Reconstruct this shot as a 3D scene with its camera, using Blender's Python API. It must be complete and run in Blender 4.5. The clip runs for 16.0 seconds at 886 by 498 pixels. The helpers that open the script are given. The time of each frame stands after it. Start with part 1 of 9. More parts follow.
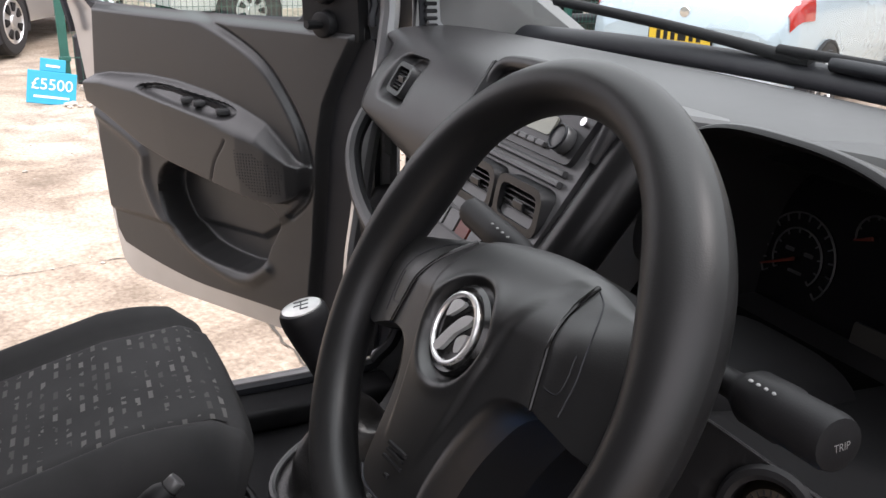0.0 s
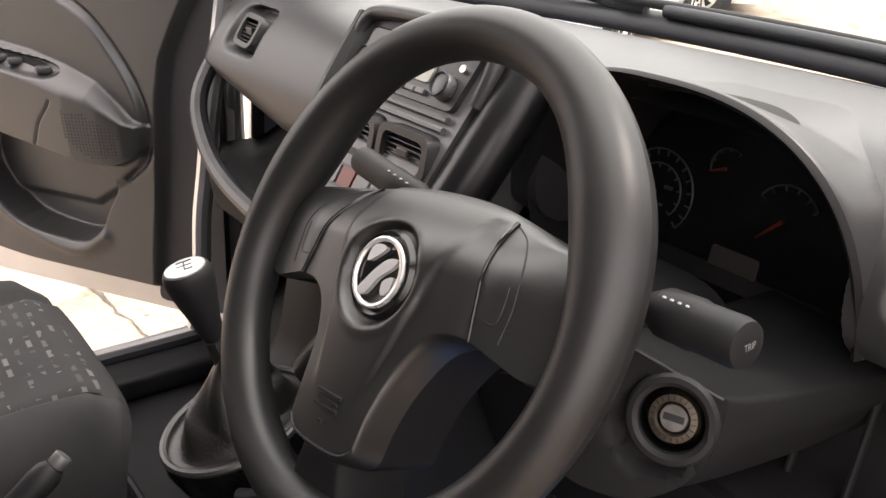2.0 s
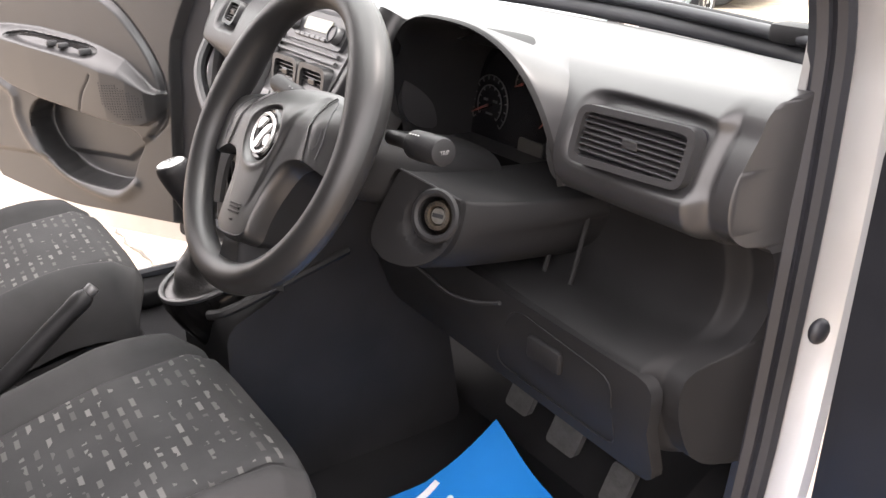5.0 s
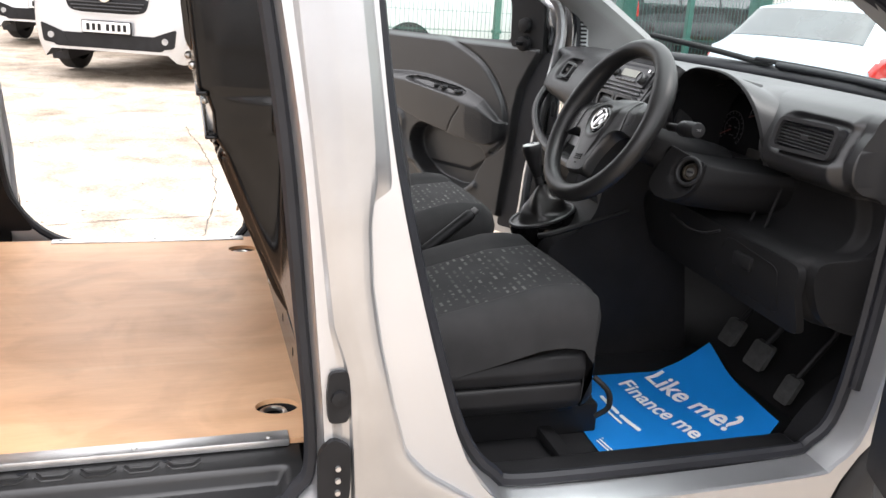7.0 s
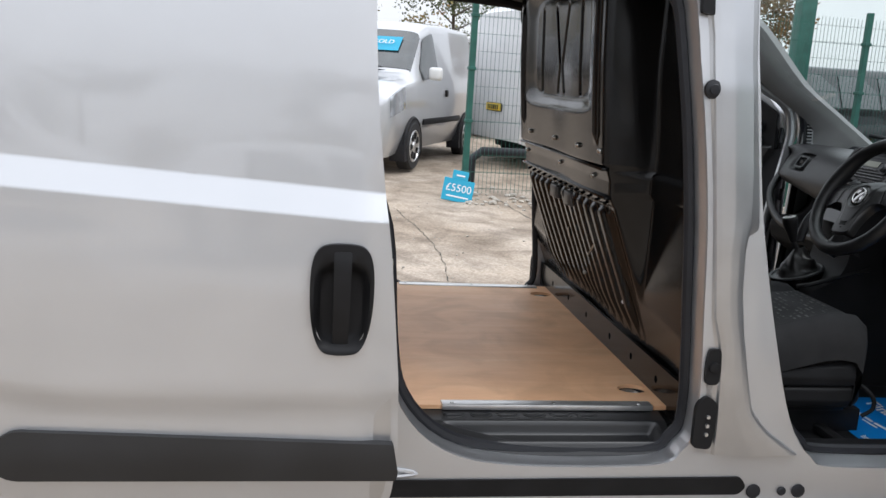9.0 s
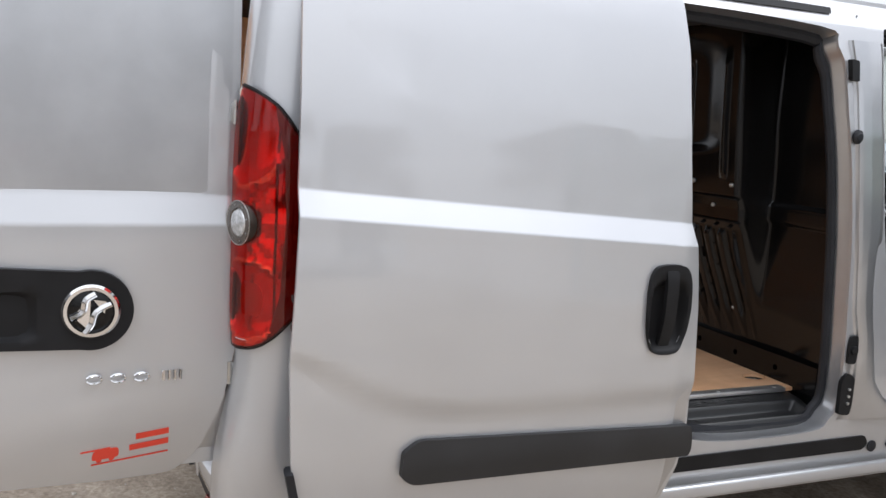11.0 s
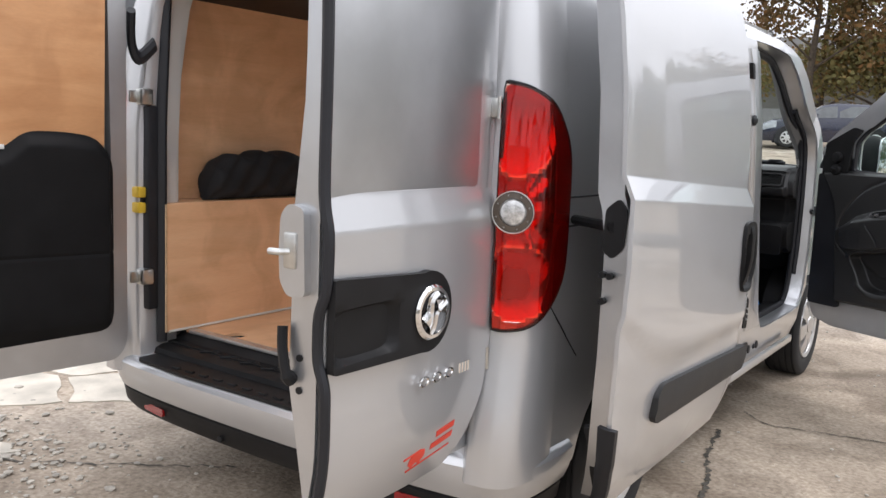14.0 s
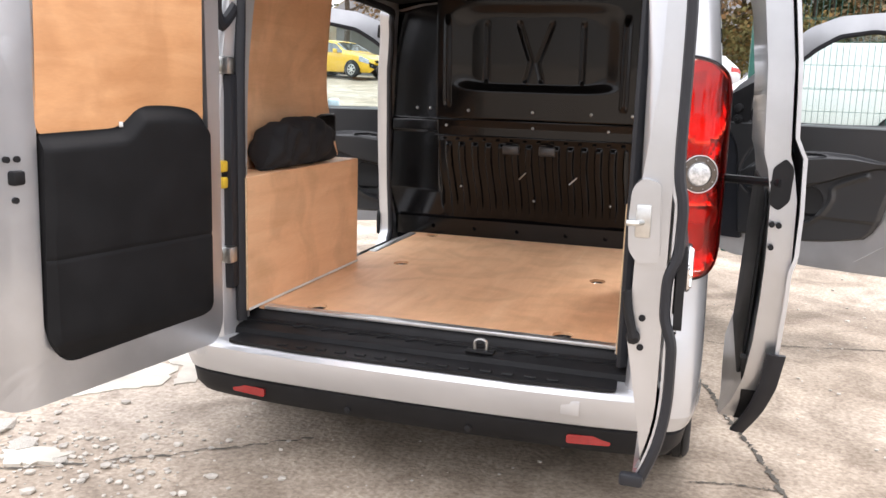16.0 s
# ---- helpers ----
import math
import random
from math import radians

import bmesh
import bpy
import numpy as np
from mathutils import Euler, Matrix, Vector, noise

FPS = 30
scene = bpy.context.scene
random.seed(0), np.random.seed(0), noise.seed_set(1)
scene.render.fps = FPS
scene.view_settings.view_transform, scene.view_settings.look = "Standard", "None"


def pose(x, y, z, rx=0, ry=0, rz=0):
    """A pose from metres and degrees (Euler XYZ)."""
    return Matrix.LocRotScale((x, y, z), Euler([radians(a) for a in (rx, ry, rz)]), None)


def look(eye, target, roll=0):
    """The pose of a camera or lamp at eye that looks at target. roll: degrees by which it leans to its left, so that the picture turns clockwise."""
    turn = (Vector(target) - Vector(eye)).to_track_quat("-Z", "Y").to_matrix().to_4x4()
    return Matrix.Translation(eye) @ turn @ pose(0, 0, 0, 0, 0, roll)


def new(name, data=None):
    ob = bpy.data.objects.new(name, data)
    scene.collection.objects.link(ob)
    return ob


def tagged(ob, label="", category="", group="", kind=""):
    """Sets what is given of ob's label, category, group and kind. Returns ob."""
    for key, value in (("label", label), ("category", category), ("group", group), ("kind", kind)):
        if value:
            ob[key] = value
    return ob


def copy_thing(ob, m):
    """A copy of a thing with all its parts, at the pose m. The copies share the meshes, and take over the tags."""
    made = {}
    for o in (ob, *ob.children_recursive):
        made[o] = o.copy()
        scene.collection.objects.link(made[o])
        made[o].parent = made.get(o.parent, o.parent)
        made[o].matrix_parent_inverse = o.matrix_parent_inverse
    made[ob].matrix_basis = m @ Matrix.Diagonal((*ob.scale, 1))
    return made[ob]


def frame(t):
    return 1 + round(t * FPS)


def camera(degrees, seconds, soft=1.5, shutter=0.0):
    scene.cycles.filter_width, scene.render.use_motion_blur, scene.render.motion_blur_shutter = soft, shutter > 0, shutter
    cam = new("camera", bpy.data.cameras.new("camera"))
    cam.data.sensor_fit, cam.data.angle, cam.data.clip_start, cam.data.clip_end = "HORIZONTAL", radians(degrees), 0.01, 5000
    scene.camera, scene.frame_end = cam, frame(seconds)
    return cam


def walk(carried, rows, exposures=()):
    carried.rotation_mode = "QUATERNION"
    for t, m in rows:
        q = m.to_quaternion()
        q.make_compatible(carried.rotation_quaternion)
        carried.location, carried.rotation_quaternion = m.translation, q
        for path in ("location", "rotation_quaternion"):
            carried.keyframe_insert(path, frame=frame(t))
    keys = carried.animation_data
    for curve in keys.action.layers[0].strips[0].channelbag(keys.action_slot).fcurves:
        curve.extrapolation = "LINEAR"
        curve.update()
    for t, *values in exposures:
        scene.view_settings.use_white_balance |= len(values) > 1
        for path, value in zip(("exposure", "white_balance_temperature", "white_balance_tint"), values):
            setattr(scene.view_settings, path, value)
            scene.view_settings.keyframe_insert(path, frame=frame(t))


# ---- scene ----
cam = camera(54.6, 16.0)
PATH = [
    (0, (0.883, 2.547, 1.456), (-0.818, 3.339, 0.766), 1.7),
    (0.5, (0.851, 2.502, 1.457), (-0.721, 3.497, 0.724), 2.2),
    (1, (0.858, 2.473, 1.458), (-0.622, 3.585, 0.7), 2.9),
    (1.5, (0.859, 2.467, 1.458), (-0.611, 3.592, 0.702), 2.9),
    (2, (0.863, 2.469, 1.453), (-0.591, 3.604, 0.68), 3.0),
    (2.5, (0.883, 2.473, 1.448), (-0.558, 3.615, 0.661), 2.0),
    (3, (0.976, 2.483, 1.452), (-0.476, 3.583, 0.626), 0.1),
    (3.5, (1.07, 2.477, 1.449), (-0.395, 3.541, 0.601), -0.8),
    (3.7, (1.093, 2.474, 1.454), (-0.383, 3.529, 0.611), -0.6),
    (5.8, (1.743, 2.19, 1.484), (0.14, 3.162, 0.788), 2.1),
    (6, (1.835, 2.123, 1.484), (0.191, 3.045, 0.816), 2.4),
    (6.5, (2.071, 1.919, 1.478), (0.362, 2.73, 0.828), 3.4),
    (7, (2.3, 1.814, 1.471), (0.475, 2.381, 0.882), 3.6),
    (7.5, (2.482, 1.703, 1.474), (0.592, 2.054, 0.921), 4.3),
    (8, (2.648, 1.484, 1.467), (0.721, 1.771, 1.011), 4.5),
    (8.5, (2.842, 1.243, 1.466), (0.922, 1.594, 1.031), 3.9),
    (9, (3.006, 1.005, 1.479), (1.067, 1.294, 1.086), 3.6),
    (9.2, (3.023, 0.896, 1.475), (1.079, 1.16, 1.085), 4.5),
    (11.3, (3.051, -0.569, 1.446), (1.255, 0.268, 1.174), 3.4),
    (11.5, (3.051, -0.68, 1.436), (1.27, 0.188, 1.172), 3.4),
    (12, (2.932, -0.97, 1.412), (1.226, 0.032, 1.119), 2.1),
    (12.5, (2.705, -1.265, 1.406), (1.106, -0.086, 1.17), 1.4),
    (13, (2.565, -1.541, 1.401), (1.046, -0.267, 1.134), 1.2),
    (13.5, (2.251, -1.744, 1.384), (0.89, -0.304, 1.118), 1.7),
    (14, (2.04, -1.978, 1.381), (0.902, -0.355, 1.11), 2.5),
    (14.5, (1.786, -2.194, 1.387), (0.829, -0.461, 1.109), 2.4),
    (15, (1.428, -2.381, 1.379), (0.707, -0.545, 1.05), -0.2),
    (15.5, (1.211, -2.624, 1.386), (0.575, -0.761, 1.035), 0.3),
    (16, (0.927, -2.686, 1.409), (0.346, -0.808, 1.038), 1.8),
]
EXPOSURES = [(0.0, 1.1, 6600, 18), (0.5, 1.9, 6700, 18), (1.0, 2.1, 7300, 20), (2.0, 1.98, 7300, 20), (3.0, 2.25, 7300, 20), (3.5, 2.65, 7200, 20), (6.0, 2.78, 6850, 16), (6.5, 2.08, 6500, 13), (7.0, 1.55, 6600, 14),
             (7.5, 1.22, 6700, 15), (8.0, 0.93, 6600, 14), (9.0, 0.23, 6200, 11), (11.5, 0.2, 6200, 12), (13.0, 0.19, 6300, 12), (14.5, 0.66, 6400, 14), (16.0, 1.16, 6400, 15)]
walk(cam, [(t, look(eye, target, roll)) for t, eye, target, roll in PATH], EXPOSURES)

# ---- light ----
world = bpy.data.worlds.new("overcast_sky")
scene.world = world
world.use_nodes = True
wn, wl = world.node_tree.nodes, world.node_tree.links
wn.clear()
w_out, w_bg = wn.new("ShaderNodeOutputWorld"), wn.new("ShaderNodeBackground")
w_sky, w_hue, w_mix = wn.new("ShaderNodeTexSky"), wn.new("ShaderNodeHueSaturation"), wn.new("ShaderNodeMixRGB")
w_co, w_cloud, w_ramp = wn.new("ShaderNodeTexCoord"), wn.new("ShaderNodeTexNoise"), wn.new("ShaderNodeValToRGB")
w_sky.sky_type, w_sky.sun_disc = "NISHITA", False
w_sky.sun_elevation, w_sky.sun_rotation = radians(57), radians(40)
w_hue.inputs["Saturation"].default_value = 0.25
w_cloud.inputs["Scale"].default_value, w_cloud.inputs["Detail"].default_value = 2.2, 6
w_ramp.color_ramp.elements[0].position, w_ramp.color_ramp.elements[0].color = 0.3, (7.0, 7.3, 7.8, 1)
w_ramp.color_ramp.elements[1].position, w_ramp.color_ramp.elements[1].color = 0.7, (11.0, 11.0, 11.0, 1)
w_mix.inputs["Fac"].default_value = 0.75
w_bg.inputs["Strength"].default_value = 0.145
wl.new(w_co.outputs["Generated"], w_cloud.inputs["Vector"])
wl.new(w_cloud.outputs["Fac"], w_ramp.inputs["Fac"])
wl.new(w_sky.outputs["Color"], w_hue.inputs["Color"])
wl.new(w_hue.outputs["Color"], w_mix.inputs["Color1"])
wl.new(w_ramp.outputs["Color"], w_mix.inputs["Color2"])
w_sep, w_grad, w_mul = wn.new("ShaderNodeSeparateXYZ"), wn.new("ShaderNodeMapRange"), wn.new("ShaderNodeMixRGB")
w_grad.inputs["From Min"].default_value, w_grad.inputs["From Max"].default_value = 0.0, 1.0
w_grad.inputs["To Min"].default_value, w_grad.inputs["To Max"].default_value = 0.62, 1.5
w_mul.blend_type, w_mul.inputs["Fac"].default_value = "MULTIPLY", 1.0
wl.new(w_co.outputs["Generated"], w_sep.inputs["Vector"])
wl.new(w_sep.outputs["Z"], w_grad.inputs["Value"])
wl.new(w_mix.outputs["Color"], w_mul.inputs["Color1"])
wl.new(w_grad.outputs["Result"], w_mul.inputs["Color2"])
wl.new(w_mul.outputs["Color"], w_bg.inputs["Color"])
wl.new(w_bg.outputs["Background"], w_out.inputs["Surface"])
sun = new("sun", bpy.data.lights.new("sun", "SUN"))
sun.data.energy, sun.data.angle, sun.data.color = 0.6, radians(14), (1.0, 0.975, 0.94)
sun.matrix_world = look((6, 7, 14), (0, 0, 0))


# ---- materials ----
def mat(name, color, rough=0.5, metal=0.0, vary=0.12, scale=6.0, grain=0.0, grain_scale=300.0, coat=0.0, spec=0.5, color2=None):
    """A painted, moulded or plain surface: base colour with soft variation, uneven gloss and a fine relief."""
    m = bpy.data.materials.new(name)
    m.use_nodes = True
    n, l = m.node_tree.nodes, m.node_tree.links
    b = n["Principled BSDF"]
    b.inputs["Metallic"].default_value, b.inputs["Coat Weight"].default_value = metal, coat
    b.inputs["Coat Roughness"].default_value, b.inputs["Specular IOR Level"].default_value = 0.06, spec
    co, big, ramp = n.new("ShaderNodeTexCoord"), n.new("ShaderNodeTexNoise"), n.new("ShaderNodeValToRGB")
    big.inputs["Scale"].default_value, big.inputs["Detail"].default_value = scale, 5
    low = color2 or tuple(c * (1 - vary) for c in color)
    high = tuple(min(1, c * (1 + vary * 0.6)) for c in color)
    ramp.color_ramp.elements[0].position, ramp.color_ramp.elements[0].color = 0.35, (*low, 1)
    ramp.color_ramp.elements[1].position, ramp.color_ramp.elements[1].color = 0.68, (*high, 1)
    l.new(co.outputs["Object"], big.inputs["Vector"])
    l.new(big.outputs["Fac"], ramp.inputs["Fac"])
    l.new(ramp.outputs["Color"], b.inputs["Base Color"])
    rr = n.new("ShaderNodeMapRange")
    rr.inputs["To Min"].default_value, rr.inputs["To Max"].default_value = max(0.02, rough * 0.85), min(1, rough * 1.15)
    l.new(big.outputs["Fac"], rr.inputs["Value"])
    l.new(rr.outputs["Result"], b.inputs["Roughness"])
    if grain:
        fine, bump = n.new("ShaderNodeTexNoise"), n.new("ShaderNodeBump")
        fine.inputs["Scale"].default_value, fine.inputs["Detail"].default_value = grain_scale, 3
        bump.inputs["Strength"].default_value, bump.inputs["Distance"].default_value = grain, 0.25 / grain_scale
        l.new(co.outputs["Object"], fine.inputs["Vector"])
        l.new(fine.outputs["Fac"], bump.inputs["Height"])
        l.new(bump.outputs["Normal"], b.inputs["Normal"])
    return m


def glass_mat(name, tint=(0.8, 0.95, 0.9), mixin=0.12):
    m = bpy.data.materials.new(name)
    m.use_nodes = True
    n, l = m.node_tree.nodes, m.node_tree.links
    n.remove(n["Principled BSDF"])
    out, mix, tr, gl, fr = n["Material Output"], n.new("ShaderNodeMixShader"), n.new("ShaderNodeBsdfTransparent"), n.new("ShaderNodeBsdfGlossy"), n.new("ShaderNodeLayerWeight")
    pw, mr = n.new("ShaderNodeMath"), n.new("ShaderNodeMapRange")
    pw.operation, pw.inputs[1].default_value = "POWER", 5.0
    mr.inputs["To Min"].default_value, mr.inputs["To Max"].default_value = 0.045, 0.8
    tr.inputs["Color"].default_value = (*tint, 1)
    gl.inputs["Roughness"].default_value = 0.02
    fr.inputs["Blend"].default_value = 0.5
    l.new(fr.outputs["Facing"], pw.inputs[0])
    l.new(pw.outputs["Value"], mr.inputs["Value"])
    l.new(mr.outputs["Result"], mix.inputs["Fac"])
    l.new(tr.outputs["BSDF"], mix.inputs[1])
    l.new(gl.outputs["BSDF"], mix.inputs[2])
    l.new(mix.outputs["Shader"], out.inputs["Surface"])
    return m


SILVER = mat("silver_paint", (0.56, 0.57, 0.585), 0.4, 0.58, 0.03, 3, coat=1.0)
SILVER.node_tree.nodes["Principled BSDF"].inputs["Coat IOR"].default_value = 1.75
SILVER.node_tree.nodes["Principled BSDF"].inputs["Coat Roughness"].default_value = 0.03
JAMB = mat("silver_jamb_paint", (0.53, 0.54, 0.555), 0.3, 0.82, 0.1, 5, 0.05, 600, coat=0.4)
BLACKPL = mat("black_plastic", (0.014, 0.014, 0.015), 0.5, 0, 0.25, 8, 0.25, 700, spec=0.2)
# matt black trim; also carries shade low in the cab, put into the colour
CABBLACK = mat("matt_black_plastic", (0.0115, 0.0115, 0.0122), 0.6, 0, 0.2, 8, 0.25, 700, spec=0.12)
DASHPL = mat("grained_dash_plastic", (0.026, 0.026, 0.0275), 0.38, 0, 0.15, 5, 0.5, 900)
GREYPL = mat("charcoal_trim_plastic", (0.017, 0.0172, 0.018), 0.42, 0, 0.12, 5, 0.3, 900, spec=0.75)
RUBBER = mat("rubber_seal", (0.014, 0.015, 0.019), 0.5, 0, 0.2, 10, 0.1, 300, spec=0.4)
GLOSSBLACK = mat("black_bulkhead_paint", (0.005, 0.0048, 0.005), 0.17, 0, 0.3, 6, 0.06, 250, coat=0.1, spec=0.3)
CHROME = mat("chrome", (0.8, 0.8, 0.8), 0.08, 1.0, 0.03, 10)
STEEL = mat("zinc_steel", (0.6, 0.6, 0.58), 0.32, 1.0, 0.2, 30, 0.1, 200)
ALU = mat("aluminium_strip", (0.7, 0.7, 0.7), 0.38, 0.9, 0.1, 20, 0.1, 400)
TYRE = mat("tyre_rubber", (0.02, 0.02, 0.021), 0.75, 0, 0.25, 10, 0.3, 200)
WHITEPL = mat("white_plastic", (0.75, 0.75, 0.73), 0.4, 0, 0.05, 5)
HEADLINER = mat("grey_headliner_cloth", (0.2, 0.195, 0.19), 0.95, 0, 0.1, 12, 0.5, 900)
PANE = glass_mat("clear_glass", (0.9, 0.97, 0.95))
MIRRORGL = mat("mirror_glass", (0.85, 0.87, 0.88), 0.02, 1.0, 0.01, 3)


def wood_mat(name, c1, c2, c3, gloss=0.5):
    """Plywood: long soft grain and fine streaks along the local y axis."""
    m = mat(name, c1, gloss)
    n, l = m.node_tree.nodes, m.node_tree.links
    b, co = n["Principled BSDF"], n["Texture Coordinate"]
    mp, wave, streak = n.new("ShaderNodeMapping"), n.new("ShaderNodeTexNoise"), n.new("ShaderNodeTexNoise")
    r1, mixn, bump = n.new("ShaderNodeValToRGB"), n.new("ShaderNodeMixRGB"), n.new("ShaderNodeBump")
    mp.inputs["Scale"].default_value = (9, 1.1, 9)
    wave.inputs["Scale"].default_value, wave.inputs["Detail"].default_value, wave.inputs["Distortion"].default_value = 1.6, 6, 0.7
    streak.inputs["Scale"].default_value, streak.inputs["Detail"].default_value = 22, 4
    e = r1.color_ramp.elements
    e[0].position, e[0].color = 0.3, (*c2, 1)
    e[1].position, e[1].color = 0.72, (*c3, 1)
    mid = r1.color_ramp.elements.new(0.5)
    mid.color = (*c1, 1)
    mixn.blend_type = "MULTIPLY"
    mixn.inputs["Fac"].default_value = 0.14
    bump.inputs["Strength"].default_value, bump.inputs["Distance"].default_value = 0.08, 0.001
    l.new(co.outputs["Object"], mp.inputs["Vector"])
    l.new(mp.outputs["Vector"], wave.inputs["Vector"])
    l.new(mp.outputs["Vector"], streak.inputs["Vector"])
    l.new(wave.outputs["Fac"], r1.inputs["Fac"])
    l.new(r1.outputs["Color"], mixn.inputs["Color1"])
    l.new(streak.outputs["Fac"], mixn.inputs["Color2"])
    smudge, sr, mul = n.new("ShaderNodeTexNoise"), n.new("ShaderNodeValToRGB"), n.new("ShaderNodeMixRGB")
    smudge.inputs["Scale"].default_value, smudge.inputs["Detail"].default_value, smudge.inputs["Distortion"].default_value = 4.5, 5, 0.8
    sr.color_ramp.elements[0].position, sr.color_ramp.elements[0].color = 0.36, (0.8, 0.76, 0.72, 1)
    sr.color_ramp.elements[1].position, sr.color_ramp.elements[1].color = 0.56, (1, 1, 1, 1)
    mul.blend_type, mul.inputs["Fac"].default_value = "MULTIPLY", 0.75
    l.new(co.outputs["Object"], smudge.inputs["Vector"])
    l.new(smudge.outputs["Fac"], sr.inputs["Fac"])
    l.new(mixn.outputs["Color"], mul.inputs["Color1"])
    l.new(sr.outputs["Color"], mul.inputs["Color2"])
    l.new(mul.outputs["Color"], b.inputs["Base Color"])
    l.new(streak.outputs["Fac"], bump.inputs["Height"])
    l.new(bump.outputs["Normal"], b.inputs["Normal"])
    return m


PLY = wood_mat("plywood", (0.87, 0.52, 0.29), (0.81, 0.465, 0.25), (0.91, 0.575, 0.335))
PLYDOOR = wood_mat("orange_plywood", (0.62, 0.32, 0.145), (0.55, 0.27, 0.115), (0.68, 0.37, 0.18))
PLYEDGE = mat("plywood_edge", (0.6, 0.42, 0.25), 0.7, 0, 0.2, 60)


def ground_mat():
    """Old yard concrete: exposed aggregate, buff and grey stains, mossy and damp patches."""
    m = bpy.data.materials.new("old_concrete")
    m.use_nodes = True
    n, l = m.node_tree.nodes, m.node_tree.links
    b = n["Principled BSDF"]
    co = n.new("ShaderNodeTexCoord")

    def noise_tex(scale, detail, dist=0.0):
        t = n.new("ShaderNodeTexNoise")
        t.inputs["Scale"].default_value, t.inputs["Detail"].default_value, t.inputs["Distortion"].default_value = scale, detail, dist
        l.new(co.outputs["Object"], t.inputs["Vector"])
        return t

    def ramp(src, stops):
        r = n.new("ShaderNodeValToRGB")
        for k, (p, c) in enumerate(stops):
            e = r.color_ramp.elements[k] if k < 2 else r.color_ramp.elements.new(p)
            e.position, e.color = p, (*c, 1)
        l.new(src, r.inputs["Fac"])
        return r

    def mix(kind, fac, a, c):
        x = n.new("ShaderNodeMixRGB")
        x.blend_type = kind
        for sock, val in ((x.inputs["Fac"], fac), (x.inputs["Color1"], a), (x.inputs["Color2"], c)):
            if isinstance(val, (int, float)):
                sock.default_value = val
            else:
                l.new(val, sock)
        return x.outputs["Color"]

    base = ramp(noise_tex(0.55, 6, 0.6).outputs["Fac"], [(0.3, (0.35, 0.29, 0.225)), (0.72, (0.56, 0.5, 0.43)), (0.5, (0.46, 0.395, 0.32))])
    mid = ramp(noise_tex(2.6, 9, 0.9).outputs["Fac"], [(0.34, (0.58, 0.545, 0.51)), (0.5, (0.9, 0.88, 0.86)), (0.64, (1.12, 1.1, 1.08))])
    fine = ramp(noise_tex(45, 6).outputs["Fac"], [(0.34, (0.62, 0.59, 0.56)), (0.6, (1, 1, 1))])
    vor = n.new("ShaderNodeTexVoronoi")
    vor.inputs["Scale"].default_value = 70
    l.new(co.outputs["Object"], vor.inputs["Vector"])
    stone = ramp(vor.outputs["Color"], [(0.2, (0.72, 0.68, 0.64)), (0.8, (1.12, 1.1, 1.08))])
    damp = ramp(noise_tex(0.9, 5, 1.2).outputs["Fac"], [(0.56, (1, 1, 1)), (0.7, (0.62, 0.6, 0.58))])
    c = mix("MULTIPLY", 0.9, base.outputs["Color"], mid.outputs["Color"])
    c = mix("MULTIPLY", 0.7, c, fine.outputs["Color"])
    c = mix("MULTIPLY", 0.6, c, stone.outputs["Color"])
    c = mix("MULTIPLY", 0.8, c, damp.outputs["Color"])
    l.new(c, b.inputs["Base Color"])
    b.inputs["Roughness"].default_value = 0.85
    bump = n.new("ShaderNodeBump")
    bump.inputs["Strength"].default_value, bump.inputs["Distance"].default_value = 0.55, 0.012
    l.new(mix("ADD", 0.35, noise_tex(45, 6).outputs["Fac"], noise_tex(6, 6).outputs["Fac"]), bump.inputs["Height"])
    l.new(bump.outputs["Normal"], b.inputs["Normal"])
    return m


CONCRETE = ground_mat()


# ---- building tools ----
def thing(name, label, category, group="", at=(0, 0, 0), kind=""):
    ob = new(name)
    ob.location = at
    return tagged(ob, label, category, group, kind)


def finish(name, me, material, parent=None, label="", sharp=35):
    for m in material if isinstance(material, (list, tuple)) else [material]:
        me.materials.append(m)
    me.polygons.foreach_set("use_smooth", [True] * len(me.polygons))
    me.set_sharp_from_angle(angle=radians(sharp))
    ob = new(name, me)
    if parent is not None:
        ob.parent = parent
    if label:
        ob["label"] = label
    return ob


def part(name, bm, material, parent=None, label="", sharp=35):
    bmesh.ops.recalc_face_normals(bm, faces=bm.faces)
    me = bpy.data.meshes.new(name)
    bm.to_mesh(me)
    bm.free()
    return finish(name, me, material, parent, label, sharp)


def box(lo, hi, bevel=0.0, segs=2, bm=None):
    """A block between two corners, with rounded edges."""
    bm = bm or bmesh.new()
    c = [(a + b) / 2 for a, b in zip(lo, hi)]
    s = [abs(b - a) for a, b in zip(lo, hi)]
    r = bmesh.ops.create_cube(bm, size=1, matrix=Matrix.Translation(c) @ Matrix.Diagonal((*s, 1)))
    if bevel:
        es = {e for v in r["verts"] for e in v.link_edges}
        bmesh.ops.bevel(bm, geom=list(es), offset=min(bevel, min(s) * 0.45), segments=segs, affect="EDGES", profile=0.5)
    return bm


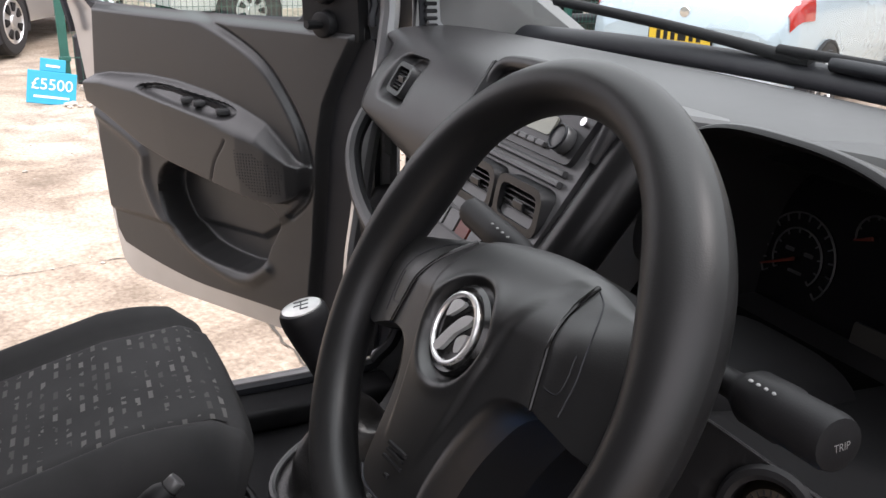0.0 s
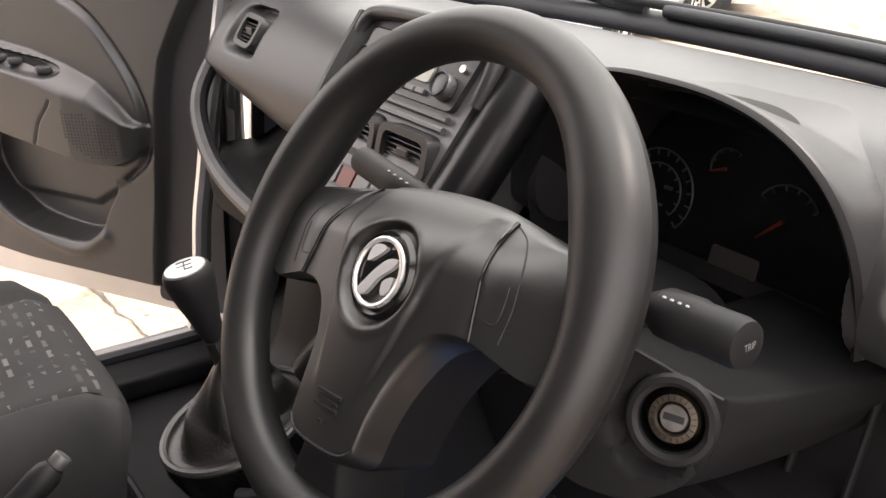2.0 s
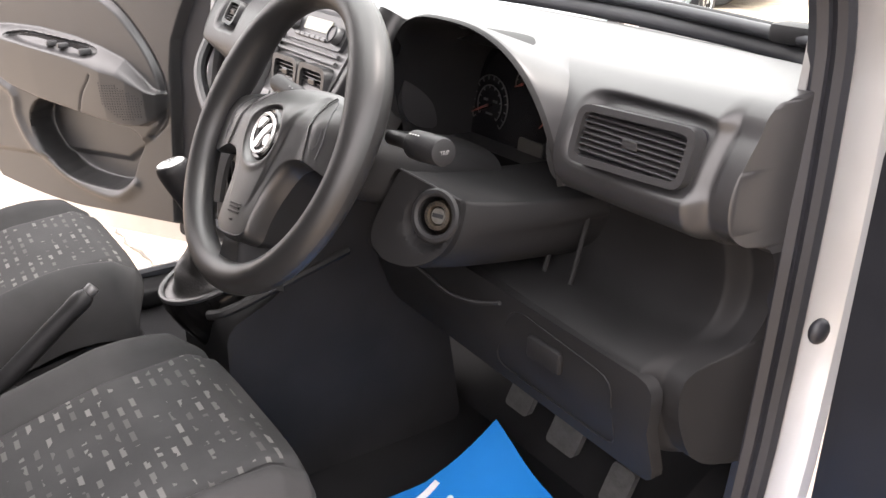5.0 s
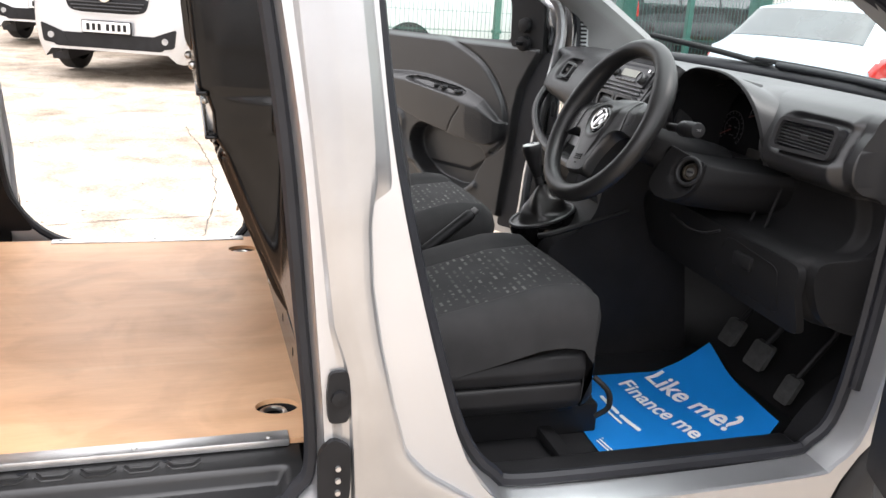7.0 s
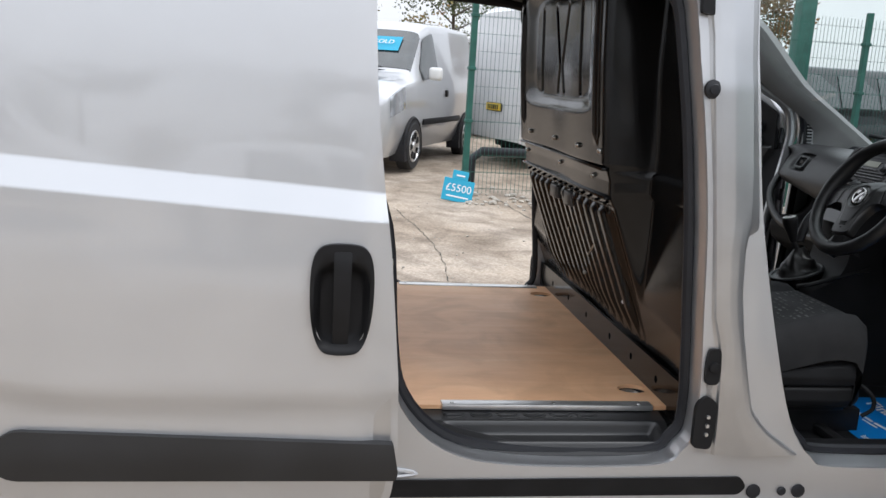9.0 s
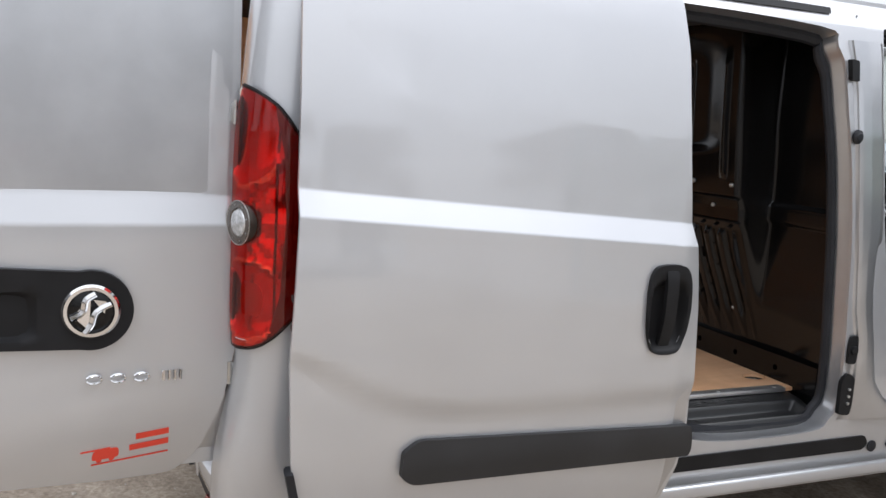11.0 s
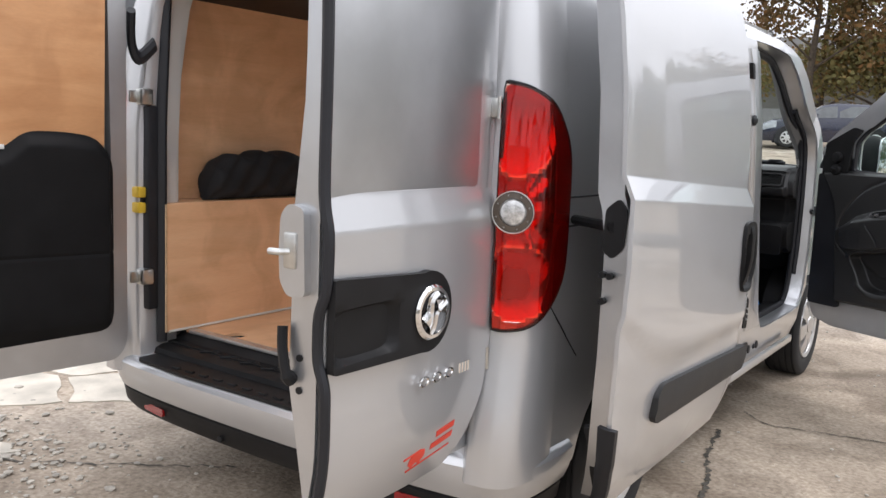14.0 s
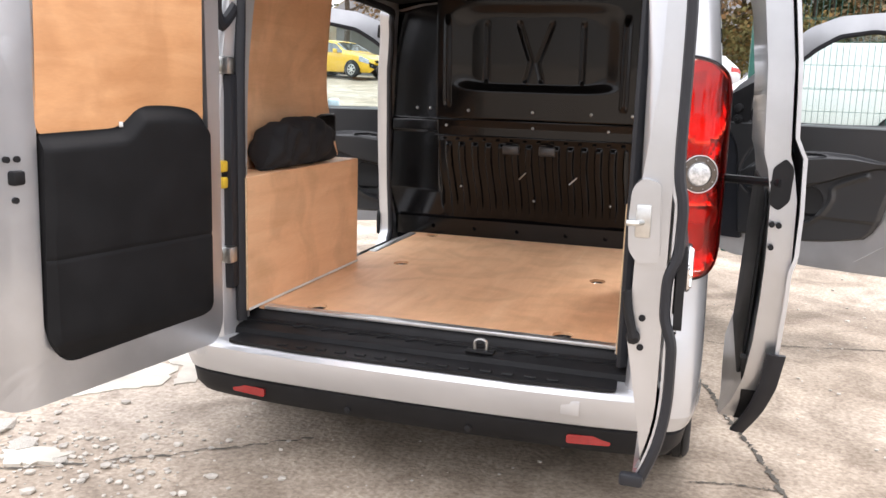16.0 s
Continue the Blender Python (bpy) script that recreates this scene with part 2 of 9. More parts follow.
def cyl(p0, p1, r0, r1=None, n=20, bevel=0.0, bm=None):
    """A round bar or disc from p0 to p1."""
    bm = bm or bmesh.new()
    p0, p1 = Vector(p0), Vector(p1)
    d = p1 - p0
    m = Matrix.Translation((p0 + p1) / 2) @ d.to_track_quat("Z", "Y").to_matrix().to_4x4()
    r = bmesh.ops.create_cone(bm, cap_ends=True, segments=n, radius1=r0, radius2=r0 if r1 is None else r1, depth=d.length, matrix=m)
    if bevel:
        es = [e for e in {e for v in r["verts"] for e in v.link_edges} if len(e.link_faces) == 2 and any(len(f.verts) > 4 for f in e.link_faces)]
        bmesh.ops.bevel(bm, geom=es, offset=bevel, segments=2, affect="EDGES", profile=0.5)
    return bm


def ball(c, r, squash=(1, 1, 1), bm=None, n=12):
    bm = bm or bmesh.new()
    bmesh.ops.create_uvsphere(bm, u_segments=n * 2, v_segments=n, radius=r, matrix=Matrix.Translation(c) @ Matrix.Diagonal((*squash, 1)))
    return bm


def tube(pts, r, n=8, closed=False, bm=None, flat=1.0):
    """A bar of round (or flattened) section along a line of points; r: one radius or one a point."""
    bm = bm or bmesh.new()
    pts = [Vector(p) for p in pts]
    k = len(pts)
    rs = r if isinstance(r, (list, tuple)) else [r] * k
    rings, ref = [], None
    for i, p in enumerate(pts):
        a = pts[(i - 1) % k] if closed or i else p
        c = pts[(i + 1) % k] if closed or i < k - 1 else p
        d = (c - a).normalized()
        if ref is None:
            ref = d.orthogonal().normalized()
        ref = (ref - d * ref.dot(d)).normalized()
        side = d.cross(ref)
        rings.append([bm.verts.new(p + rs[i] * (math.cos(q) * ref + flat * math.sin(q) * side)) for q in [2 * math.pi * j / n for j in range(n)]])
    for i in range(k if closed else k - 1):
        a, c = rings[i], rings[(i + 1) % k]
        for j in range(n):
            bm.faces.new((a[j], a[(j + 1) % n], c[(j + 1) % n], c[j]))
    if not closed:
        bm.faces.new(rings[0][::-1])
        bm.faces.new(rings[-1])
    return bm


def curve(pts, n=6, closed=False):
    """Points of a smooth line through the given ones."""
    pts = [Vector(p) for p in pts]
    k = len(pts)
    out = []
    for i in range(k if closed else k - 1):
        p0 = pts[(i - 1) % k] if closed or i else pts[0]
        p1, p2 = pts[i], pts[(i + 1) % k]
        p3 = pts[(i + 2) % k] if closed or i < k - 2 else pts[-1]
        for j in range(n):
            t = j / n
            out.append(0.5 * (2 * p1 + (p2 - p0) * t + (2 * p0 - 5 * p1 + 4 * p2 - p3) * t * t + (3 * p1 - p0 - 3 * p2 + p3) * t ** 3))
    return out if closed else out + [pts[-1]]


def rounded(pts, r, n=4):
    """A closed outline in the plane with its corners rounded; r: one radius or one a corner."""
    out, k = [], len(pts)
    for i in range(k):
        p = Vector(pts[i][:2])
        a, c = Vector(pts[i - 1][:2]) - p, Vector(pts[(i + 1) % k][:2]) - p
        q = min(r if not isinstance(r, (list, tuple)) else r[i], a.length * 0.49, c.length * 0.49)
        a, c = p + a.normalized() * q, p + c.normalized() * q
        for j in range(n + 1):
            t = j / n
            out.append((a * (1 - t) ** 2 + 2 * p * t * (1 - t) + c * t * t)[:])
    return out


def sheet(outline, where, holes=(), us=(), vs=(), thick=True, bm=None):
    """A panel of an outline (u, v) with holes, laid into space by where(u, v, w): w 0 is its outer face, 1 its inner one.
    us, vs: lines along which it may bend."""
    b = bmesh.new()
    for loop in (outline, *holes):
        vv = [b.verts.new((p[0], p[1], 0)) for p in loop]
        for i in range(len(vv)):
            b.edges.new((vv[i - 1], vv[i]))
    if holes:
        bmesh.ops.triangle_fill(b, use_beauty=True, edges=b.edges[:], normal=(0, 0, 1))
    else:
        b.faces.new(b.verts[:])
    for k, cuts in enumerate((us, vs)):
        for c in cuts:
            co, no = [0, 0, 0], [0, 0, 0]
            co[k], no[k] = c, 1
            bmesh.ops.bisect_plane(b, geom=b.verts[:] + b.edges[:] + b.faces[:], plane_co=co, plane_no=no, dist=1e-5)
    if thick:
        r = bmesh.ops.extrude_face_region(b, geom=b.faces[:])
        for v in r["geom"]:
            if isinstance(v, bmesh.types.BMVert):
                v.co.z = 1
    for v in b.verts:
        v.co = where(*v.co)
    if bm is not None:
        me = bpy.data.meshes.new("joined")
        b.to_mesh(me)
        bm.from_mesh(me)
        bpy.data.meshes.remove(me)
        b.free()
        return bm
    return b


def field(us, vs, where, name, material, parent=None, label="", sharp=40, back=None):
    """A moulded surface over a grid of u and v: where(U, V) gives arrays x, y, z. back: a shift that gives it depth at its rim."""
    U, V = np.meshgrid(us, vs, indexing="ij")
    x, y, z = where(U, V)
    nu, nv = U.shape
    co = np.stack([x, y, z], -1).reshape(-1, 3)
    idx = np.arange(nu * nv).reshape(nu, nv)
    faces = np.stack([idx[:-1, :-1], idx[1:, :-1], idx[1:, 1:], idx[:-1, 1:]], -1).reshape(-1, 4).tolist()
    if back is not None:
        rim = np.concatenate([idx[:, 0], idx[-1, 1:], idx[-2::-1, -1], idx[0, -2:0:-1]])
        low = len(co) + np.arange(len(rim))
        co = np.concatenate([co, co[rim] + np.array(back)])
        faces += [[int(rim[i - 1]), int(rim[i]), int(low[i]), int(low[i - 1])] for i in range(len(rim))]
        faces.append([int(i) for i in low])
    me = bpy.data.meshes.new(name)
    me.from_pydata(co.tolist(), [], faces)
    bm = bmesh.new()
    bm.from_mesh(me)
    bmesh.ops.recalc_face_normals(bm, faces=bm.faces)
    bm.to_mesh(me)
    bm.free()
    return finish(name, me, material, parent, label, sharp)


def lerp_table(table):
    ks, vs = zip(*table)
    return lambda q: float(np.interp(q, ks, vs))


def step01(x, a, b):
    """0 below a, 1 above b, smooth between."""
    t = np.clip((np.asarray(x, float) - a) / (b - a), 0, 1)
    return t * t * (3 - 2 * t)


def bump2(u, v, cu, cv, ru, rv, p=4):
    """A soft raised patch: 1 inside an oval or rounded box, 0 outside."""
    d = (np.abs((u - cu) / ru) ** p + np.abs((v - cv) / rv) ** p) ** (1 / p)
    return 1 - step01(d, 0.8, 1.15)


flat2 = lambda pts, n=6: [tuple(p[:2]) for p in curve([(*p, 0) for p in pts], n)]
loop2 = lambda pts, n=6: [tuple(p[:2]) for p in curve([(*p, 0) for p in pts], n, True)]


# ---- the ground ----
def rise_at(x, y=0.0):
    """The yard climbs gently away from the van's near side and more towards its far corner."""
    return 0.016 * min(max(0.0, -1.2 - x), 20.0) + 0.079 * min(max(0.0, y - 12.0), 20.0) * float(step01(-x, -6.0, 0.0))


ground = sheet([(-60, -60), (60, -60), (60, 60), (-60, 60)], lambda u, v, w: (u, v, rise_at(u, v) - 0.15 * w), us=[-21.2, -8, -1.2, 0, 1, 2, 3, 4, 5, 6, 12], vs=[-8, 0, 8, 12, 16, 20, 24, 28, 32])
tagged(part("ground", ground, CONCRETE), "weathered buff concrete yard with cracks and loose stones", "ground", kind="structure")

# ---- the van ----
side_x = lerp_table([(0.2, 0.86), (0.27, 0.9), (0.4, 0.925), (0.6, 0.935), (0.8, 0.94), (1.1, 0.938), (1.3, 0.932), (1.5, 0.925), (1.65, 0.9), (1.72, 0.88), (1.78, 0.84), (1.82, 0.79)])
van = thing("van", "silver panel van with all its doors standing open", "van")
SLIDE_HOLE = [(1.03, 1.66), (1.05, 1.42), (1.09, 1.28), (1.16, 1.1), (1.19, 0.8), (1.23, 0.64), (1.35, 0.52), (1.55, 0.475), (1.93, 0.475), (2.01, 0.52),
              (2.04, 0.6), (2.02, 0.9), (1.99, 1.23), (1.93, 1.58), (1.88, 1.67), (1.8, 1.71), (1.1, 1.72)]
DOOR_HOLE = [(2.08, 1.69), (2.11, 1.44), (2.15, 1.17), (2.23, 0.85), (2.31, 0.61), (2.39, 0.5), (2.5, 0.465), (3.1, 0.465), (3.2, 0.49), (3.26, 0.58),
             (3.285, 0.87), (3.295, 1.08), (3.3, 1.22), (3.295, 1.35), (3.25, 1.44), (3.1, 1.53), (2.75, 1.685), (2.58, 1.72), (2.15, 1.725)]
arch = lambda cy, r=0.37: [(cy - r * math.cos(a), 0.31 + r * math.sin(a)) for a in [radians(d) for d in range(12, 169, 12)]]
SIDE = [(0.16, 0.42), (0.34, 0.42), *arch(0.72), (1.12, 0.27), (3.05, 0.27), *arch(3.53, 0.34), (3.9, 0.4), (4.2, 0.42), (4.24, 0.72), (4.0, 1.0), (3.68, 1.17), (3.58, 1.26), (3.33, 1.5),
        (3.15, 1.6), (2.82, 1.76), (2.6, 1.8), (0.3, 1.82), (0.16, 1.8)]
LEVELS = [0.3, 0.4, 0.55, 0.7, 0.9, 1.1, 1.25, 1.4, 1.55, 1.65, 1.72, 1.78]


def nose(y):
    """How far the flank draws in towards the van's front and rear ends."""
    return 0.16 * max(0, (y - 3.3) / 0.95) ** 2


def flank(s, th=0.012, out=0.0):
    return lambda y, z, w: (s * (side_x(z) - nose(y) + out - th * w), y, z)


for s in (1, -1):
    part("side_panel", sheet(SIDE, flank(s), [loop2(SLIDE_HOLE, 4), loop2(DOOR_HOLE, 4)], us=[0.3, 0.6, 1, 1.5, 2, 2.5, 3, 3.4, 3.7, 4], vs=LEVELS), SILVER, van)
    for hole, deep, ins in ((SLIDE_HOLE, 0.085, 0.012), (DOOR_HOLE, 0.1, 0.012)):
        pts = curve([(0, *p) for p in hole], 4, True)
        cen = Vector((0, sum(p[0] for p in hole) / len(hole), sum(p[1] for p in hole) / len(hole)))
        bm = bmesh.new()
        loops = []
        for d, inset in ((0.001, -0.004), (0.012, 0.0), (deep, ins), (deep + 0.004, -0.05)):
            loop = []
            for p in pts:
                q = p + (cen - p).normalized() * inset
                loop.append(bm.verts.new((s * (side_x(q.z) - nose(q.y) - d), q.y, q.z)))
            loops.append(loop)
        for a, c in zip(loops, loops[1:]):
            for i in range(len(a)):
                bm.faces.new((a[i - 1], a[i], c[i], c[i - 1]))
        part("door_jamb", bm, JAMB, van)
        seal = [Vector((s * (side_x(p.z) - nose(p.y) - deep + 0.012), p.y, p.z)) + Vector((0, *(cen - p).normalized()[1:])) * 0.018 for p in pts]
        part("door_seal", tube(seal, 0.016, 8, True), RUBBER, van, "black rubber door seal")
        if hole is DOOR_HOLE:
            lobe = [Vector((s * (side_x(p.z) - nose(p.y) - deep + 0.034), p.y, p.z)) + Vector((0, *(cen - p).normalized()[1:])) * 0.01 for p in pts if p.y > 3.0 and p.z > 0.6]
            part("seal_lip", tube(lobe, 0.014, 8), RUBBER, van, "outer lip of the door seal")
            if s < 0:
                flange = curve([(-0.85, y, z) for y, z in ((3.1, 0.5), (3.12, 0.62), (3.13, 0.76), (3.145, 0.86), (3.165, 1.0), (3.185, 1.1), (3.21, 1.25), (3.216, 1.33), (3.195, 1.42), (3.13, 1.475), (3.0, 1.54))], 4)
                part("jamb_flange", tube(flange, 0.021, 10), JAMB, van, "bare silver flange of the door opening")

field(np.linspace(-0.8, 0.8, 25), np.linspace(0.02, 2.62, 14), lambda U, V: (U, V, 1.85 - 0.03 * (np.abs(U) / 0.8) ** 4), "roof", SILVER, van, back=(0, 0, -0.03))
field(np.linspace(-0.78, 0.78, 13), np.linspace(0.1, 1.9, 8), lambda U, V: (U, V, 1.755 - 0.04 * (np.abs(U) / 0.8) ** 4), "cargo_ceiling", BLACKPL, van, "bare black painted roof skin")
field(np.linspace(-0.8, 0.8, 13), np.linspace(1.9, 2.66, 8), lambda U, V: (U, V, 1.745 - 0.05 * (np.abs(U) / 0.8) ** 4), "cab_ceiling", HEADLINER, van, "grey cloth headlining")



# pressed outer faces of the door pillars
PILL_A = lerp_table([(0.5, 2.02), (0.6, 2.045), (0.9, 2.025), (1.23, 1.995), (1.58, 1.935), (1.69, 1.9)])
PILL_B = lerp_table([(0.5, 2.39), (0.61, 2.31), (0.85, 2.23), (1.17, 2.15), (1.44, 2.11), (1.69, 2.08)])


PILL_C = lerp_table([(0.5, 2.1), (0.7, 2.086), (0.8, 2.078), (0.84, 2.068), (0.9, 2.048), (1.05, 2.03), (1.23, 2.008), (1.58, 1.965), (1.69, 1.93)])
PILL_S = lerp_table([(0.5, 2.36), (0.587, 2.235), (0.64, 2.19), (0.735, 2.163), (0.85, 2.136), (0.966, 2.116), (1.08, 2.109), (1.155, 2.114), (1.3, 2.1), (1.69, 2.05)])


def pillar_face(s):
    """Chamfer by the sliding door, a swelling middle, and a step down to the front door's shut face."""
    def where(U, V):
        ya, yb = np.vectorize(PILL_A)(V) + 0.004, np.vectorize(PILL_B)(V) - 0.004
        ys = np.minimum(np.vectorize(PILL_S)(V), yb - 0.012)
        yc = np.minimum(np.vectorize(PILL_C)(V), ys - 0.02)
        y = np.where(U < 0.3, ya + (yc - ya) * U / 0.3, np.where(U < 0.7, yc + (ys - yc) * (U - 0.3) / 0.4, ys + (yb - ys) * (U - 0.7) / 0.3))
        low = step01(0.9 - V, 0.0, 0.07)
        k = 1 - step01(V, 1.08, 1.2)
        near_c = np.interp(U, [0, 0.06, 0.27, 0.3, 0.36], [-0.014, -0.008, 0.006, 0.0125, 0.0155]) * (1 - low) + np.interp(U, [0, 0.05, 0.2, 0.27, 0.3, 0.36], [-0.01, 0.0, 0.0, 0.002, 0.011, 0.0155]) * low
        far_s = np.interp(U, [0.36, 0.48, 0.6, 0.66, 0.69, 0.712, 0.76, 0.95, 1.0], [0.0155, 0.019, 0.018, 0.0155, 0.012, -0.004, -0.005, -0.006, -0.012]) * k + np.interp(U, [0.36, 0.5, 0.7, 0.9, 1.0], [0.0155, 0.018, 0.014, 0.006, -0.006]) * (1 - k)
        x = np.vectorize(side_x)(V) + np.where(U < 0.36, near_c, far_s)
        return s * x, y, V
    return where


for s in (1, -1):
    field(np.unique(np.concatenate([np.linspace(0, 1, 50), np.linspace(0.25, 0.31, 8), np.linspace(0.66, 0.73, 12)])), np.linspace(0.51, 1.685, 70), pillar_face(s), "pillar_face", JAMB, van, sharp=60)


def lathe(profile, centre, axis="x", n=40, bm=None):
    """A turned shape: profile of (radius, along) round an axis through centre."""
    bm = bm or bmesh.new()
    rings = []
    for k in range(n):
        a = 2 * math.pi * k / n
        ring = []
        for r, h in profile:
            p = {"x": (h, r * math.cos(a), r * math.sin(a)), "y": (r * math.cos(a), h, r * math.sin(a)), "z": (r * math.cos(a), r * math.sin(a), h)}[axis]
            ring.append(bm.verts.new(Vector(centre) + Vector(p)))
        rings.append(ring)
    for k in range(n):
        a, c = rings[k - 1], rings[k]
        for j in range(len(profile) - 1):
            bm.faces.new((a[j], c[j], c[j + 1], a[j + 1]))
    return bm


def wheel(parent, y, s, x=0.935):
    """Tyre with tread grooves, and a slotted silver wheel trim."""
    hub = new("wheel")
    hub.parent, hub.location = parent, (s * (x - 0.1), y, 0.312)
    t = s * 0.1
    prof = [(0.2, 0.9 * t), (0.235, 0.97 * t), (0.28, t), (0.3, 0.92 * t), (0.311, 0.8 * t)]
    for k in range(5):
        q = (0.75 - 0.37 * k) * t
        prof += [(0.312, q + 0.02 * t), (0.304, q), (0.304, q - 0.06 * t), (0.312, q - 0.08 * t)]
    prof += [(0.3, -0.95 * t), (0.2, -0.9 * t)]
    part("tyre", lathe(prof, (0, 0, 0), "x", 48), TYRE, hub)
    part("rim", lathe([(0.205, 0.9 * t), (0.19, 0.7 * t), (0.17, 0.5 * t), (0.0, 0.45 * t)], (0, 0, 0), "x", 40), BLACKPL, hub)
    bm = bmesh.new()
    for k in range(7):
        a = 2 * math.pi * k / 7
        m = Matrix.Rotation(a, 4, "X")
        q = bmesh.new()
        sheet(rounded([(-0.026, 0.03), (0.026, 0.03), (0.05, 0.195), (-0.05, 0.195)], 0.01, 2), lambda u, v, w: m @ Vector((t * (0.98 - 0.25 * w) - t * 2.0 * max(0, v - 0.12) ** 1, u, v)), vs=[0.12], bm=bm)
        q.free()
    lathe([(0.206, 0.86 * t), (0.203, 0.97 * t), (0.185, 0.9 * t), (0.18, 0.7 * t)], (0, 0, 0), "x", 40, bm)
    lathe([(0.055, 0.9 * t), (0.05, 1.02 * t), (0.0, 1.04 * t)], (0, 0, 0), "x", 24, bm)
    part("wheel_trim", bm, ALU, hub, "silver plastic wheel trim")
    return hub


for s in (1, -1):
    for y, ra in ((0.71, 0.37), (3.53, 0.34)):
        wheel(van, y, s)
        field(np.linspace(-0.15, math.pi + 0.15, 30), np.linspace(0, 1, 4), lambda A, T: (s * (0.72 + 0.2 * T), y + ra * np.cos(A), 0.31 + ra * np.sin(A)), "wheel_arch", BLACKPL, van, "black wheel arch liner")

# rear corners: a rounded pillar from the flank round to the door opening
CORNER = [(0.94, 0.17), (0.945, 0.12), (0.94, 0.07), (0.918, 0.022), (0.88, -0.006), (0.835, -0.018), (0.79, -0.02), (0.75, -0.016), (0.73, 0.01), (0.722, 0.06), (0.72, 0.14)]


def lean(z):
    """The rear end leans forward towards the roof and swells a little at waist height."""
    return 0.07 * max(0, (z - 1.3) / 0.5) ** 2


for s in (1, -1):
    bm = bmesh.new()
    rows = []
    plan = curve([(x, y, 0) for x, y in CORNER], 4)
    for z in (0.42, 0.46, 0.5, 0.56, 0.62, 0.68, 0.75, 0.82, 0.9, 1.05, 1.2, 1.35, 1.5, 1.6, 1.68, 1.74, 1.79, 1.82):
        shift = side_x(z) - 0.94
        flare = 0.055 * float(step01(0.88 - z, 0.0, 0.4))
        rows.append([bm.verts.new((s * (p.x + shift * (1 if p.x > 0.74 else 0.6) + 0.25 * flare * (p.x > 0.86)), p.y + lean(z) - flare * float(step01(p.x, 0.77, 0.83)) * float(step01(-p.y, -0.14, -0.02)), z)) for p in plan])
    for a, c in zip(rows, rows[1:]):
        for i in range(len(plan) - 1):
            bm.faces.new((a[i], a[i + 1], c[i + 1], c[i]))
    part("rear_pillar", bm, SILVER, van)
    # shut line seam under the lamp
    part("rear_door_seal", tube(curve([(s * 0.70, 0.06 + lean(z) * 0.5, z) for z in (0.53, 0.8, 1.1, 1.4, 1.6, 1.7)], 4), 0.02, 8, flat=0.7), RUBBER, van, "black rubber door seal")

# roof edge over the rear opening and its inner frame
part("rear_header", box((-0.74, 0.03, 1.71), (0.74, 0.14, 1.82), 0.03, 3), JAMB, van)

# bumper
PLANB = [(-0.945, 0.31), (-0.95, 0.2), (-0.94, 0.07), (-0.88, -0.02), (-0.72, -0.062), (-0.4, -0.085), (0, -0.092), (0.4, -0.085), (0.72, -0.062), (0.88, -0.02), (0.94, 0.07), (0.95, 0.2), (0.945, 0.31)]


def wrapped(section, plan, name, material, label=""):
    """A moulding of one section (out, z) led round a plan line."""
    pl = curve([(*p, 0) for p in plan], 5)
    bm = bmesh.new()
    rows = []
    for i, p in enumerate(pl):
        d = (pl[min(i + 1, len(pl) - 1)] - pl[max(i - 1, 0)]).normalized()
        n = Vector((d.y, -d.x, 0))
        rows.append([bm.verts.new((p.x + n.x * o, p.y + n.y * o, z)) for o, z in section])
    for a, c in zip(rows, rows[1:]):
        for i in range(len(section) - 1):
            bm.faces.new((a[i], a[i + 1], c[i + 1], c[i]))
    return part(name, bm, material, van, label)


wrapped([(-0.17, 0.49), (-0.03, 0.478), (-0.008, 0.47), (0.004, 0.455), (0.004, 0.43), (-0.008, 0.385), (-0.022, 0.352), (-0.04, 0.342)], PLANB, "rear_bumper", SILVER)
wrapped([(-0.04, 0.345), (-0.03, 0.337), (-0.04, 0.285), (-0.07, 0.25), (-0.11, 0.24), (-0.22, 0.245)], PLANB, "bumper_valance", BLACKPL, "black lower bumper")
for s in (1, -1):
    part("reflector", sheet(rounded([(0.55, 0.284), (0.69, 0.284), (0.69, 0.314), (0.55, 0.314)], 0.008, 3), lambda u, v, w: (s * u, -0.058 + 0.16 * max(0, u - 0.5) + 0.03 * w, v), us=[0.6]),
         mat("red_reflector", (0.28, 0.012, 0.012), 0.2, 0, 0.1, 40, 0.3, 150, coat=0.5), van, "red bumper reflector")
    part("sensor", cyl((s * 0.22, -0.04, 0.285), (s * 0.22, -0.062, 0.285), 0.012, bevel=0.002), BLACKPL, van)
part("tow_cover", box((0.53, -0.0805, 0.39), (0.59, -0.076, 0.44), 0.003), SILVER, van)
# black step and tread plate
part("bumper_step", sheet(rounded([(-0.7, -0.055), (-0.4, -0.078), (0.4, -0.078), (0.7, -0.055), (0.69, 0.08), (-0.69, 0.08)], 0.03, 3), lambda u, v, w: (u, v, 0.486 + 0.05 * max(0, v) - 0.01 * w), vs=[0]), BLACKPL, van, "black plastic bumper step")
for k in range(14):
    part("step_rib", box((-0.5 + k * 0.075, -0.05, 0.484), (-0.46 + k * 0.075, -0.03, 0.492), 0.003, 1), BLACKPL, van)
field(np.linspace(-0.72, 0.72, 40), np.array([0.03, 0.045, 0.07, 0.1, 0.13, 0.155, 0.165, 0.18]),
      lambda U, V: (U, V, np.interp(V, [0.03, 0.045, 0.07, 0.1, 0.13, 0.155, 0.165, 0.18], [0.46, 0.505, 0.515, 0.517, 0.52, 0.535, 0.548, 0.552])), "rear_sill", BLACKPL, van, "black plastic loading sill", sharp=25)
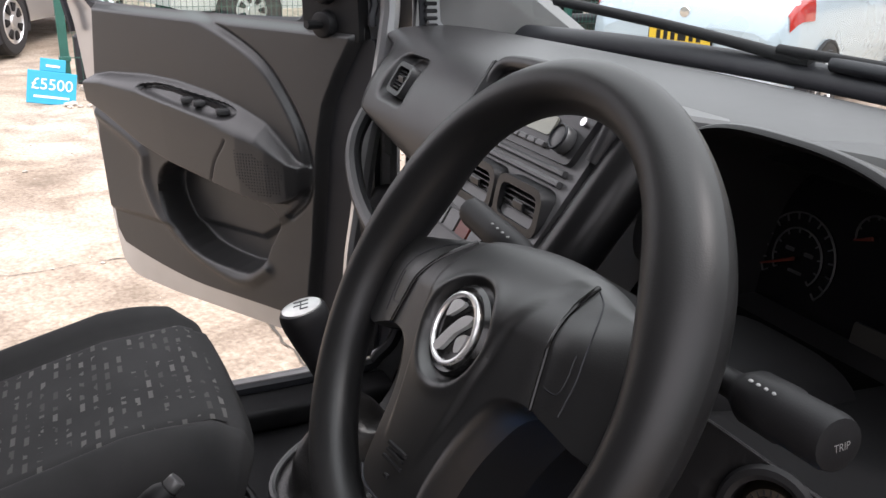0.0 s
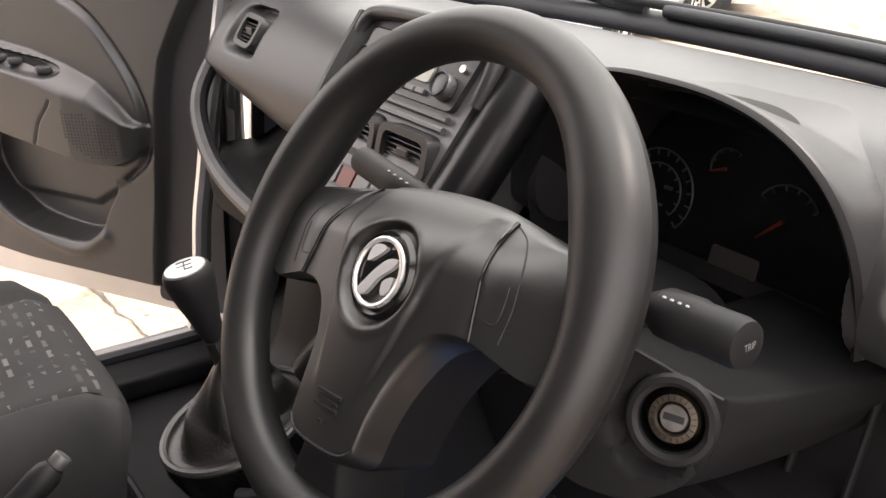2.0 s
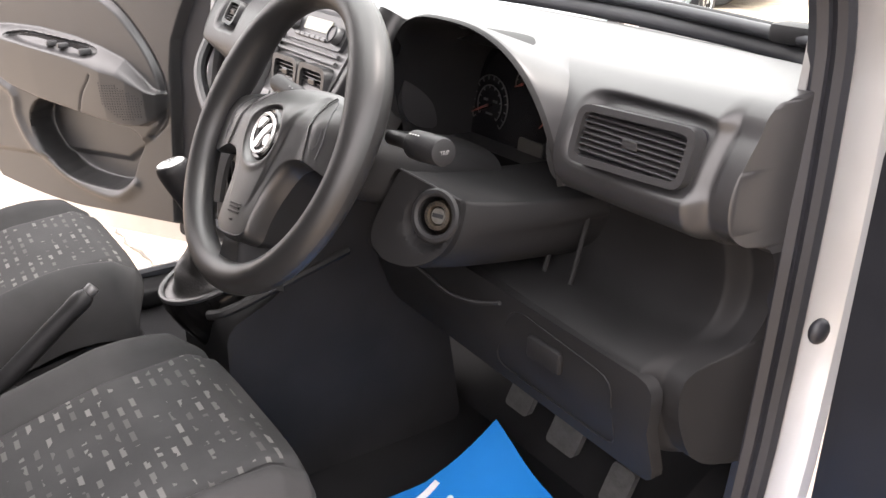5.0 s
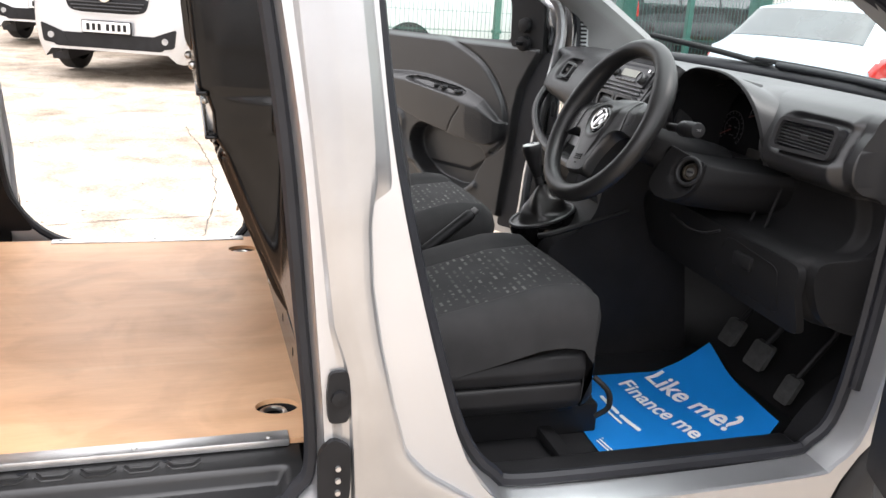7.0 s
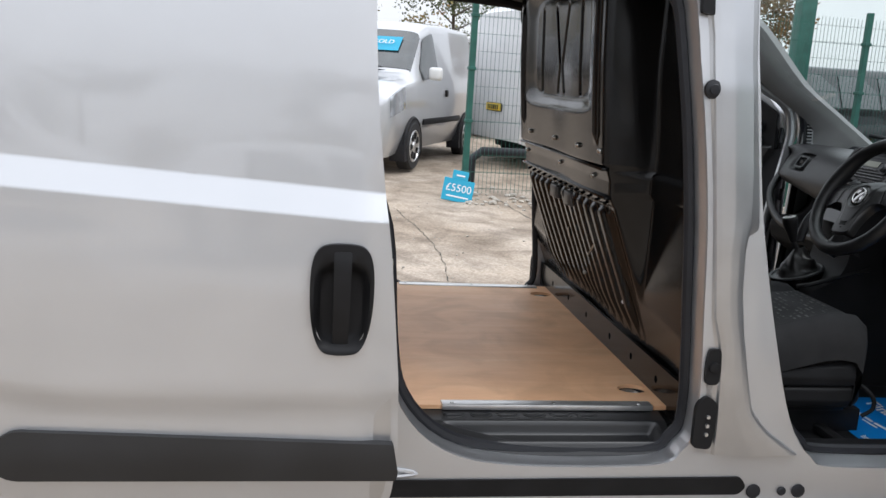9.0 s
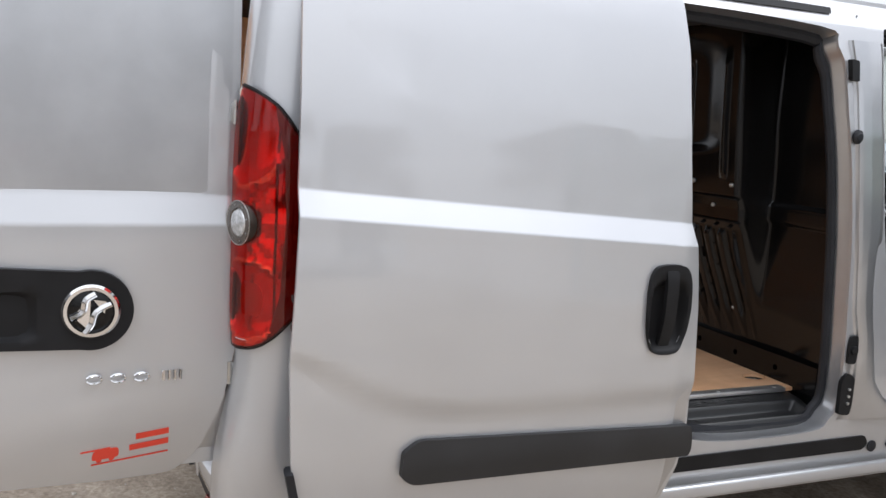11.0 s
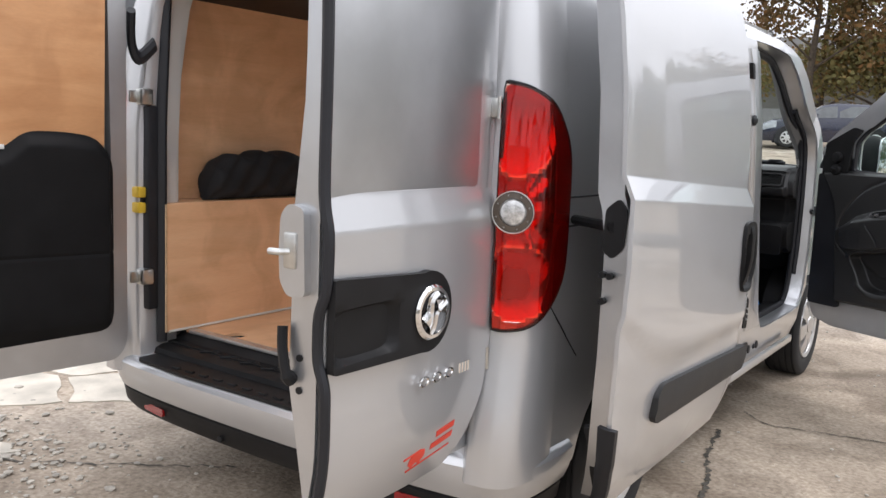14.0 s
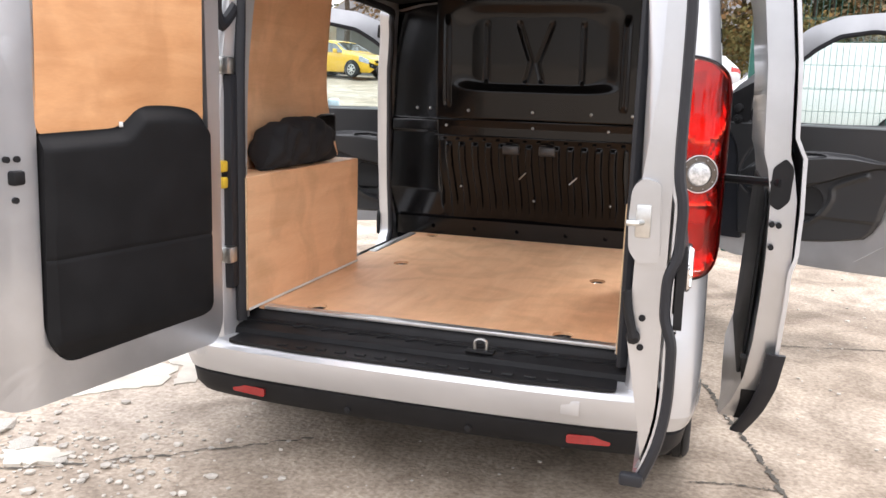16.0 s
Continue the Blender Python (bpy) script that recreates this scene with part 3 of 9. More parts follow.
for k in range(9):
    x = -0.5 + k * 0.11 + (0.03 if k > 5 else 0)
    part("sill_tread", tube([(x, 0.085, 0.519), (x + 0.03, 0.1, 0.521), (x + 0.04, 0.122, 0.521), (x + 0.075, 0.115, 0.521)], 0.005, 6), BLACKPL, van)
striker = new("door_striker")
striker.parent, striker.location = van, (0.22, 0.075, 0.515)
part("striker_pocket", box((-0.05, -0.025, 0.0), (0.05, 0.025, 0.008), 0.003), BLACKPL, striker)
part("striker_loop", tube(curve([(-0.02, 0, 0), (-0.02, 0, 0.035), (0.0, 0, 0.045), (0.02, 0, 0.035), (0.02, 0, 0)], 4), 0.006, 8), STEEL, striker, "bare steel striker loop")

# side sills: slot of the lower sliding-door rail, and black step wells inside the openings
for s in (1, -1):
    part("sill_rail", sheet(rounded([(1.14, 0.385), (2.19, 0.385), (2.21, 0.41), (2.19, 0.44), (1.16, 0.435)], 0.012, 3), flank(s, 0.03, 0.006)), BLACKPL, van, "black slot of the sliding door's lower rail")
    part("sill_flange", box((s * 0.93, 1.14, 0.3), (s * 0.955, 3.0, 0.345), 0.01, 3), SILVER, van)
    def well(U, V):
        X = 0.7 + 0.175 * V
        z = np.interp(X, [0.7, 0.775, 0.86, 0.875], [0.55, 0.54, 0.512, 0.478])
        left = 1.36 + 2.6 * (X - 0.785)
        pan = step01(X, 0.779, 0.789) * (1 - step01(X, 0.842, 0.856)) * step01(U - left, 0.0, 0.05) * (1 - step01(U, 1.97, 1.99))
        return s * X, U, z - 0.034 * pan - 0.04 * (1 - step01(U, 1.24, 1.34)) * step01(X, 0.76, 0.86)

    field(np.linspace(1.24, 2.02, 110), np.linspace(0, 1, 60), well, "step_well", GREYPL, van, "black plastic step inside the sliding door opening", sharp=60)
    for k in range(6):
        for x0, x1 in ((0.738, 0.75), (0.756, 0.768)):
            y = 1.37 + k * 0.078
            part("step_tread", tube([(s * x0, y, 0.5475), (s * x1, y + 0.012, 0.5455), (s * x1, y + 0.05, 0.5455), (s * x0, y + 0.064, 0.5475)], 0.0016, 5), GREYPL, van)
    for y in (1.5, 1.76):
        part("step_screw", cyl((s * 0.73, y, 0.54), (s * 0.73, y, 0.546), 0.01, n=12), RUBBER, van)
    part("roof_rail", sheet(rounded([(1.3, 1.752), (1.86, 1.752), (1.87, 1.775), (1.3, 1.78)], 0.006, 2), flank(s, 0.03, 0.006)), BLACKPL, van, "black slot of the sliding door's upper rail")
    # pillar fittings
    part("pillar_buffer", lathe([(0.024, 0), (0.022, s * 0.008), (0.014, s * 0.011), (0.012, s * 0.014), (0.0, s * 0.015)], (s * 0.93, 1.972, 1.489), "x", 20), RUBBER, van, "black rubber buffer")
    part("pillar_hole", sheet(rounded([(1.925, 1.672), (1.957, 1.668), (1.953, 1.735), (1.92, 1.739)], 0.006, 3), lambda y, z, w: (s * (side_x(1.62 + 0.55 * (z - 1.67)) + 0.02 - 0.02 * w), y, z), vs=[1.69, 1.71]), BLACKPL, van, "small square black plug")
    guide = new("pillar_guide")
    guide.parent, guide.location = van, (s * 0.938, 2.06, 0.765)
    part("guide_body", sheet(rounded([(-0.018, -0.05), (0.018, -0.05), (0.022, 0), (0.018, 0.05), (-0.018, 0.05), (-0.022, 0)], 0.012, 3), lambda u, v, w: (s * (0.012 - 0.014 * w), u, v)), BLACKPL, guide)
    part("guide_pin", lathe([(0.016, 0), (0.014, s * 0.02), (0.0, s * 0.022)], (0, 0, 0), "x", 16), BLACKPL, guide)
    contact = new("pillar_contact")
    contact.parent, contact.location = van, (s * 0.936, 2.055, 0.605)
    part("contact_plate", sheet(rounded([(-0.028, -0.07), (0.024, -0.075), (0.03, -0.03), (0.03, 0.06), (-0.005, 0.08), (-0.03, 0.05)], 0.014, 3), lambda u, v, w: (s * (0.014 - 0.016 * w), u, v)), BLACKPL, contact)
    for k in range(3):
        part("contact_pin", cyl((s * 0.012, 0.006, 0.02 - 0.025 * k), (s * 0.02, 0.006, 0.02 - 0.025 * k), 0.005, n=10), ALU, contact)
    part("door_catch", tube([(s * 0.9, 2.165, 0.84), (s * 0.9, 2.13, 0.842), (s * 0.9, 2.13, 0.812), (s * 0.9, 2.165, 0.81)], 0.006, 8), STEEL, van, "steel door striker on the pillar")


for s in (1, -1):
    keep = new("jamb_striker")
    keep.parent, keep.location = van, (s * 0.895, 1.135, 1.0)
    part("striker_plate", sheet(rounded([(-0.02, -0.05), (0.02, -0.05), (0.02, 0.05), (-0.02, 0.05)], 0.008, 3), lambda u, v, w: (s * u, 0.012 - 0.012 * w, v)), STEEL, keep, "zinc striker plate")
    part("striker_loop", tube(curve([(0, 0.01, -0.025), (0, 0.05, -0.022), (0, 0.055, 0.0), (0, 0.05, 0.022), (0, 0.01, 0.025)], 4), 0.006, 8), STEEL, keep, "steel striker loop")
    hook = new("jamb_catch")
    hook.parent, hook.location = van, (s * 0.93, 1.06, 1.3)
    part("catch_plate", sheet(rounded([(-0.025, -0.045), (0.03, -0.045), (0.03, 0.045), (-0.025, 0.045)], 0.008, 3), lambda u, v, w: (s * (0.008 - 0.01 * w), u, v)), JAMB, hook)
    part("catch_hole", box((s * 0.006, -0.012, -0.03), (s * 0.0095, 0.012, -0.008), 0.002, 1), RUBBER, hook)
    part("catch_screw", cyl((s * 0.006, 0.002, 0.02), (s * 0.013, 0.002, 0.02), 0.012, n=14), STEEL, hook)


def text_bars(parent, rows, where, material, name="printed_bar"):
    """Print that cannot be read: bars (u0, u1, v0, v1) laid on a face."""
    for u0, u1, v0, v1 in rows:
        part(name, sheet([(u0, v0), (u1, v0), (u1, v1), (u0, v1)], where), material, parent)


# sliding doors, slid back along the flanks
SDOOR = [(0.06, 1.77), (0.06, 1.69), (0.055, 1.2), (0.045, 0.92), (0.06, 0.63), (0.09, 0.5), (0.14, 0.4), (0.2, 0.32), (0.26, 0.31), (0.4, 0.33), (0.7, 0.345), (1.1, 0.372), (1.165, 0.4), (1.195, 0.5), (1.205, 0.61),
         (1.195, 0.8), (1.165, 1.1), (1.15, 1.2), (1.125, 1.4), (1.11, 1.6), (1.085, 1.7), (1.05, 1.77)]
door_x = lerp_table([(0.3, 1.09), (0.36, 1.12), (0.43, 1.15), (0.52, 1.175), (0.63, 1.19), (0.8, 1.2), (1.0, 1.205), (1.12, 1.2), (1.165, 1.199), (1.225, 1.171), (1.3, 1.167), (1.5, 1.157), (1.62, 1.136), (1.7, 1.11), (1.77, 1.075)])


def sliding_door(s):
    door = new("sliding_door")
    door.parent = van
    door["label"] = "silver sliding door, slid fully back"

    rise = lambda y: 0.062 * (1.13 - y)  # the waist crease climbs towards the rear

    scallop = lerp_table([(0.0, 0.95), (0.1, 0.9), (0.2, 0.845), (0.3, 0.8), (0.42, 0.77), (0.6, 0.758), (1.21, 0.765)])

    def skin(y, v, w):
        z = v + rise(y)
        wt = float(step01(z, 0.8, 1.05)) * (1 - float(step01(z, 1.4, 1.6)))
        edge = 0.02 * step01(y, 1.1, 1.21) * step01(z, 1.4, 1.2) + 0.012 * max(0, (0.12 - y) / 0.12) ** 2
        hollow = 0.013 * float(step01(scallop(y) - z, -0.02, 0.05))
        return (s * (door_x(v * wt + z * (1 - wt)) - float(edge) - hollow - w * 0.012), y, z)

    zs = [0.37, 0.42, 0.5, 0.62, *np.linspace(0.64, 0.92, 18), 1.0, 1.08, 1.13, 1.157, 1.161, 1.165, 1.169, 1.173, 1.195, 1.217, 1.221, 1.225, 1.229, 1.233, 1.27, 1.35, 1.45, 1.55, 1.62, 1.67, 1.71, 1.745]
    cup_hole = [(1.06 + 0.058 * math.cos(a) * abs(math.cos(a)) ** -0.3, 0.99 + 0.105 * math.sin(a) * abs(math.sin(a)) ** -0.3) for a in [2 * math.pi * (k + 0.5) / 28 for k in range(28)]]
    part("outer_skin", sheet([(y, z - rise(y)) for y, z in rounded(SDOOR, 0.022, 3)], skin, [[(y, z - rise(y)) for y, z in cup_hole]], us=[0.08, 0.1, 0.12, 0.16, 0.2, 0.25, 0.3, 0.36, 0.42, 0.5, 0.6, 0.75, 0.9, 1.05, 1.1, 1.12, 1.14, 1.16, 1.18], vs=zs), SILVER, door, sharp=40)
    # inner frame and its rear flange
    inner = [(0.6 + (y - 0.6) * 0.95, 1.07 + (z - 1.07) * 0.96) for y, z in SDOOR]
    part("inner_frame", sheet(inner, lambda y, z, w: (s * (door_x(z) - 0.02 - 0.075 * w), y + 0.012, z), vs=[0.5, 0.8, 1.1, 1.24, 1.5, 1.65]), JAMB, door)
    part("inner_trim", sheet(rounded([(0.2, 0.5), (1.05, 0.5), (1.05, 1.12), (0.2, 1.12)], 0.06), lambda y, z, w: (s * (door_x(z) - 0.098 - 0.008 * w), y, z)), BLACKPL, door)
    part("lower_cover", sheet(rounded([(0.16, 0.44), (0.23, 0.34), (0.75, 0.345), (0.75, 0.44), (0.12, 0.6)], 0.02), lambda y, z, w: (s * (door_x(z) - 0.02 - min(0.1, 0.015 + 0.3 * (z - 0.31)) * w), y, z), vs=[0.4, 0.47, 0.54]), BLACKPL, door)
    edge = lambda z: np.interp(z, [0.315, 0.4, 0.5, 0.63], [0.196, 0.134, 0.084, 0.054])
    field(np.linspace(0, 1, 7), np.linspace(0.312, 0.628, 16), lambda U, V: (s * (np.vectorize(door_x)(V) + 0.003 - (0.056 - 0.03 * (1 - V / 0.628)) * U), edge(V) - 0.012 + 0.012 * U ** 3, V), "rear_cover", RUBBER, door, "black rubber strip along the door's rear lower edge", back=(0, 0.02, 0))
    # side moulding
    mould = rounded([(0.33, 0.655), (0.37, 0.685), (1.19, 0.655), (1.205, 0.58), (1.2, 0.56), (0.36, 0.565), (0.33, 0.59)], [0.01, 0.02, 0.008, 0.01, 0.008, 0.02, 0.01], 3)
    part("side_moulding", sheet(mould, lambda y, z, w: (s * (door_x(z) + 0.008 - 0.028 * w - 0.006 * abs(z - 0.62) / 0.06), y, z), vs=[0.59, 0.62, 0.65]), mat("moulding_plastic", (0.022, 0.022, 0.023), 0.6, 0, 0.2, 6, 0.3, 500), door, "black plastic side moulding")
    # handle: an oval cup with an upright bar
    hd = loop2([(0.992, 0.99), (0.993, 1.06), (1.004, 1.1), (1.03, 1.116), (1.09, 1.116), (1.116, 1.1), (1.127, 1.06), (1.128, 0.99), (1.121, 0.93), (1.107, 0.89), (1.085, 0.874), (1.035, 0.874), (1.013, 0.89), (0.999, 0.93)], 3)
    dish = lambda y, z: float(bump2(y, z, 1.06, 0.98, 0.056, 0.088, 4))
    part("handle_cup", sheet(hd, lambda y, z, w: (s * (door_x(z) + 0.014 - 0.03 * dish(y, z) - (0.018 - 0.0155 * dish(y, z)) * w), y, z), us=[1.0, 1.005, 1.01, 1.015, 1.022, 1.03, 1.04, 1.05, 1.06, 1.07, 1.08, 1.09, 1.098, 1.105, 1.11, 1.115, 1.12], vs=[0.88, 0.885, 0.89, 0.895, 0.9, 0.907, 0.915, 0.93, 0.96, 1.0, 1.03, 1.045, 1.055, 1.062, 1.07, 1.08, 1.1]), BLACKPL, door, "black plastic handle cup")
    part("handle", sheet(rounded([(1.043, 0.885), (1.077, 0.885), (1.079, 1.102), (1.041, 1.102)], 0.006, 3), lambda y, z, w: (s * (door_x(1.0) + 0.02 - 0.026 * max(0, (1.02 - z) / 0.135) ** 2 - 0.008 * max(0, (z - 1.06) / 0.04) ** 2 - 4.0 * (y - 1.06) ** 2 - 0.014 * w), y, z), us=[1.05, 1.06, 1.07], vs=[0.9, 0.92, 0.94, 0.96, 0.98, 1.0, 1.03, 1.06, 1.075, 1.09]), BLACKPL, door, "black grab handle")
    # rear edge: hinge roller arm and lock holes
    part("roller_plate", sheet(rounded([(1.1, 1.09), (1.13, 1.07), (1.16, 1.1), (1.165, 1.2), (1.14, 1.23), (1.105, 1.2)], 0.012), lambda x, z, w: (s * x, 0.085 + 0.025 * w, z)), BLACKPL, door, "black roller bracket")
    part("roller_arm", tube([(s * 0.95, 0.22, 1.15), (s * 1.05, 0.15, 1.152), (s * 1.13, 0.085, 1.155)], 0.014, 8), BLACKPL, door, "black roller arm")
    for x, z in ((1.115, 1.03), (1.135, 1.028), (1.118, 0.96)):
        part("lock_hole", cyl((s * x, 0.062, z), (s * x, 0.08, z), 0.009, n=12), BLACKPL, door)
    return door


for s in (1, -1):
    sliding_door(s)


# rear doors
def hung(hinge, way, outward):
    """Places for a door: u along it from the hinge, z up, d into its outer face's depth (positive inward)."""
    h, a, n = Vector((*hinge, 0)), Vector((*way, 0)).normalized(), Vector((*outward, 0)).normalized()
    return lambda u, z, d: h + a * u - n * d + Vector((0, 0, z))


RED = mat("red_vinyl", (0.75, 0.06, 0.03), 0.4, 0, 0.05, 5)


def rear_door_right():
    door = new("rear_door")
    door.parent = van
    door["label"] = "silver rear door swung straight back, outer face with a badge"
    at = hung((0.822, -0.02), (0.045, -1), (1, 0.045))
    crown = lambda u, z: 0.02 - 0.006 * ((u - 0.34) / 0.38) ** 2 - 0.02 * max(0, (z - 1.5) / 0.3) ** 2
    band = lambda z: 0.02 * min(1.0, max(0.0, (1.238 - z) / 0.073))

    tuck = lambda z: 0.05 * max(0, (0.72 - z) / 0.22) ** 2

    def skin(u, z, w):
        win = 0.009 * float(step01(u, 0.082, 0.094)) * float(step01(z, 1.242, 1.252)) * (1 - float(step01(z, 1.735, 1.75)))
        return at(u, z, 0.02 - crown(u, z) - band(z) + tuck(z) + win + 0.012 * w)

    out = [(0.0, 1.82), (0.0, 0.85), (0.03, 0.7), (0.09, 0.56), (0.15, 0.5), (0.3, 0.495), (0.68, 0.5), (0.692, 0.52), (0.692, 1.78), (0.66, 1.83)]
    part("outer_skin", sheet(rounded(out, 0.03, 3), skin, us=[0.03, 0.05, 0.07, 0.085, 0.09, 0.095, 0.1, 0.15, 0.2, 0.25, 0.3, 0.35, 0.4, 0.45, 0.5, 0.55, 0.6, 0.64, 0.672, 0.68], vs=[0.54, 0.58, 0.62, 0.66, 0.72, 0.8, 0.9, 1.0, 1.1, 1.15, 1.158, 1.165, 1.172, 1.2, 1.23, 1.238, 1.244, 1.25, 1.256, 1.3, 1.35, 1.42, 1.5, 1.56, 1.62, 1.68, 1.735, 1.742, 1.75]), SILVER, door, sharp=30)
    thick = lerp_table([(0.5, 0.02), (0.62, 0.035), (0.84, 0.075), (1.22, 0.068), (1.43, 0.045), (1.61, 0.04), (1.8, 0.04)])
    part("inner_frame", sheet(rounded([(0.02, 0.52), (0.682, 0.52), (0.695, 0.6), (0.695, 1.75), (0.66, 1.81), (0.02, 1.81)], 0.02), lambda u, z, w: at(u, z, 0.012 - 0.5 * crown(u, z) + tuck(z) * (1 - w) + thick(z) * w), us=[0.1, 0.3, 0.5, 0.64], vs=[0.55, 0.58, 0.62, 0.66, 0.7, 0.76, 0.84, 0.95, 1.05, 1.15, 1.22, 1.28, 1.34, 1.43, 1.52, 1.61, 1.7]), JAMB, door)
    part("edge_seal", tube(curve([at(0.696, z, 0.008 - crown(0.69, z) - band(z) * 0.7 + tuck(z) + 0.022 * math.exp(-(((z - 0.95) / 0.085) ** 4))) for z in (0.5, 0.56, 0.62, 0.7, 0.8, 0.85, 0.9, 0.95, 1.0, 1.05, 1.1, 1.17, 1.25, 1.45, 1.6, 1.79)], 4), 0.0125, 8), RUBBER, door, "black rubber edge seal")
    # handle panel with a round end
    cu, cz, r = 0.352, 0.96, 0.098
    pan = [(0.692, 0.875), (0.692, 1.075)] + [(cu + r * math.cos(a), cz + r * math.sin(a)) for a in [radians(d) for d in range(75, 286, 15)]]
    part("handle_panel", sheet(rounded(pan, 0.008, 2), lambda u, z, w: at(u, z, 0.008 - crown(u, z) - band(z) - 0.012 + 0.02 * w + 0.028 * float(bump2(u, z, 0.58, 0.95, 0.1, 0.055, 6)) * (1 - w)), us=[0.3, 0.35, 0.4, 0.45, 0.47, 0.49, 0.51, 0.55, 0.6, 0.65, 0.67], vs=[0.88, 0.89, 0.9, 0.91, 0.93, 0.96, 0.99, 1.0, 1.01, 1.03]), BLACKPL, door, "black plastic handle panel")
    fc = at(cu, cz, -0.047)
    q = Vector((1, -0.012, 0)).normalized()
    part("badge_face", lathe([(0.053, 0.003), (0.05, 0.005), (0.0, 0.006)], fc, "x", 40), GLOSSBLACK, door, "dark badge face")
    bm = lathe([(0.064, 0), (0.066, 0.006), (0.061, 0.012), (0.053, 0.012), (0.051, 0.004)], fc, "x", 40)
    for u0, z0, u1, z1, u2, z2 in ((0.0, 0.04, 0.04, -0.01, 0.005, -0.045), (-0.035, 0.025, -0.005, 0.03, -0.03, -0.005)):
        f = [Vector(fc) + Vector((0.011, -a, b)) for a, b in ((u0, z0), (u1, z1), (u2, z2))]
        bm.faces.new([bm.verts.new(p) for p in f])
    tube(curve([Vector(fc) + Vector((0.01, -a, b)) for a, b in ((-0.045, 0.02), (-0.01, 0.0), (0.0, -0.03), (0.015, -0.05))], 4), 0.008, 6, bm=bm)
    tube(curve([Vector(fc) + Vector((0.01, -a, b)) for a, b in ((-0.01, 0.045), (0.012, 0.03), (0.02, 0.0), (0.045, -0.015))], 4), 0.009, 6, bm=bm)
    part("badge", bm, CHROME, door, "round chrome badge")
    for k, wd in enumerate((0.045, 0.04, 0.045)):
        u = 0.345 - 0.055 * k
        part("model_letter", tube([at(u + 0.018 * math.cos(a), 0.785 + 0.011 * math.sin(a), 0.012 - crown(u, 0.78) - 0.024) for a in [radians(d) for d in range(20, 341, 40)]], 0.0035, 6), CHROME, door)
    for k in range(4):
        u = 0.182 - 0.014 * k
        part("model_letter", tube([at(u, 0.772, -0.012 - crown(u, 0.78)), at(u, 0.798, -0.012 - crown(u, 0.78))], 0.004, 6), CHROME, door)
    on = lambda u, z, w: at(-u, z + (u + 0.26) * 0.12, 0.02 - crown(-u, z) - 0.02 + tuck(z + (u + 0.26) * 0.12) - 0.002 + 0.002 * w)
    text_bars(door, [(-0.375, -0.305, 0.6, 0.604), (-0.245, -0.165, 0.612, 0.628), (-0.26, -0.165, 0.583, 0.599), (-0.35, -0.165, 0.558, 0.562)], on, RED, "red_print")
    part("red_print", sheet(rounded([(-0.35, 0.572), (-0.285, 0.572), (-0.285, 0.6), (-0.345, 0.6)], 0.01, 3), on), RED, door, "small red van picture")
    for q in (-0.332, -0.302):
        part("red_print", sheet([(q + 0.007 * math.cos(a), 0.571 + 0.007 * math.sin(a)) for a in [2 * math.pi * k / 10 for k in range(10)]], on), RED, door)
    # edge fittings: latch housing, lever, holes
    lf = Vector((-0.012, -1, 0)).normalized()
    part("latch_housing", sheet(rounded([(0.022, 1.035), (0.07, 1.03), (0.092, 1.06), (0.096, 1.13), (0.092, 1.2), (0.07, 1.225), (0.03, 1.215)], 0.014, 4), lambda d, z, w: at(0.716 - 0.06 * w, z, d)), JAMB, door, "silver latch housing")
    latch = part("latch", box(at(0.71, 1.09, 0.08), at(0.722, 1.165, 0.046), 0.006), STEEL, door, "zinc latch plate")
    part("latch_tongue", tube([at(0.716, 1.125, 0.064), at(0.735, 1.125, 0.075), at(0.74, 1.125, 0.1)], 0.007, 8), STEEL, latch)
    part("release_lever", tube(curve([at(0.702, 0.85, 0.066), at(0.716, 0.872, 0.07), at(0.714, 0.92, 0.082), at(0.708, 0.965, 0.088)], 4), [0.016] * 4 + [0.011] * 9, 8), BLACKPL, door, "black release lever")
    for z in (0.9, 0.83):
        part("plug", cyl(at(0.685, z, 0.05), at(0.6985, z, 0.05), 0.008, n=12), BLACKPL, door)
    part("corner_stop", box(at(0.685, 0.488, 0.075), at(0.716, 0.52, 0.02), 0.008), RUBBER, door, "rubber corner stop")
    for z in (1.45, 0.775):
        hg = part("hinge", box((0.812, -0.042, z - 0.026), (0.836, -0.012, z + 0.026), 0.005), STEEL, door, "silver door hinge")
        part("hinge_pin", cyl((0.838, -0.034, z - 0.03), (0.838, -0.034, z + 0.03), 0.006, n=12), STEEL, hg)
    return door


rear_door_right()


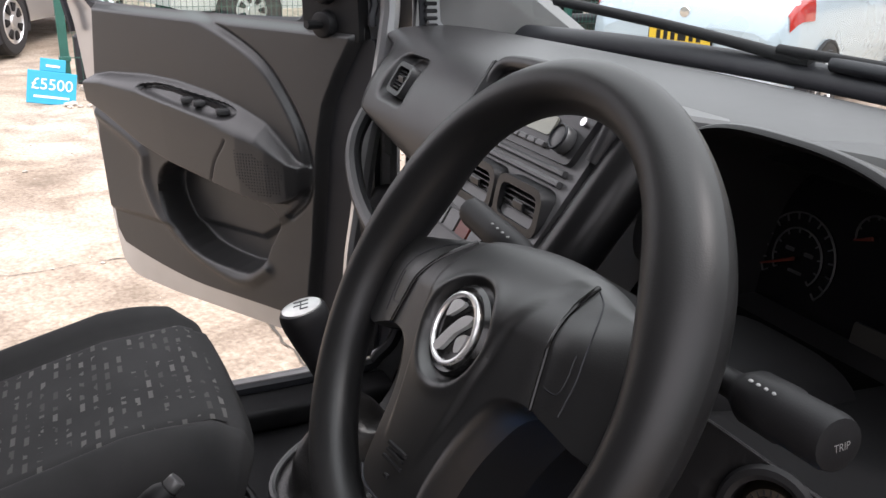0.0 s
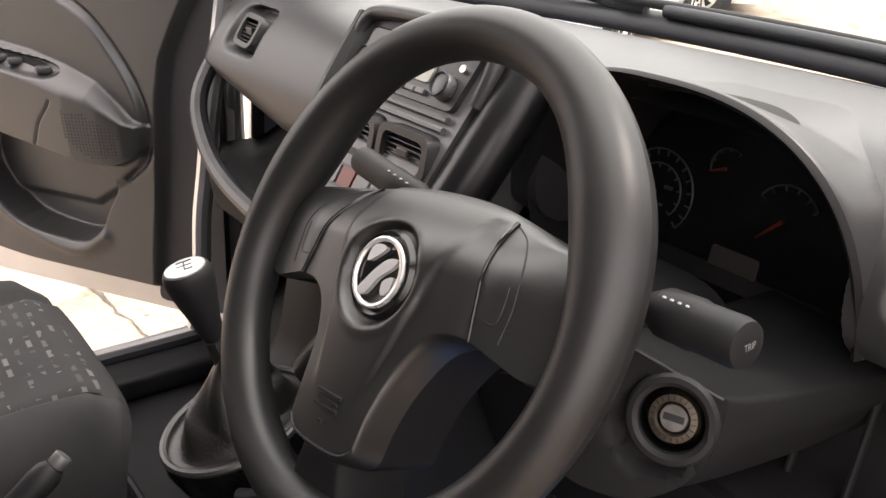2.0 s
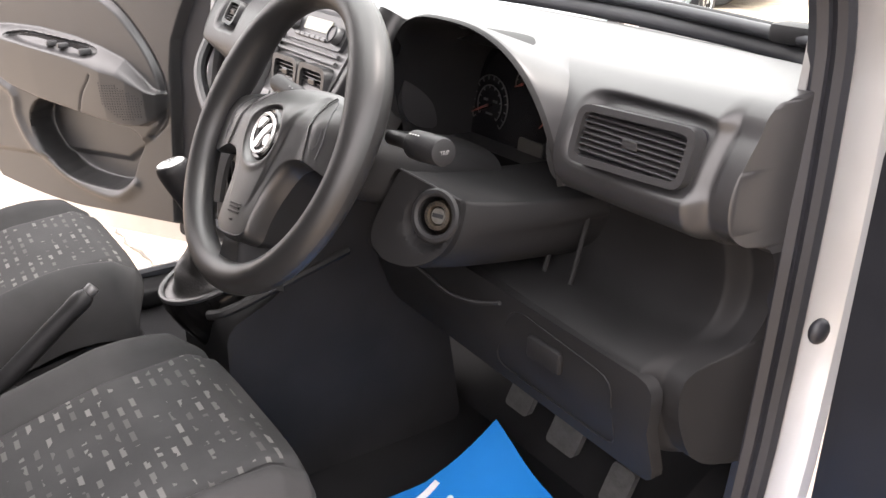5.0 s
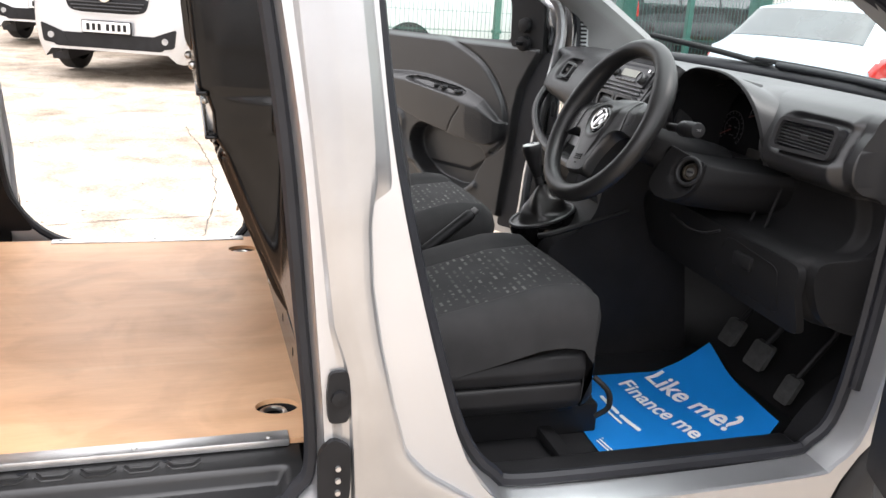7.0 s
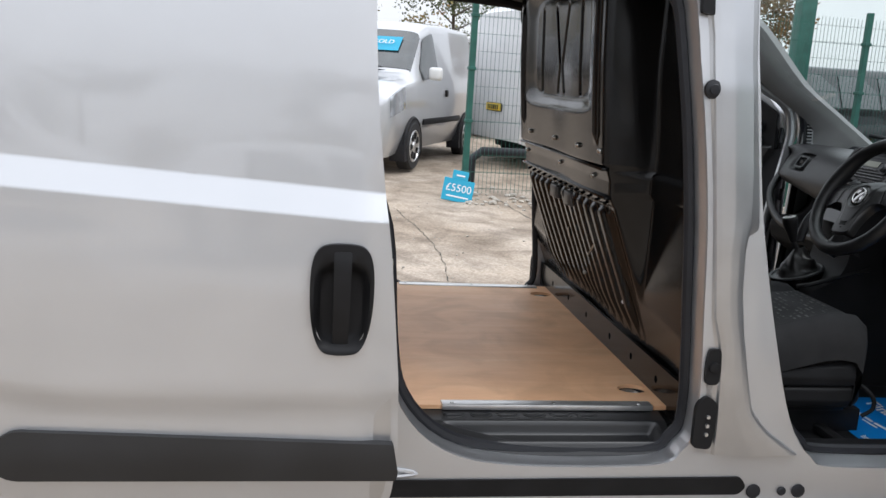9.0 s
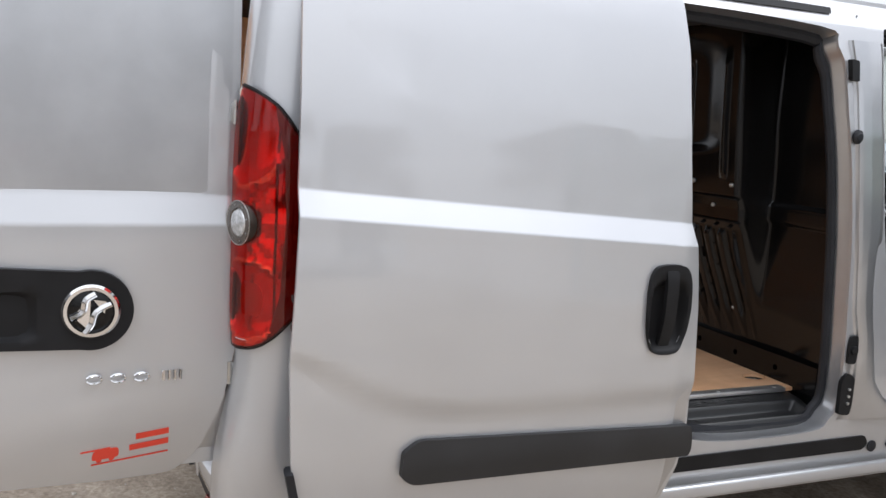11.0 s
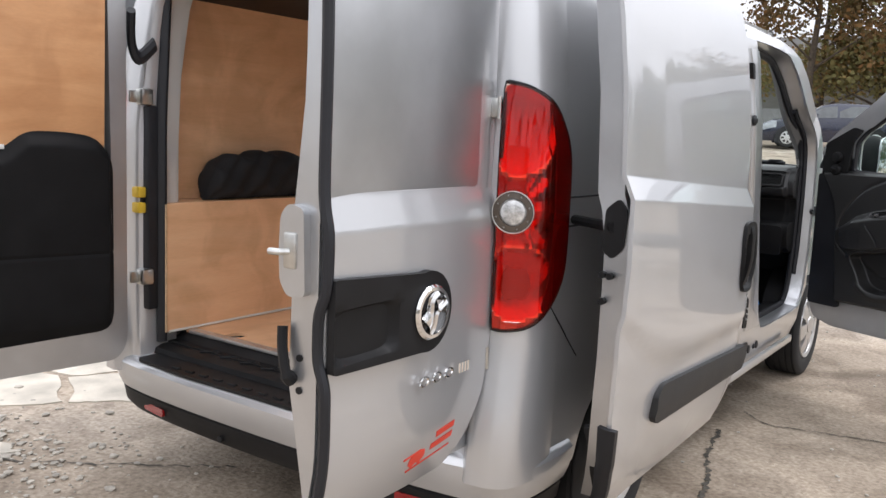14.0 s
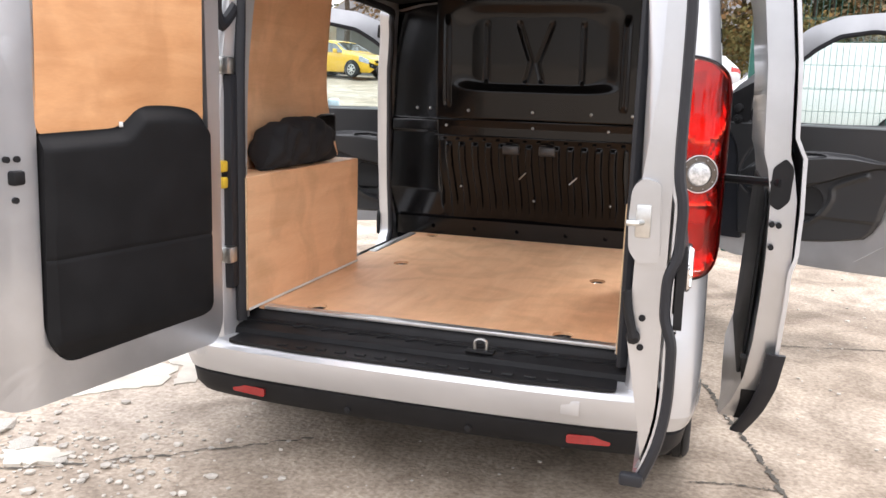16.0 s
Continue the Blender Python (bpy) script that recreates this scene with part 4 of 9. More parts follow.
def rear_door_left():
    door = new("rear_door")
    door.parent = van
    door["label"] = "wide silver rear door swung open, its inside lined with plywood and black trim"
    th = 0.075
    at = hung((-0.672 - 0.978 * th, -0.02 + 0.208 * th), (-0.208, -0.978), (-0.978, 0.208))
    out = rounded([(0.085, 1.9), (0.085, 0.56), (0.12, 0.5), (0.9, 0.48), (0.97, 0.55), (0.97, 1.8), (0.92, 1.9)], 0.06, 4)
    part("outer_skin", sheet(out, lambda u, z, w: at(u, z, -0.02 * (1 - ((u - 0.47) / 0.5) ** 2) + 0.012 * w), us=[0.1, 0.3, 0.5, 0.7, 0.85], vs=[0.8, 1.16, 1.24, 1.5]), SILVER, door)
    # pressed inner frame with an opening for the trim
    hole = rounded([(0.17, 0.62), (0.73, 0.585), (0.79, 0.68), (0.78, 1.28), (0.76, 1.8), (0.2, 1.83), (0.15, 1.78), (0.14, 1.2)], 0.05, 4)
    part("inner_frame", sheet(out, lambda u, z, w: at(u, z, th - 0.05 * w + 0.012 * float(step01(abs(u - 0.45), 0.44, 0.36))), [hole], us=[0.05, 0.09, 0.12, 0.78, 0.82, 0.86], vs=[0.55, 0.6, 0.9, 1.2, 1.5, 1.7]), JAMB, door)
    trim = rounded([(0.135, 0.66), (0.17, 0.615), (0.715, 0.587), (0.785, 0.66), (0.775, 1.25), (0.5, 1.26), (0.43, 1.325), (0.3, 1.325), (0.19, 1.31), (0.135, 1.22)], [0.03, 0.03, 0.04, 0.04, 0.01, 0.05, 0.05, 0.05, 0.05, 0.04], 4)

    def panel_skin(u, z, w):
        top = float(np.interp(u, [0.135, 0.19, 0.3, 0.43, 0.5, 0.755], [1.25, 1.31, 1.325, 1.325, 1.262, 1.25]))
        lip = 0.0
        rise = 0.03 * float(step01(top - z, 0.004, 0.05)) * float(step01(z, 0.6, 0.66)) * float(step01(0.4 - abs(u - 0.465), 0.07, 0.1))
        groove = 0.004 * math.exp(-((z - 0.9) / 0.006) ** 2)
        return at(u, z, th + 0.014 + rise - groove - 0.03 * w - lip)

    part("trim_panel", sheet(trim, panel_skin, us=[0.145 + 0.015 * k for k in range(42)], vs=[0.62, 0.64, 0.66, 0.7, 0.8, 0.885, 0.892, 0.9, 0.908, 0.915, 1.0, 1.1, 1.18] + [1.195 + 0.01 * k for k in range(13)]), CABBLACK, door, "black moulded plastic trim panel")
    part("trim_grip", cyl(at(0.66, 1.1, th + 0.036), at(0.66, 1.1, th + 0.03), 0.02, n=20), RUBBER, door)
    bm = sheet(rounded([(0.165, 1.24), (0.785, 1.24), (0.77, 1.82), (0.2, 1.85), (0.155, 1.78)], 0.05, 4), lambda u, z, w: at(u, z, th + 0.012 - 0.008 * w))
    part("plywood_panel", bm, PLYDOOR, door, "varnished plywood lining")
    for u, z in ((0.5, 1.27),):
        part("fixing_clip", box(at(u - 0.008, z - 0.008, th + 0.012), at(u + 0.008, z + 0.008, th + 0.018), 0.002), WHITEPL, door)
    st = part("warning_sticker", sheet([(0.145, 1.0), (0.175, 1.0), (0.175, 1.055), (0.145, 1.055)], lambda u, z, w: at(u, z, th + 0.022 - 0.004 * w)), WHITEPL, door, "small white warning sticker")
    part("sticker_print", sheet([(0.15, 1.008), (0.171, 1.008), (0.171, 1.04), (0.15, 1.04)], lambda u, z, w: at(u, z, th + 0.0235 - 0.001 * w)), BLACKPL, st)
    # free edge: latch slot and screw holes
    part("latch_slot", box(at(0.82, 1.115, th + 0.018), at(0.87, 1.155, th - 0.02), 0.008), BLACKPL, door)
    for u, z in ((0.84, 1.185), (0.87, 1.185), (0.85, 1.075)):
        part("screw_hole", cyl(at(u, z, th + 0.014), at(u, z, th - 0.01), 0.009, n=12), BLACKPL, door)
    for z in (1.46, 0.79):
        hg = part("hinge", box((-0.735, -0.03, z - 0.03), (-0.69, 0.02, z + 0.03), 0.008), STEEL, door, "zinc door hinge")
        part("hinge_arm", box((-0.735, -0.06, z - 0.022), (-0.722, -0.01, z + 0.022), 0.004), STEEL, hg)
    chk = part("check_strap", box((-0.735, -0.012, 1.05), (-0.72, 0.008, 1.115), 0.004), BLACKPL, door)
    for z in (1.05, 1.108):
        part("check_roller", box((-0.76, -0.03, z - 0.02), (-0.715, 0.004, z + 0.02), 0.006), mat("yellow_plastic", (0.75, 0.5, 0.04), 0.45, 0, 0.1, 10), chk, "yellow check roller")
    # added block: the darkness of the hinge gap given a black shape
    part("hinge_gap_cover", box((-0.742, 0.002, 0.66), (-0.7, 0.05, 1.43), 0.008), RUBBER, door, "black block standing in for the dark hinge gap")
    part("wiring_gaiter", tube(curve([(-0.7, 0.03, 1.6), (-0.71, -0.03, 1.57), (-0.71, -0.06, 1.6), at(0.06, 1.66, th)], 5), 0.016, 8), RUBBER, door, "black rubber cable gaiter")
    return door


rear_door_left()

# tail lamps
LENS = glass_mat("red_lens", (0.87, 0.19, 0.12))
REFLECTOR = mat("lamp_reflector", (0.86, 0.86, 0.86), 0.16, 0.9, 0.05, 20, 0.1, 200)
DARKRED = mat("dark_red_insert", (0.1, 0.006, 0.006), 0.2, 0, 0.2, 20, coat=0.8)
SATINRING = mat("grey_ring_stud", (0.2, 0.2, 0.2), 0.3, 0.3, 0.1, 20)
CLEARLENS = mat("clear_lens", (0.7, 0.71, 0.71), 0.15, 0.5, 0.35, 90, 0.8, 160, coat=1)


def around(a, out=0.0):
    """A place on the rear corner's plan: a from 0 at the door edge to 1 at the flank."""
    pl = [(0.842, -0.014), (0.868, -0.008), (0.9, 0.008), (0.93, 0.045), (0.943, 0.09), (0.946, 0.15)]
    pl = [(p.x, p.y) for p in curve([(*p, 0) for p in pl], 6)]
    k = min(max(a, 0), 0.999) * (len(pl) - 1)
    i = int(k)
    p, q = Vector(pl[i]), Vector(pl[i + 1])
    d = (q - p).normalized()
    r = p + (q - p) * (k - i) + Vector((d.y, -d.x)) * out
    return r


def tail_lamp(s):
    lamp = new("tail_lamp")
    lamp.parent = van
    lamp["label"] = "tall red tail lamp with a round clear lens"
    out = flat2([(0.03, 1.517), (0.4, 1.503), (0.7, 1.452), (0.92, 1.355), (1.0, 1.215), (0.98, 1.06), (0.85, 0.95), (0.57, 0.876), (0.3, 0.857), (0.03, 0.856)], 6) + [(0.0, 0.875), (0.0, 1.5)]

    def lens(a, z, w, lift=0.026):
        e = 0.5 + 0.5 * float(bump2(a, z, 0.45, 1.19, 0.62, 0.36, 4))
        r = around(a, lift * e - 0.004 * w)
        return (s * r.x, r.y + lean(z), z)

    us = [0.05, 0.1, 0.15, 0.2, 0.25, 0.3, 0.35, 0.4, 0.45, 0.5, 0.55, 0.6, 0.65, 0.7, 0.75, 0.8, 0.85, 0.9, 0.95]
    part("lens", sheet(out, lens, us=us, vs=[0.9, 0.95, 1.0, 1.1, 1.2, 1.3, 1.4, 1.45]), LENS, lamp, "glossy red lamp lens").visible_shadow = False

    def bowls(a, z, w):
        """Reflectors behind the lens: an upper and a lower bowl, and a fan of facets between them."""
        d = 0.002
        for ca, cz, ra, rz, depth in ((0.3, 1.4, 0.42, 0.12, 0.02), (0.34, 0.985, 0.42, 0.095, 0.02)):
            q = math.hypot((a - ca) / ra, (z - cz) / rz)
            d -= depth * (max(0.0, 1 - q * q) ** 0.5 if q < 1 else 0.0)
            d += 0.006 * math.exp(-(((q - 1.08) / 0.08) ** 2))
        if 1.09 < z < 1.28 and a > 0.42:
            k = math.atan2(z - 1.178, a - 0.3) * 5.0
            d -= 0.012 * abs(k - round(k)) * 2
        if a > 0.66:
            d -= 0.006
        r = around(a, d + 0.017 - 0.016 * w)
        return (s * r.x, r.y + lean(z), z)

    inner = [(0.5 + (a - 0.5) * 0.97, 1.187 + (z - 1.187) * 0.985) for a, z in out]
    part("reflector", sheet(inner, bowls, us=[k / 40 for k in range(1, 40)], vs=[0.87 + 0.0125 * k for k in range(51)]), REFLECTOR, lamp, "bright stepped reflector", sharp=18)
    strip = [(0.5 + (a - 0.5) * 0.96, 1.187 + (z - 1.187) * 0.98) for a, z in out if a > 0.6]
    part("outer_strip", sheet(strip + [(0.72, 1.0), (0.76, 1.19), (0.72, 1.36)], lambda a, z, w: lens(a, z, 0, 0.024 - 0.004 * w), us=us[12:], vs=[1.0, 1.1, 1.2, 1.3, 1.4]), DARKRED, lamp, "dark red outer strip")
    rim = [lens(*p, 0, 0.02) for p in out]
    part("lamp_surround", tube(rim, 0.005, 6, True), BLACKPL, lamp, "black lamp edge")
    c = around(0.29, 0.026)
    nrm = Vector((0.35 * s, -0.93, 0)).normalized()
    base = Vector((s * c.x, c.y, 1.178))
    bm = bmesh.new()
    m = Matrix.Translation(base) @ nrm.to_track_quat("Z", "Y").to_matrix().to_4x4()
    lathe([(0.055, -0.02), (0.055, 0.002), (0.053, 0.005), (0.038, 0.006), (0.036, 0.002)], (0, 0, 0), "z", 32, bm)
    bmesh.ops.transform(bm, matrix=m, verts=bm.verts)
    part("lens_ring", bm, mat("smoked_ring", (0.1, 0.08, 0.065), 0.25, 0.3, 0.2, 30, coat=0.6), lamp, "grey ring round the clear lens")
    bm = lathe([(0.0365, 0.001), (0.032, 0.006), (0.021, 0.0085), (0.0, 0.009)], (0, 0, 0), "z", 32)
    bmesh.ops.transform(bm, matrix=m, verts=bm.verts)
    part("clear_lens", bm, CLEARLENS, lamp, "round clear reversing lens")
    part("ring_edge", tube([m @ Vector((0.0555 * math.cos(q), 0.0555 * math.sin(q), 0.004)) for q in [2 * math.pi * k / 36 for k in range(36)]], 0.0014, 6, True), STEEL, lamp, "pale ring edge")
    for k in range(8):
        q = 2 * math.pi * k / 8 + 0.3
        part("ring_dot", ball(m @ Vector((0.046 * math.cos(q), 0.046 * math.sin(q), 0.006)), 0.0024, n=4), SATINRING, lamp)
    return lamp


for s in (1, -1):
    tail_lamp(s)
    part("lamp_gap", tube([(s * 0.838, -0.017 + lean(z), z) for z in np.linspace(0.85, 1.49, 12)], 0.005, 6), RUBBER, van, "dark gap between door and lamp")
    part("bumper_seam", tube(curve([(s * 0.9445, 0.115, 0.912), (s * 0.9405, 0.2, 0.838), (s * 0.939, 0.25, 0.79), (s * 0.938, 0.31, 0.735)], 5), 0.0022, 6), RUBBER, van, "thin bumper seam")
    for z in (1.13, 1.212):
        part("rail_seam", tube([(s * (side_x(z) + 0.0005), 0.175, z), (s * (side_x(z) + 0.0005), 0.6, z), (s * (side_x(z) + 0.0005), 1.03, z)], 0.0028, 6), RUBBER, van, "thin edge of the sliding door's middle rail")


for s in (1, -1):
    for y, r in ((2.235, 0.021), (2.32, 0.013), (2.37, 0.02)):
        part("sill_plug", lathe([(r, 0.0), (r, s * 0.004), (r * 0.7, s * 0.007), (0.0, s * 0.007)], (s * 0.926, y, 0.395), "x", 16), RUBBER, van, "black rubber sill plug")
    part("sill_pressing", tube(curve([(s * 0.932, 1.15, 0.475), (s * 0.932, 1.2, 0.47), (s * 0.931, 1.28, 0.455), (s * 0.931, 1.2, 0.445), (s * 0.93, 1.15, 0.44)], 4), 0.006, 6), SILVER, van)


# ---- the load space ----
floor = thing("plywood_floor", "varnished plywood load floor with lashing rings and aluminium edging", "floor panel")
deck = rounded([(-0.695, 0.165), (0.7, 0.165), (0.7, 1.2), (0.72, 1.25), (0.72, 2.05), (-0.73, 2.05), (-0.73, 1.2), (-0.695, 1.15)], 0.015, 2)
ringholes = [(-0.475, 0.235), (0.475, 0.235), (-0.475, 1.165), (0.475, 1.165), (-0.585, 1.99), (0.575, 1.99)]
cut = [[(x + 0.036 * math.cos(a), y + 0.047 * math.sin(a)) for a in [2 * math.pi * k / 20 for k in range(20)]] for x, y in ringholes]
part("board", sheet(deck, lambda x, y, w: (x, y, 0.562 - 0.012 * w), cut), PLY, floor)
for x, y in ringholes:
    bm = lathe([(0.0, -0.03), (0.04, -0.026), (0.049, 0.0)], (0, 0, 0), "z", 20)
    bmesh.ops.transform(bm, matrix=Matrix.Translation((x, y, 0.554)) @ Matrix.Diagonal((0.78, 1, 1, 1)), verts=bm.verts)
    cup = part("ring_cup", bm, BLACKPL, floor, "black recess")
    part("lashing_ring", tube([(x + 0.024 * math.cos(a), y - 0.008 + 0.026 * math.sin(a), 0.545) for a in [2 * math.pi * k / 18 for k in range(18)]], 0.006, 8, True), STEEL, cup, "steel lashing ring")
part("edge_strip", box((-0.66, 0.155, 0.552), (0.7, 0.195, 0.567), 0.003), ALU, floor, "aluminium edging")
for s in (1, -1):
    part("edge_strip", box((s * 0.69, 1.37, 0.55), (s * 0.73, 2.0, 0.567), 0.003), ALU, floor, "aluminium edging")
    for y in (1.4, 1.7, 1.96):
        part("edge_screw", cyl((s * 0.715, y, 0.566), (s * 0.715, y, 0.57), 0.006, n=10), STEEL, floor)
part("subfloor", box((-0.76, 0.1, 0.48), (0.76, 2.06, 0.523)), BLACKPL, floor)

for s in (1, -1):
    arch_box = thing("wheel_arch_box", "plain plywood box built over the wheel arch", "plywood box", "wheel arch boxes")
    part("face_board", sheet([(0.065, 0.567), (1.1, 0.567), (1.1, 1.062), (0.065, 1.062)], lambda y, z, w: (s * (0.682 + 0.012 * w), y, z)), PLY, arch_box)
    part("top_board", box((s * 0.684, 0.1, 1.05), (s * 0.86, 1.098, 1.064), 0.002), PLY, arch_box)
    part("end_board", box((s * 0.694, 1.086, 0.567), (s * 0.86, 1.099, 1.05), 0.002), PLY, arch_box)
    part("edge_bead", tube([(s * 0.679, 0.08, 0.568), (s * 0.679, 1.095, 0.568)], 0.005, 6), mat("white_sealant", (0.7, 0.68, 0.64), 0.5), arch_box, "white sealant bead")
    part("edge_bead", tube([(s * 0.682, 0.066, 0.567), (s * 0.682, 0.066, 1.062)], 0.004, 6), PLYEDGE, arch_box)
    lining = thing("plywood_lining", "curved plywood lining on the side of the load space", "wall lining", "side linings")
    lin = rounded([(0.12, 1.066), (1.2, 1.066), (1.13, 1.2), (1.06, 1.34), (1.02, 1.5), (1.0, 1.74), (0.14, 1.74)], 0.02, 3)
    part("board", sheet(lin, lambda y, z, w: (s * (0.83 - 0.07 * max(0, (z - 1.2) / 0.55) ** 2 + 0.006 * w), y, z), vs=[1.2, 1.3, 1.4, 1.5, 1.6, 1.68]), PLY, lining)
    gp = part("recessed_handle", sheet(rounded([(0.945, 1.138), (1.127, 1.138), (1.127, 1.262), (0.945, 1.262)], 0.028, 4), lambda y, z, w: (s * (0.815 + 0.02 * w + 0.012 * float(bump2(y, z, 1.036, 1.2, 0.076, 0.048)) * (1 - w)), y, z), us=[0.96, 0.975, 1.0, 1.036, 1.07, 1.1, 1.113], vs=[1.152, 1.165, 1.2, 1.235, 1.248]), GLOSSBLACK, lining, "glossy black recessed cover")
    part("cover_rim", tube([(s * 0.814, y, z) for y, z in rounded([(0.943, 1.136), (1.129, 1.136), (1.129, 1.264), (0.943, 1.264)], 0.03, 5)], 0.0045, 6, True), DASHPL, gp)
    lower = rounded([(1.1, 0.567), (1.3, 0.567), (1.22, 0.7), (1.19, 0.86), (1.1, 0.9)], 0.02, 3)
    part("lower_cover", sheet(lower, lambda y, z, w: (s * (0.84 + 0.01 * w), y, z)), BLACKPL, lining, "black lower side panel")
    part("inner_pillar", sheet(rounded([(0.1, 0.56), (0.16, 0.56), (0.16, 1.72), (0.1, 1.72)], 0.01), lambda y, z, w: (s * (0.73 - 0.03 * max(0, (z - 1.3) / 0.5) + 0.09 * w), y, z), vs=[1.3, 1.5]), JAMB, lining, "silver painted rear pillar")
    part("inner_side", sheet([(0.14, 0.5), (1.22, 0.5), (1.22, 0.56), (0.14, 0.56)], lambda y, z, w: (s * (0.87 + 0.01 * w), y, z)), BLACKPL, lining)

# rolled black cover left on the box
cover_h = lambda U: np.interp(U, [0, 0.012, 0.06, 0.2, 0.5, 0.9, 0.985, 1], [0.02, 0.34, 0.72, 0.88, 0.97, 0.95, 0.8, 0.02])
cover = field(np.linspace(0, 1, 70), np.linspace(0, 2 * math.pi, 41),
              lambda U, V: (-0.752 + 0.07 * np.sign(np.cos(V)) * np.abs(np.cos(V)) ** 0.7 * np.minimum(1, 1.3 * cover_h(U)) + 0.007 * np.sin(17 * U + 3 * V) + 0.006 * np.sin(31 * U - 5 * V),
                            0.3 + 0.56 * U, 1.066 + 0.1 * (1 + np.sign(np.sin(V)) * np.abs(np.sin(V)) ** 0.75) * cover_h(U) + 0.005 * np.sin(23 * U + 2 * V) * (1 + np.sin(V))),
              "folded_cover", mat("black_cloth", (0.012, 0.012, 0.014), 0.9, 0, 0.3, 20, 0.6, 500))
tagged(cover, "folded black cloth cover lying on the plywood box", "cover")

bulk = thing("bulkhead", "black painted steel bulkhead with pressed ribs and bolts", "bulkhead")


def bulk_y(x, z):
    """The partition: upright above waist height, sloping forward to the floor below it; drawn forward at both ends."""
    y = np.interp(z, [0.55, 0.64, 1.12, 1.15, 1.2, 1.235, 1.25, 1.75], [2.075, 2.07, 1.885, 1.865, 1.862, 1.85, 1.835, 1.79])
    y = y + 0.004 * np.cos((x + 0.1) * 9)
    window = bump2(x, z, 0.0, 1.555, 0.42, 0.145, 6)
    y = y + 0.022 * window
    for gx in (np.full_like(z, -0.26), np.interp(z, [1.45, 1.54, 1.65], [-0.05, -0.022, -0.09]), np.interp(z, [1.45, 1.54, 1.65], [0.035, 0.012, 0.085]), np.full_like(z, 0.25)):
        y = y + 0.011 * np.exp(-(((x - gx) / 0.012) ** 4)) * step01(z, 1.44, 1.46) * (1 - step01(z, 1.64, 1.66))
    for gx in (-0.66, -0.57, -0.47, 0.47, 0.56):
        y = y - 0.012 * np.exp(-(((x - gx) / 0.016) ** 4)) * step01(z, 1.3, 1.34) * (1 - step01(z, 1.64, 1.68))
    rib = step01(np.cos((x + 0.02 + 0.006 * np.sin(z * 14)) * 2 * np.pi / 0.075), -0.2, 0.55)
    y = y - 0.02 * rib * step01(z, 0.66, 0.8) * (1 - step01(z, 1.09, 1.12)) * (1 - step01(np.abs(x + 0.02), 0.5, 0.53))
    side = step01(np.abs(x), 0.53, 0.565)
    back = np.maximum(y, 2.0 - 0.02 * step01(z, 1.25, 1.6))
    back = back - 0.014 * np.exp(-(((z - 1.195) / 0.036) ** 8))
    return y * (1 - side) + back * side


field(np.linspace(-0.86, 0.86, 430), np.concatenate([np.linspace(0.545, 1.1, 60), np.linspace(1.105, 1.26, 50), np.linspace(1.265, 1.76, 110)]), lambda U, V: (U, bulk_y(U, V), V), "panel", GLOSSBLACK, bulk, sharp=60)
for x in (-0.7, -0.62, -0.35, 0.0, 0.31, 0.52):
    part("bolt", ball((x, float(bulk_y(x, 1.29)) - 0.004, 1.29), 0.009, n=6), STEEL, bulk)
for x in (-0.48, 0.0, 0.4):
    part("bolt", ball((x, float(bulk_y(x, 1.205)) - 0.004, 1.205), 0.008, n=6), STEEL, bulk)
for k in range(14):
    x = -0.5 + k * 0.075
    part("rib_cap", ball((x + 0.005, float(bulk_y(x, 1.135)) - 0.002, 1.128), 0.01, (1.2, 0.7, 0.6), n=6), GLOSSBLACK, bulk)
for x in (-0.12, 0.08):
    part("bracket", box((x - 0.045, float(bulk_y(x, 1.08)) - 0.03, 1.06), (x + 0.045, float(bulk_y(x, 1.08)), 1.11), 0.008), mat("grey_bracket", (0.06, 0.06, 0.06), 0.35, 0.3), bulk)
for x, z in ((-0.06, 0.94), (0.22, 0.93)):
    part("clip", tube([(x - 0.02, float(bulk_y(x - 0.02, z - 0.02)) - 0.012, z - 0.02), (x + 0.02, float(bulk_y(x + 0.02, z + 0.02)) - 0.012, z + 0.02)], 0.003, 6), STEEL, bulk, "bright wire clip")
for x, z in ((-0.42, 0.86), (0.0, 0.8), (0.42, 0.8)):
    part("bolt", ball((x, float(bulk_y(x, z)) - 0.004, z), 0.007, n=6), STEEL, bulk)
part("shelf_flange", box((-0.55, 1.835, 1.232), (0.54, 1.86, 1.242), 0.003), GLOSSBLACK, bulk)
part("shelf_flange", box((-0.55, 1.85, 1.146), (0.54, 1.875, 1.154), 0.003), GLOSSBLACK, bulk)
part("foot_rail", sheet([(-0.82, 0.552), (0.82, 0.552), (0.82, 0.66), (-0.82, 0.66)], lambda x, z, w: (x, 2.045 + 0.012 * w, z), [[(x + 0.012 * math.cos(a), 0.61 + 0.012 * math.sin(a)) for a in [2 * math.pi * k / 10 for k in range(10)]] for x in (-0.6, -0.35, -0.1, 0.18, 0.4, 0.62)]), GLOSSBLACK, bulk)


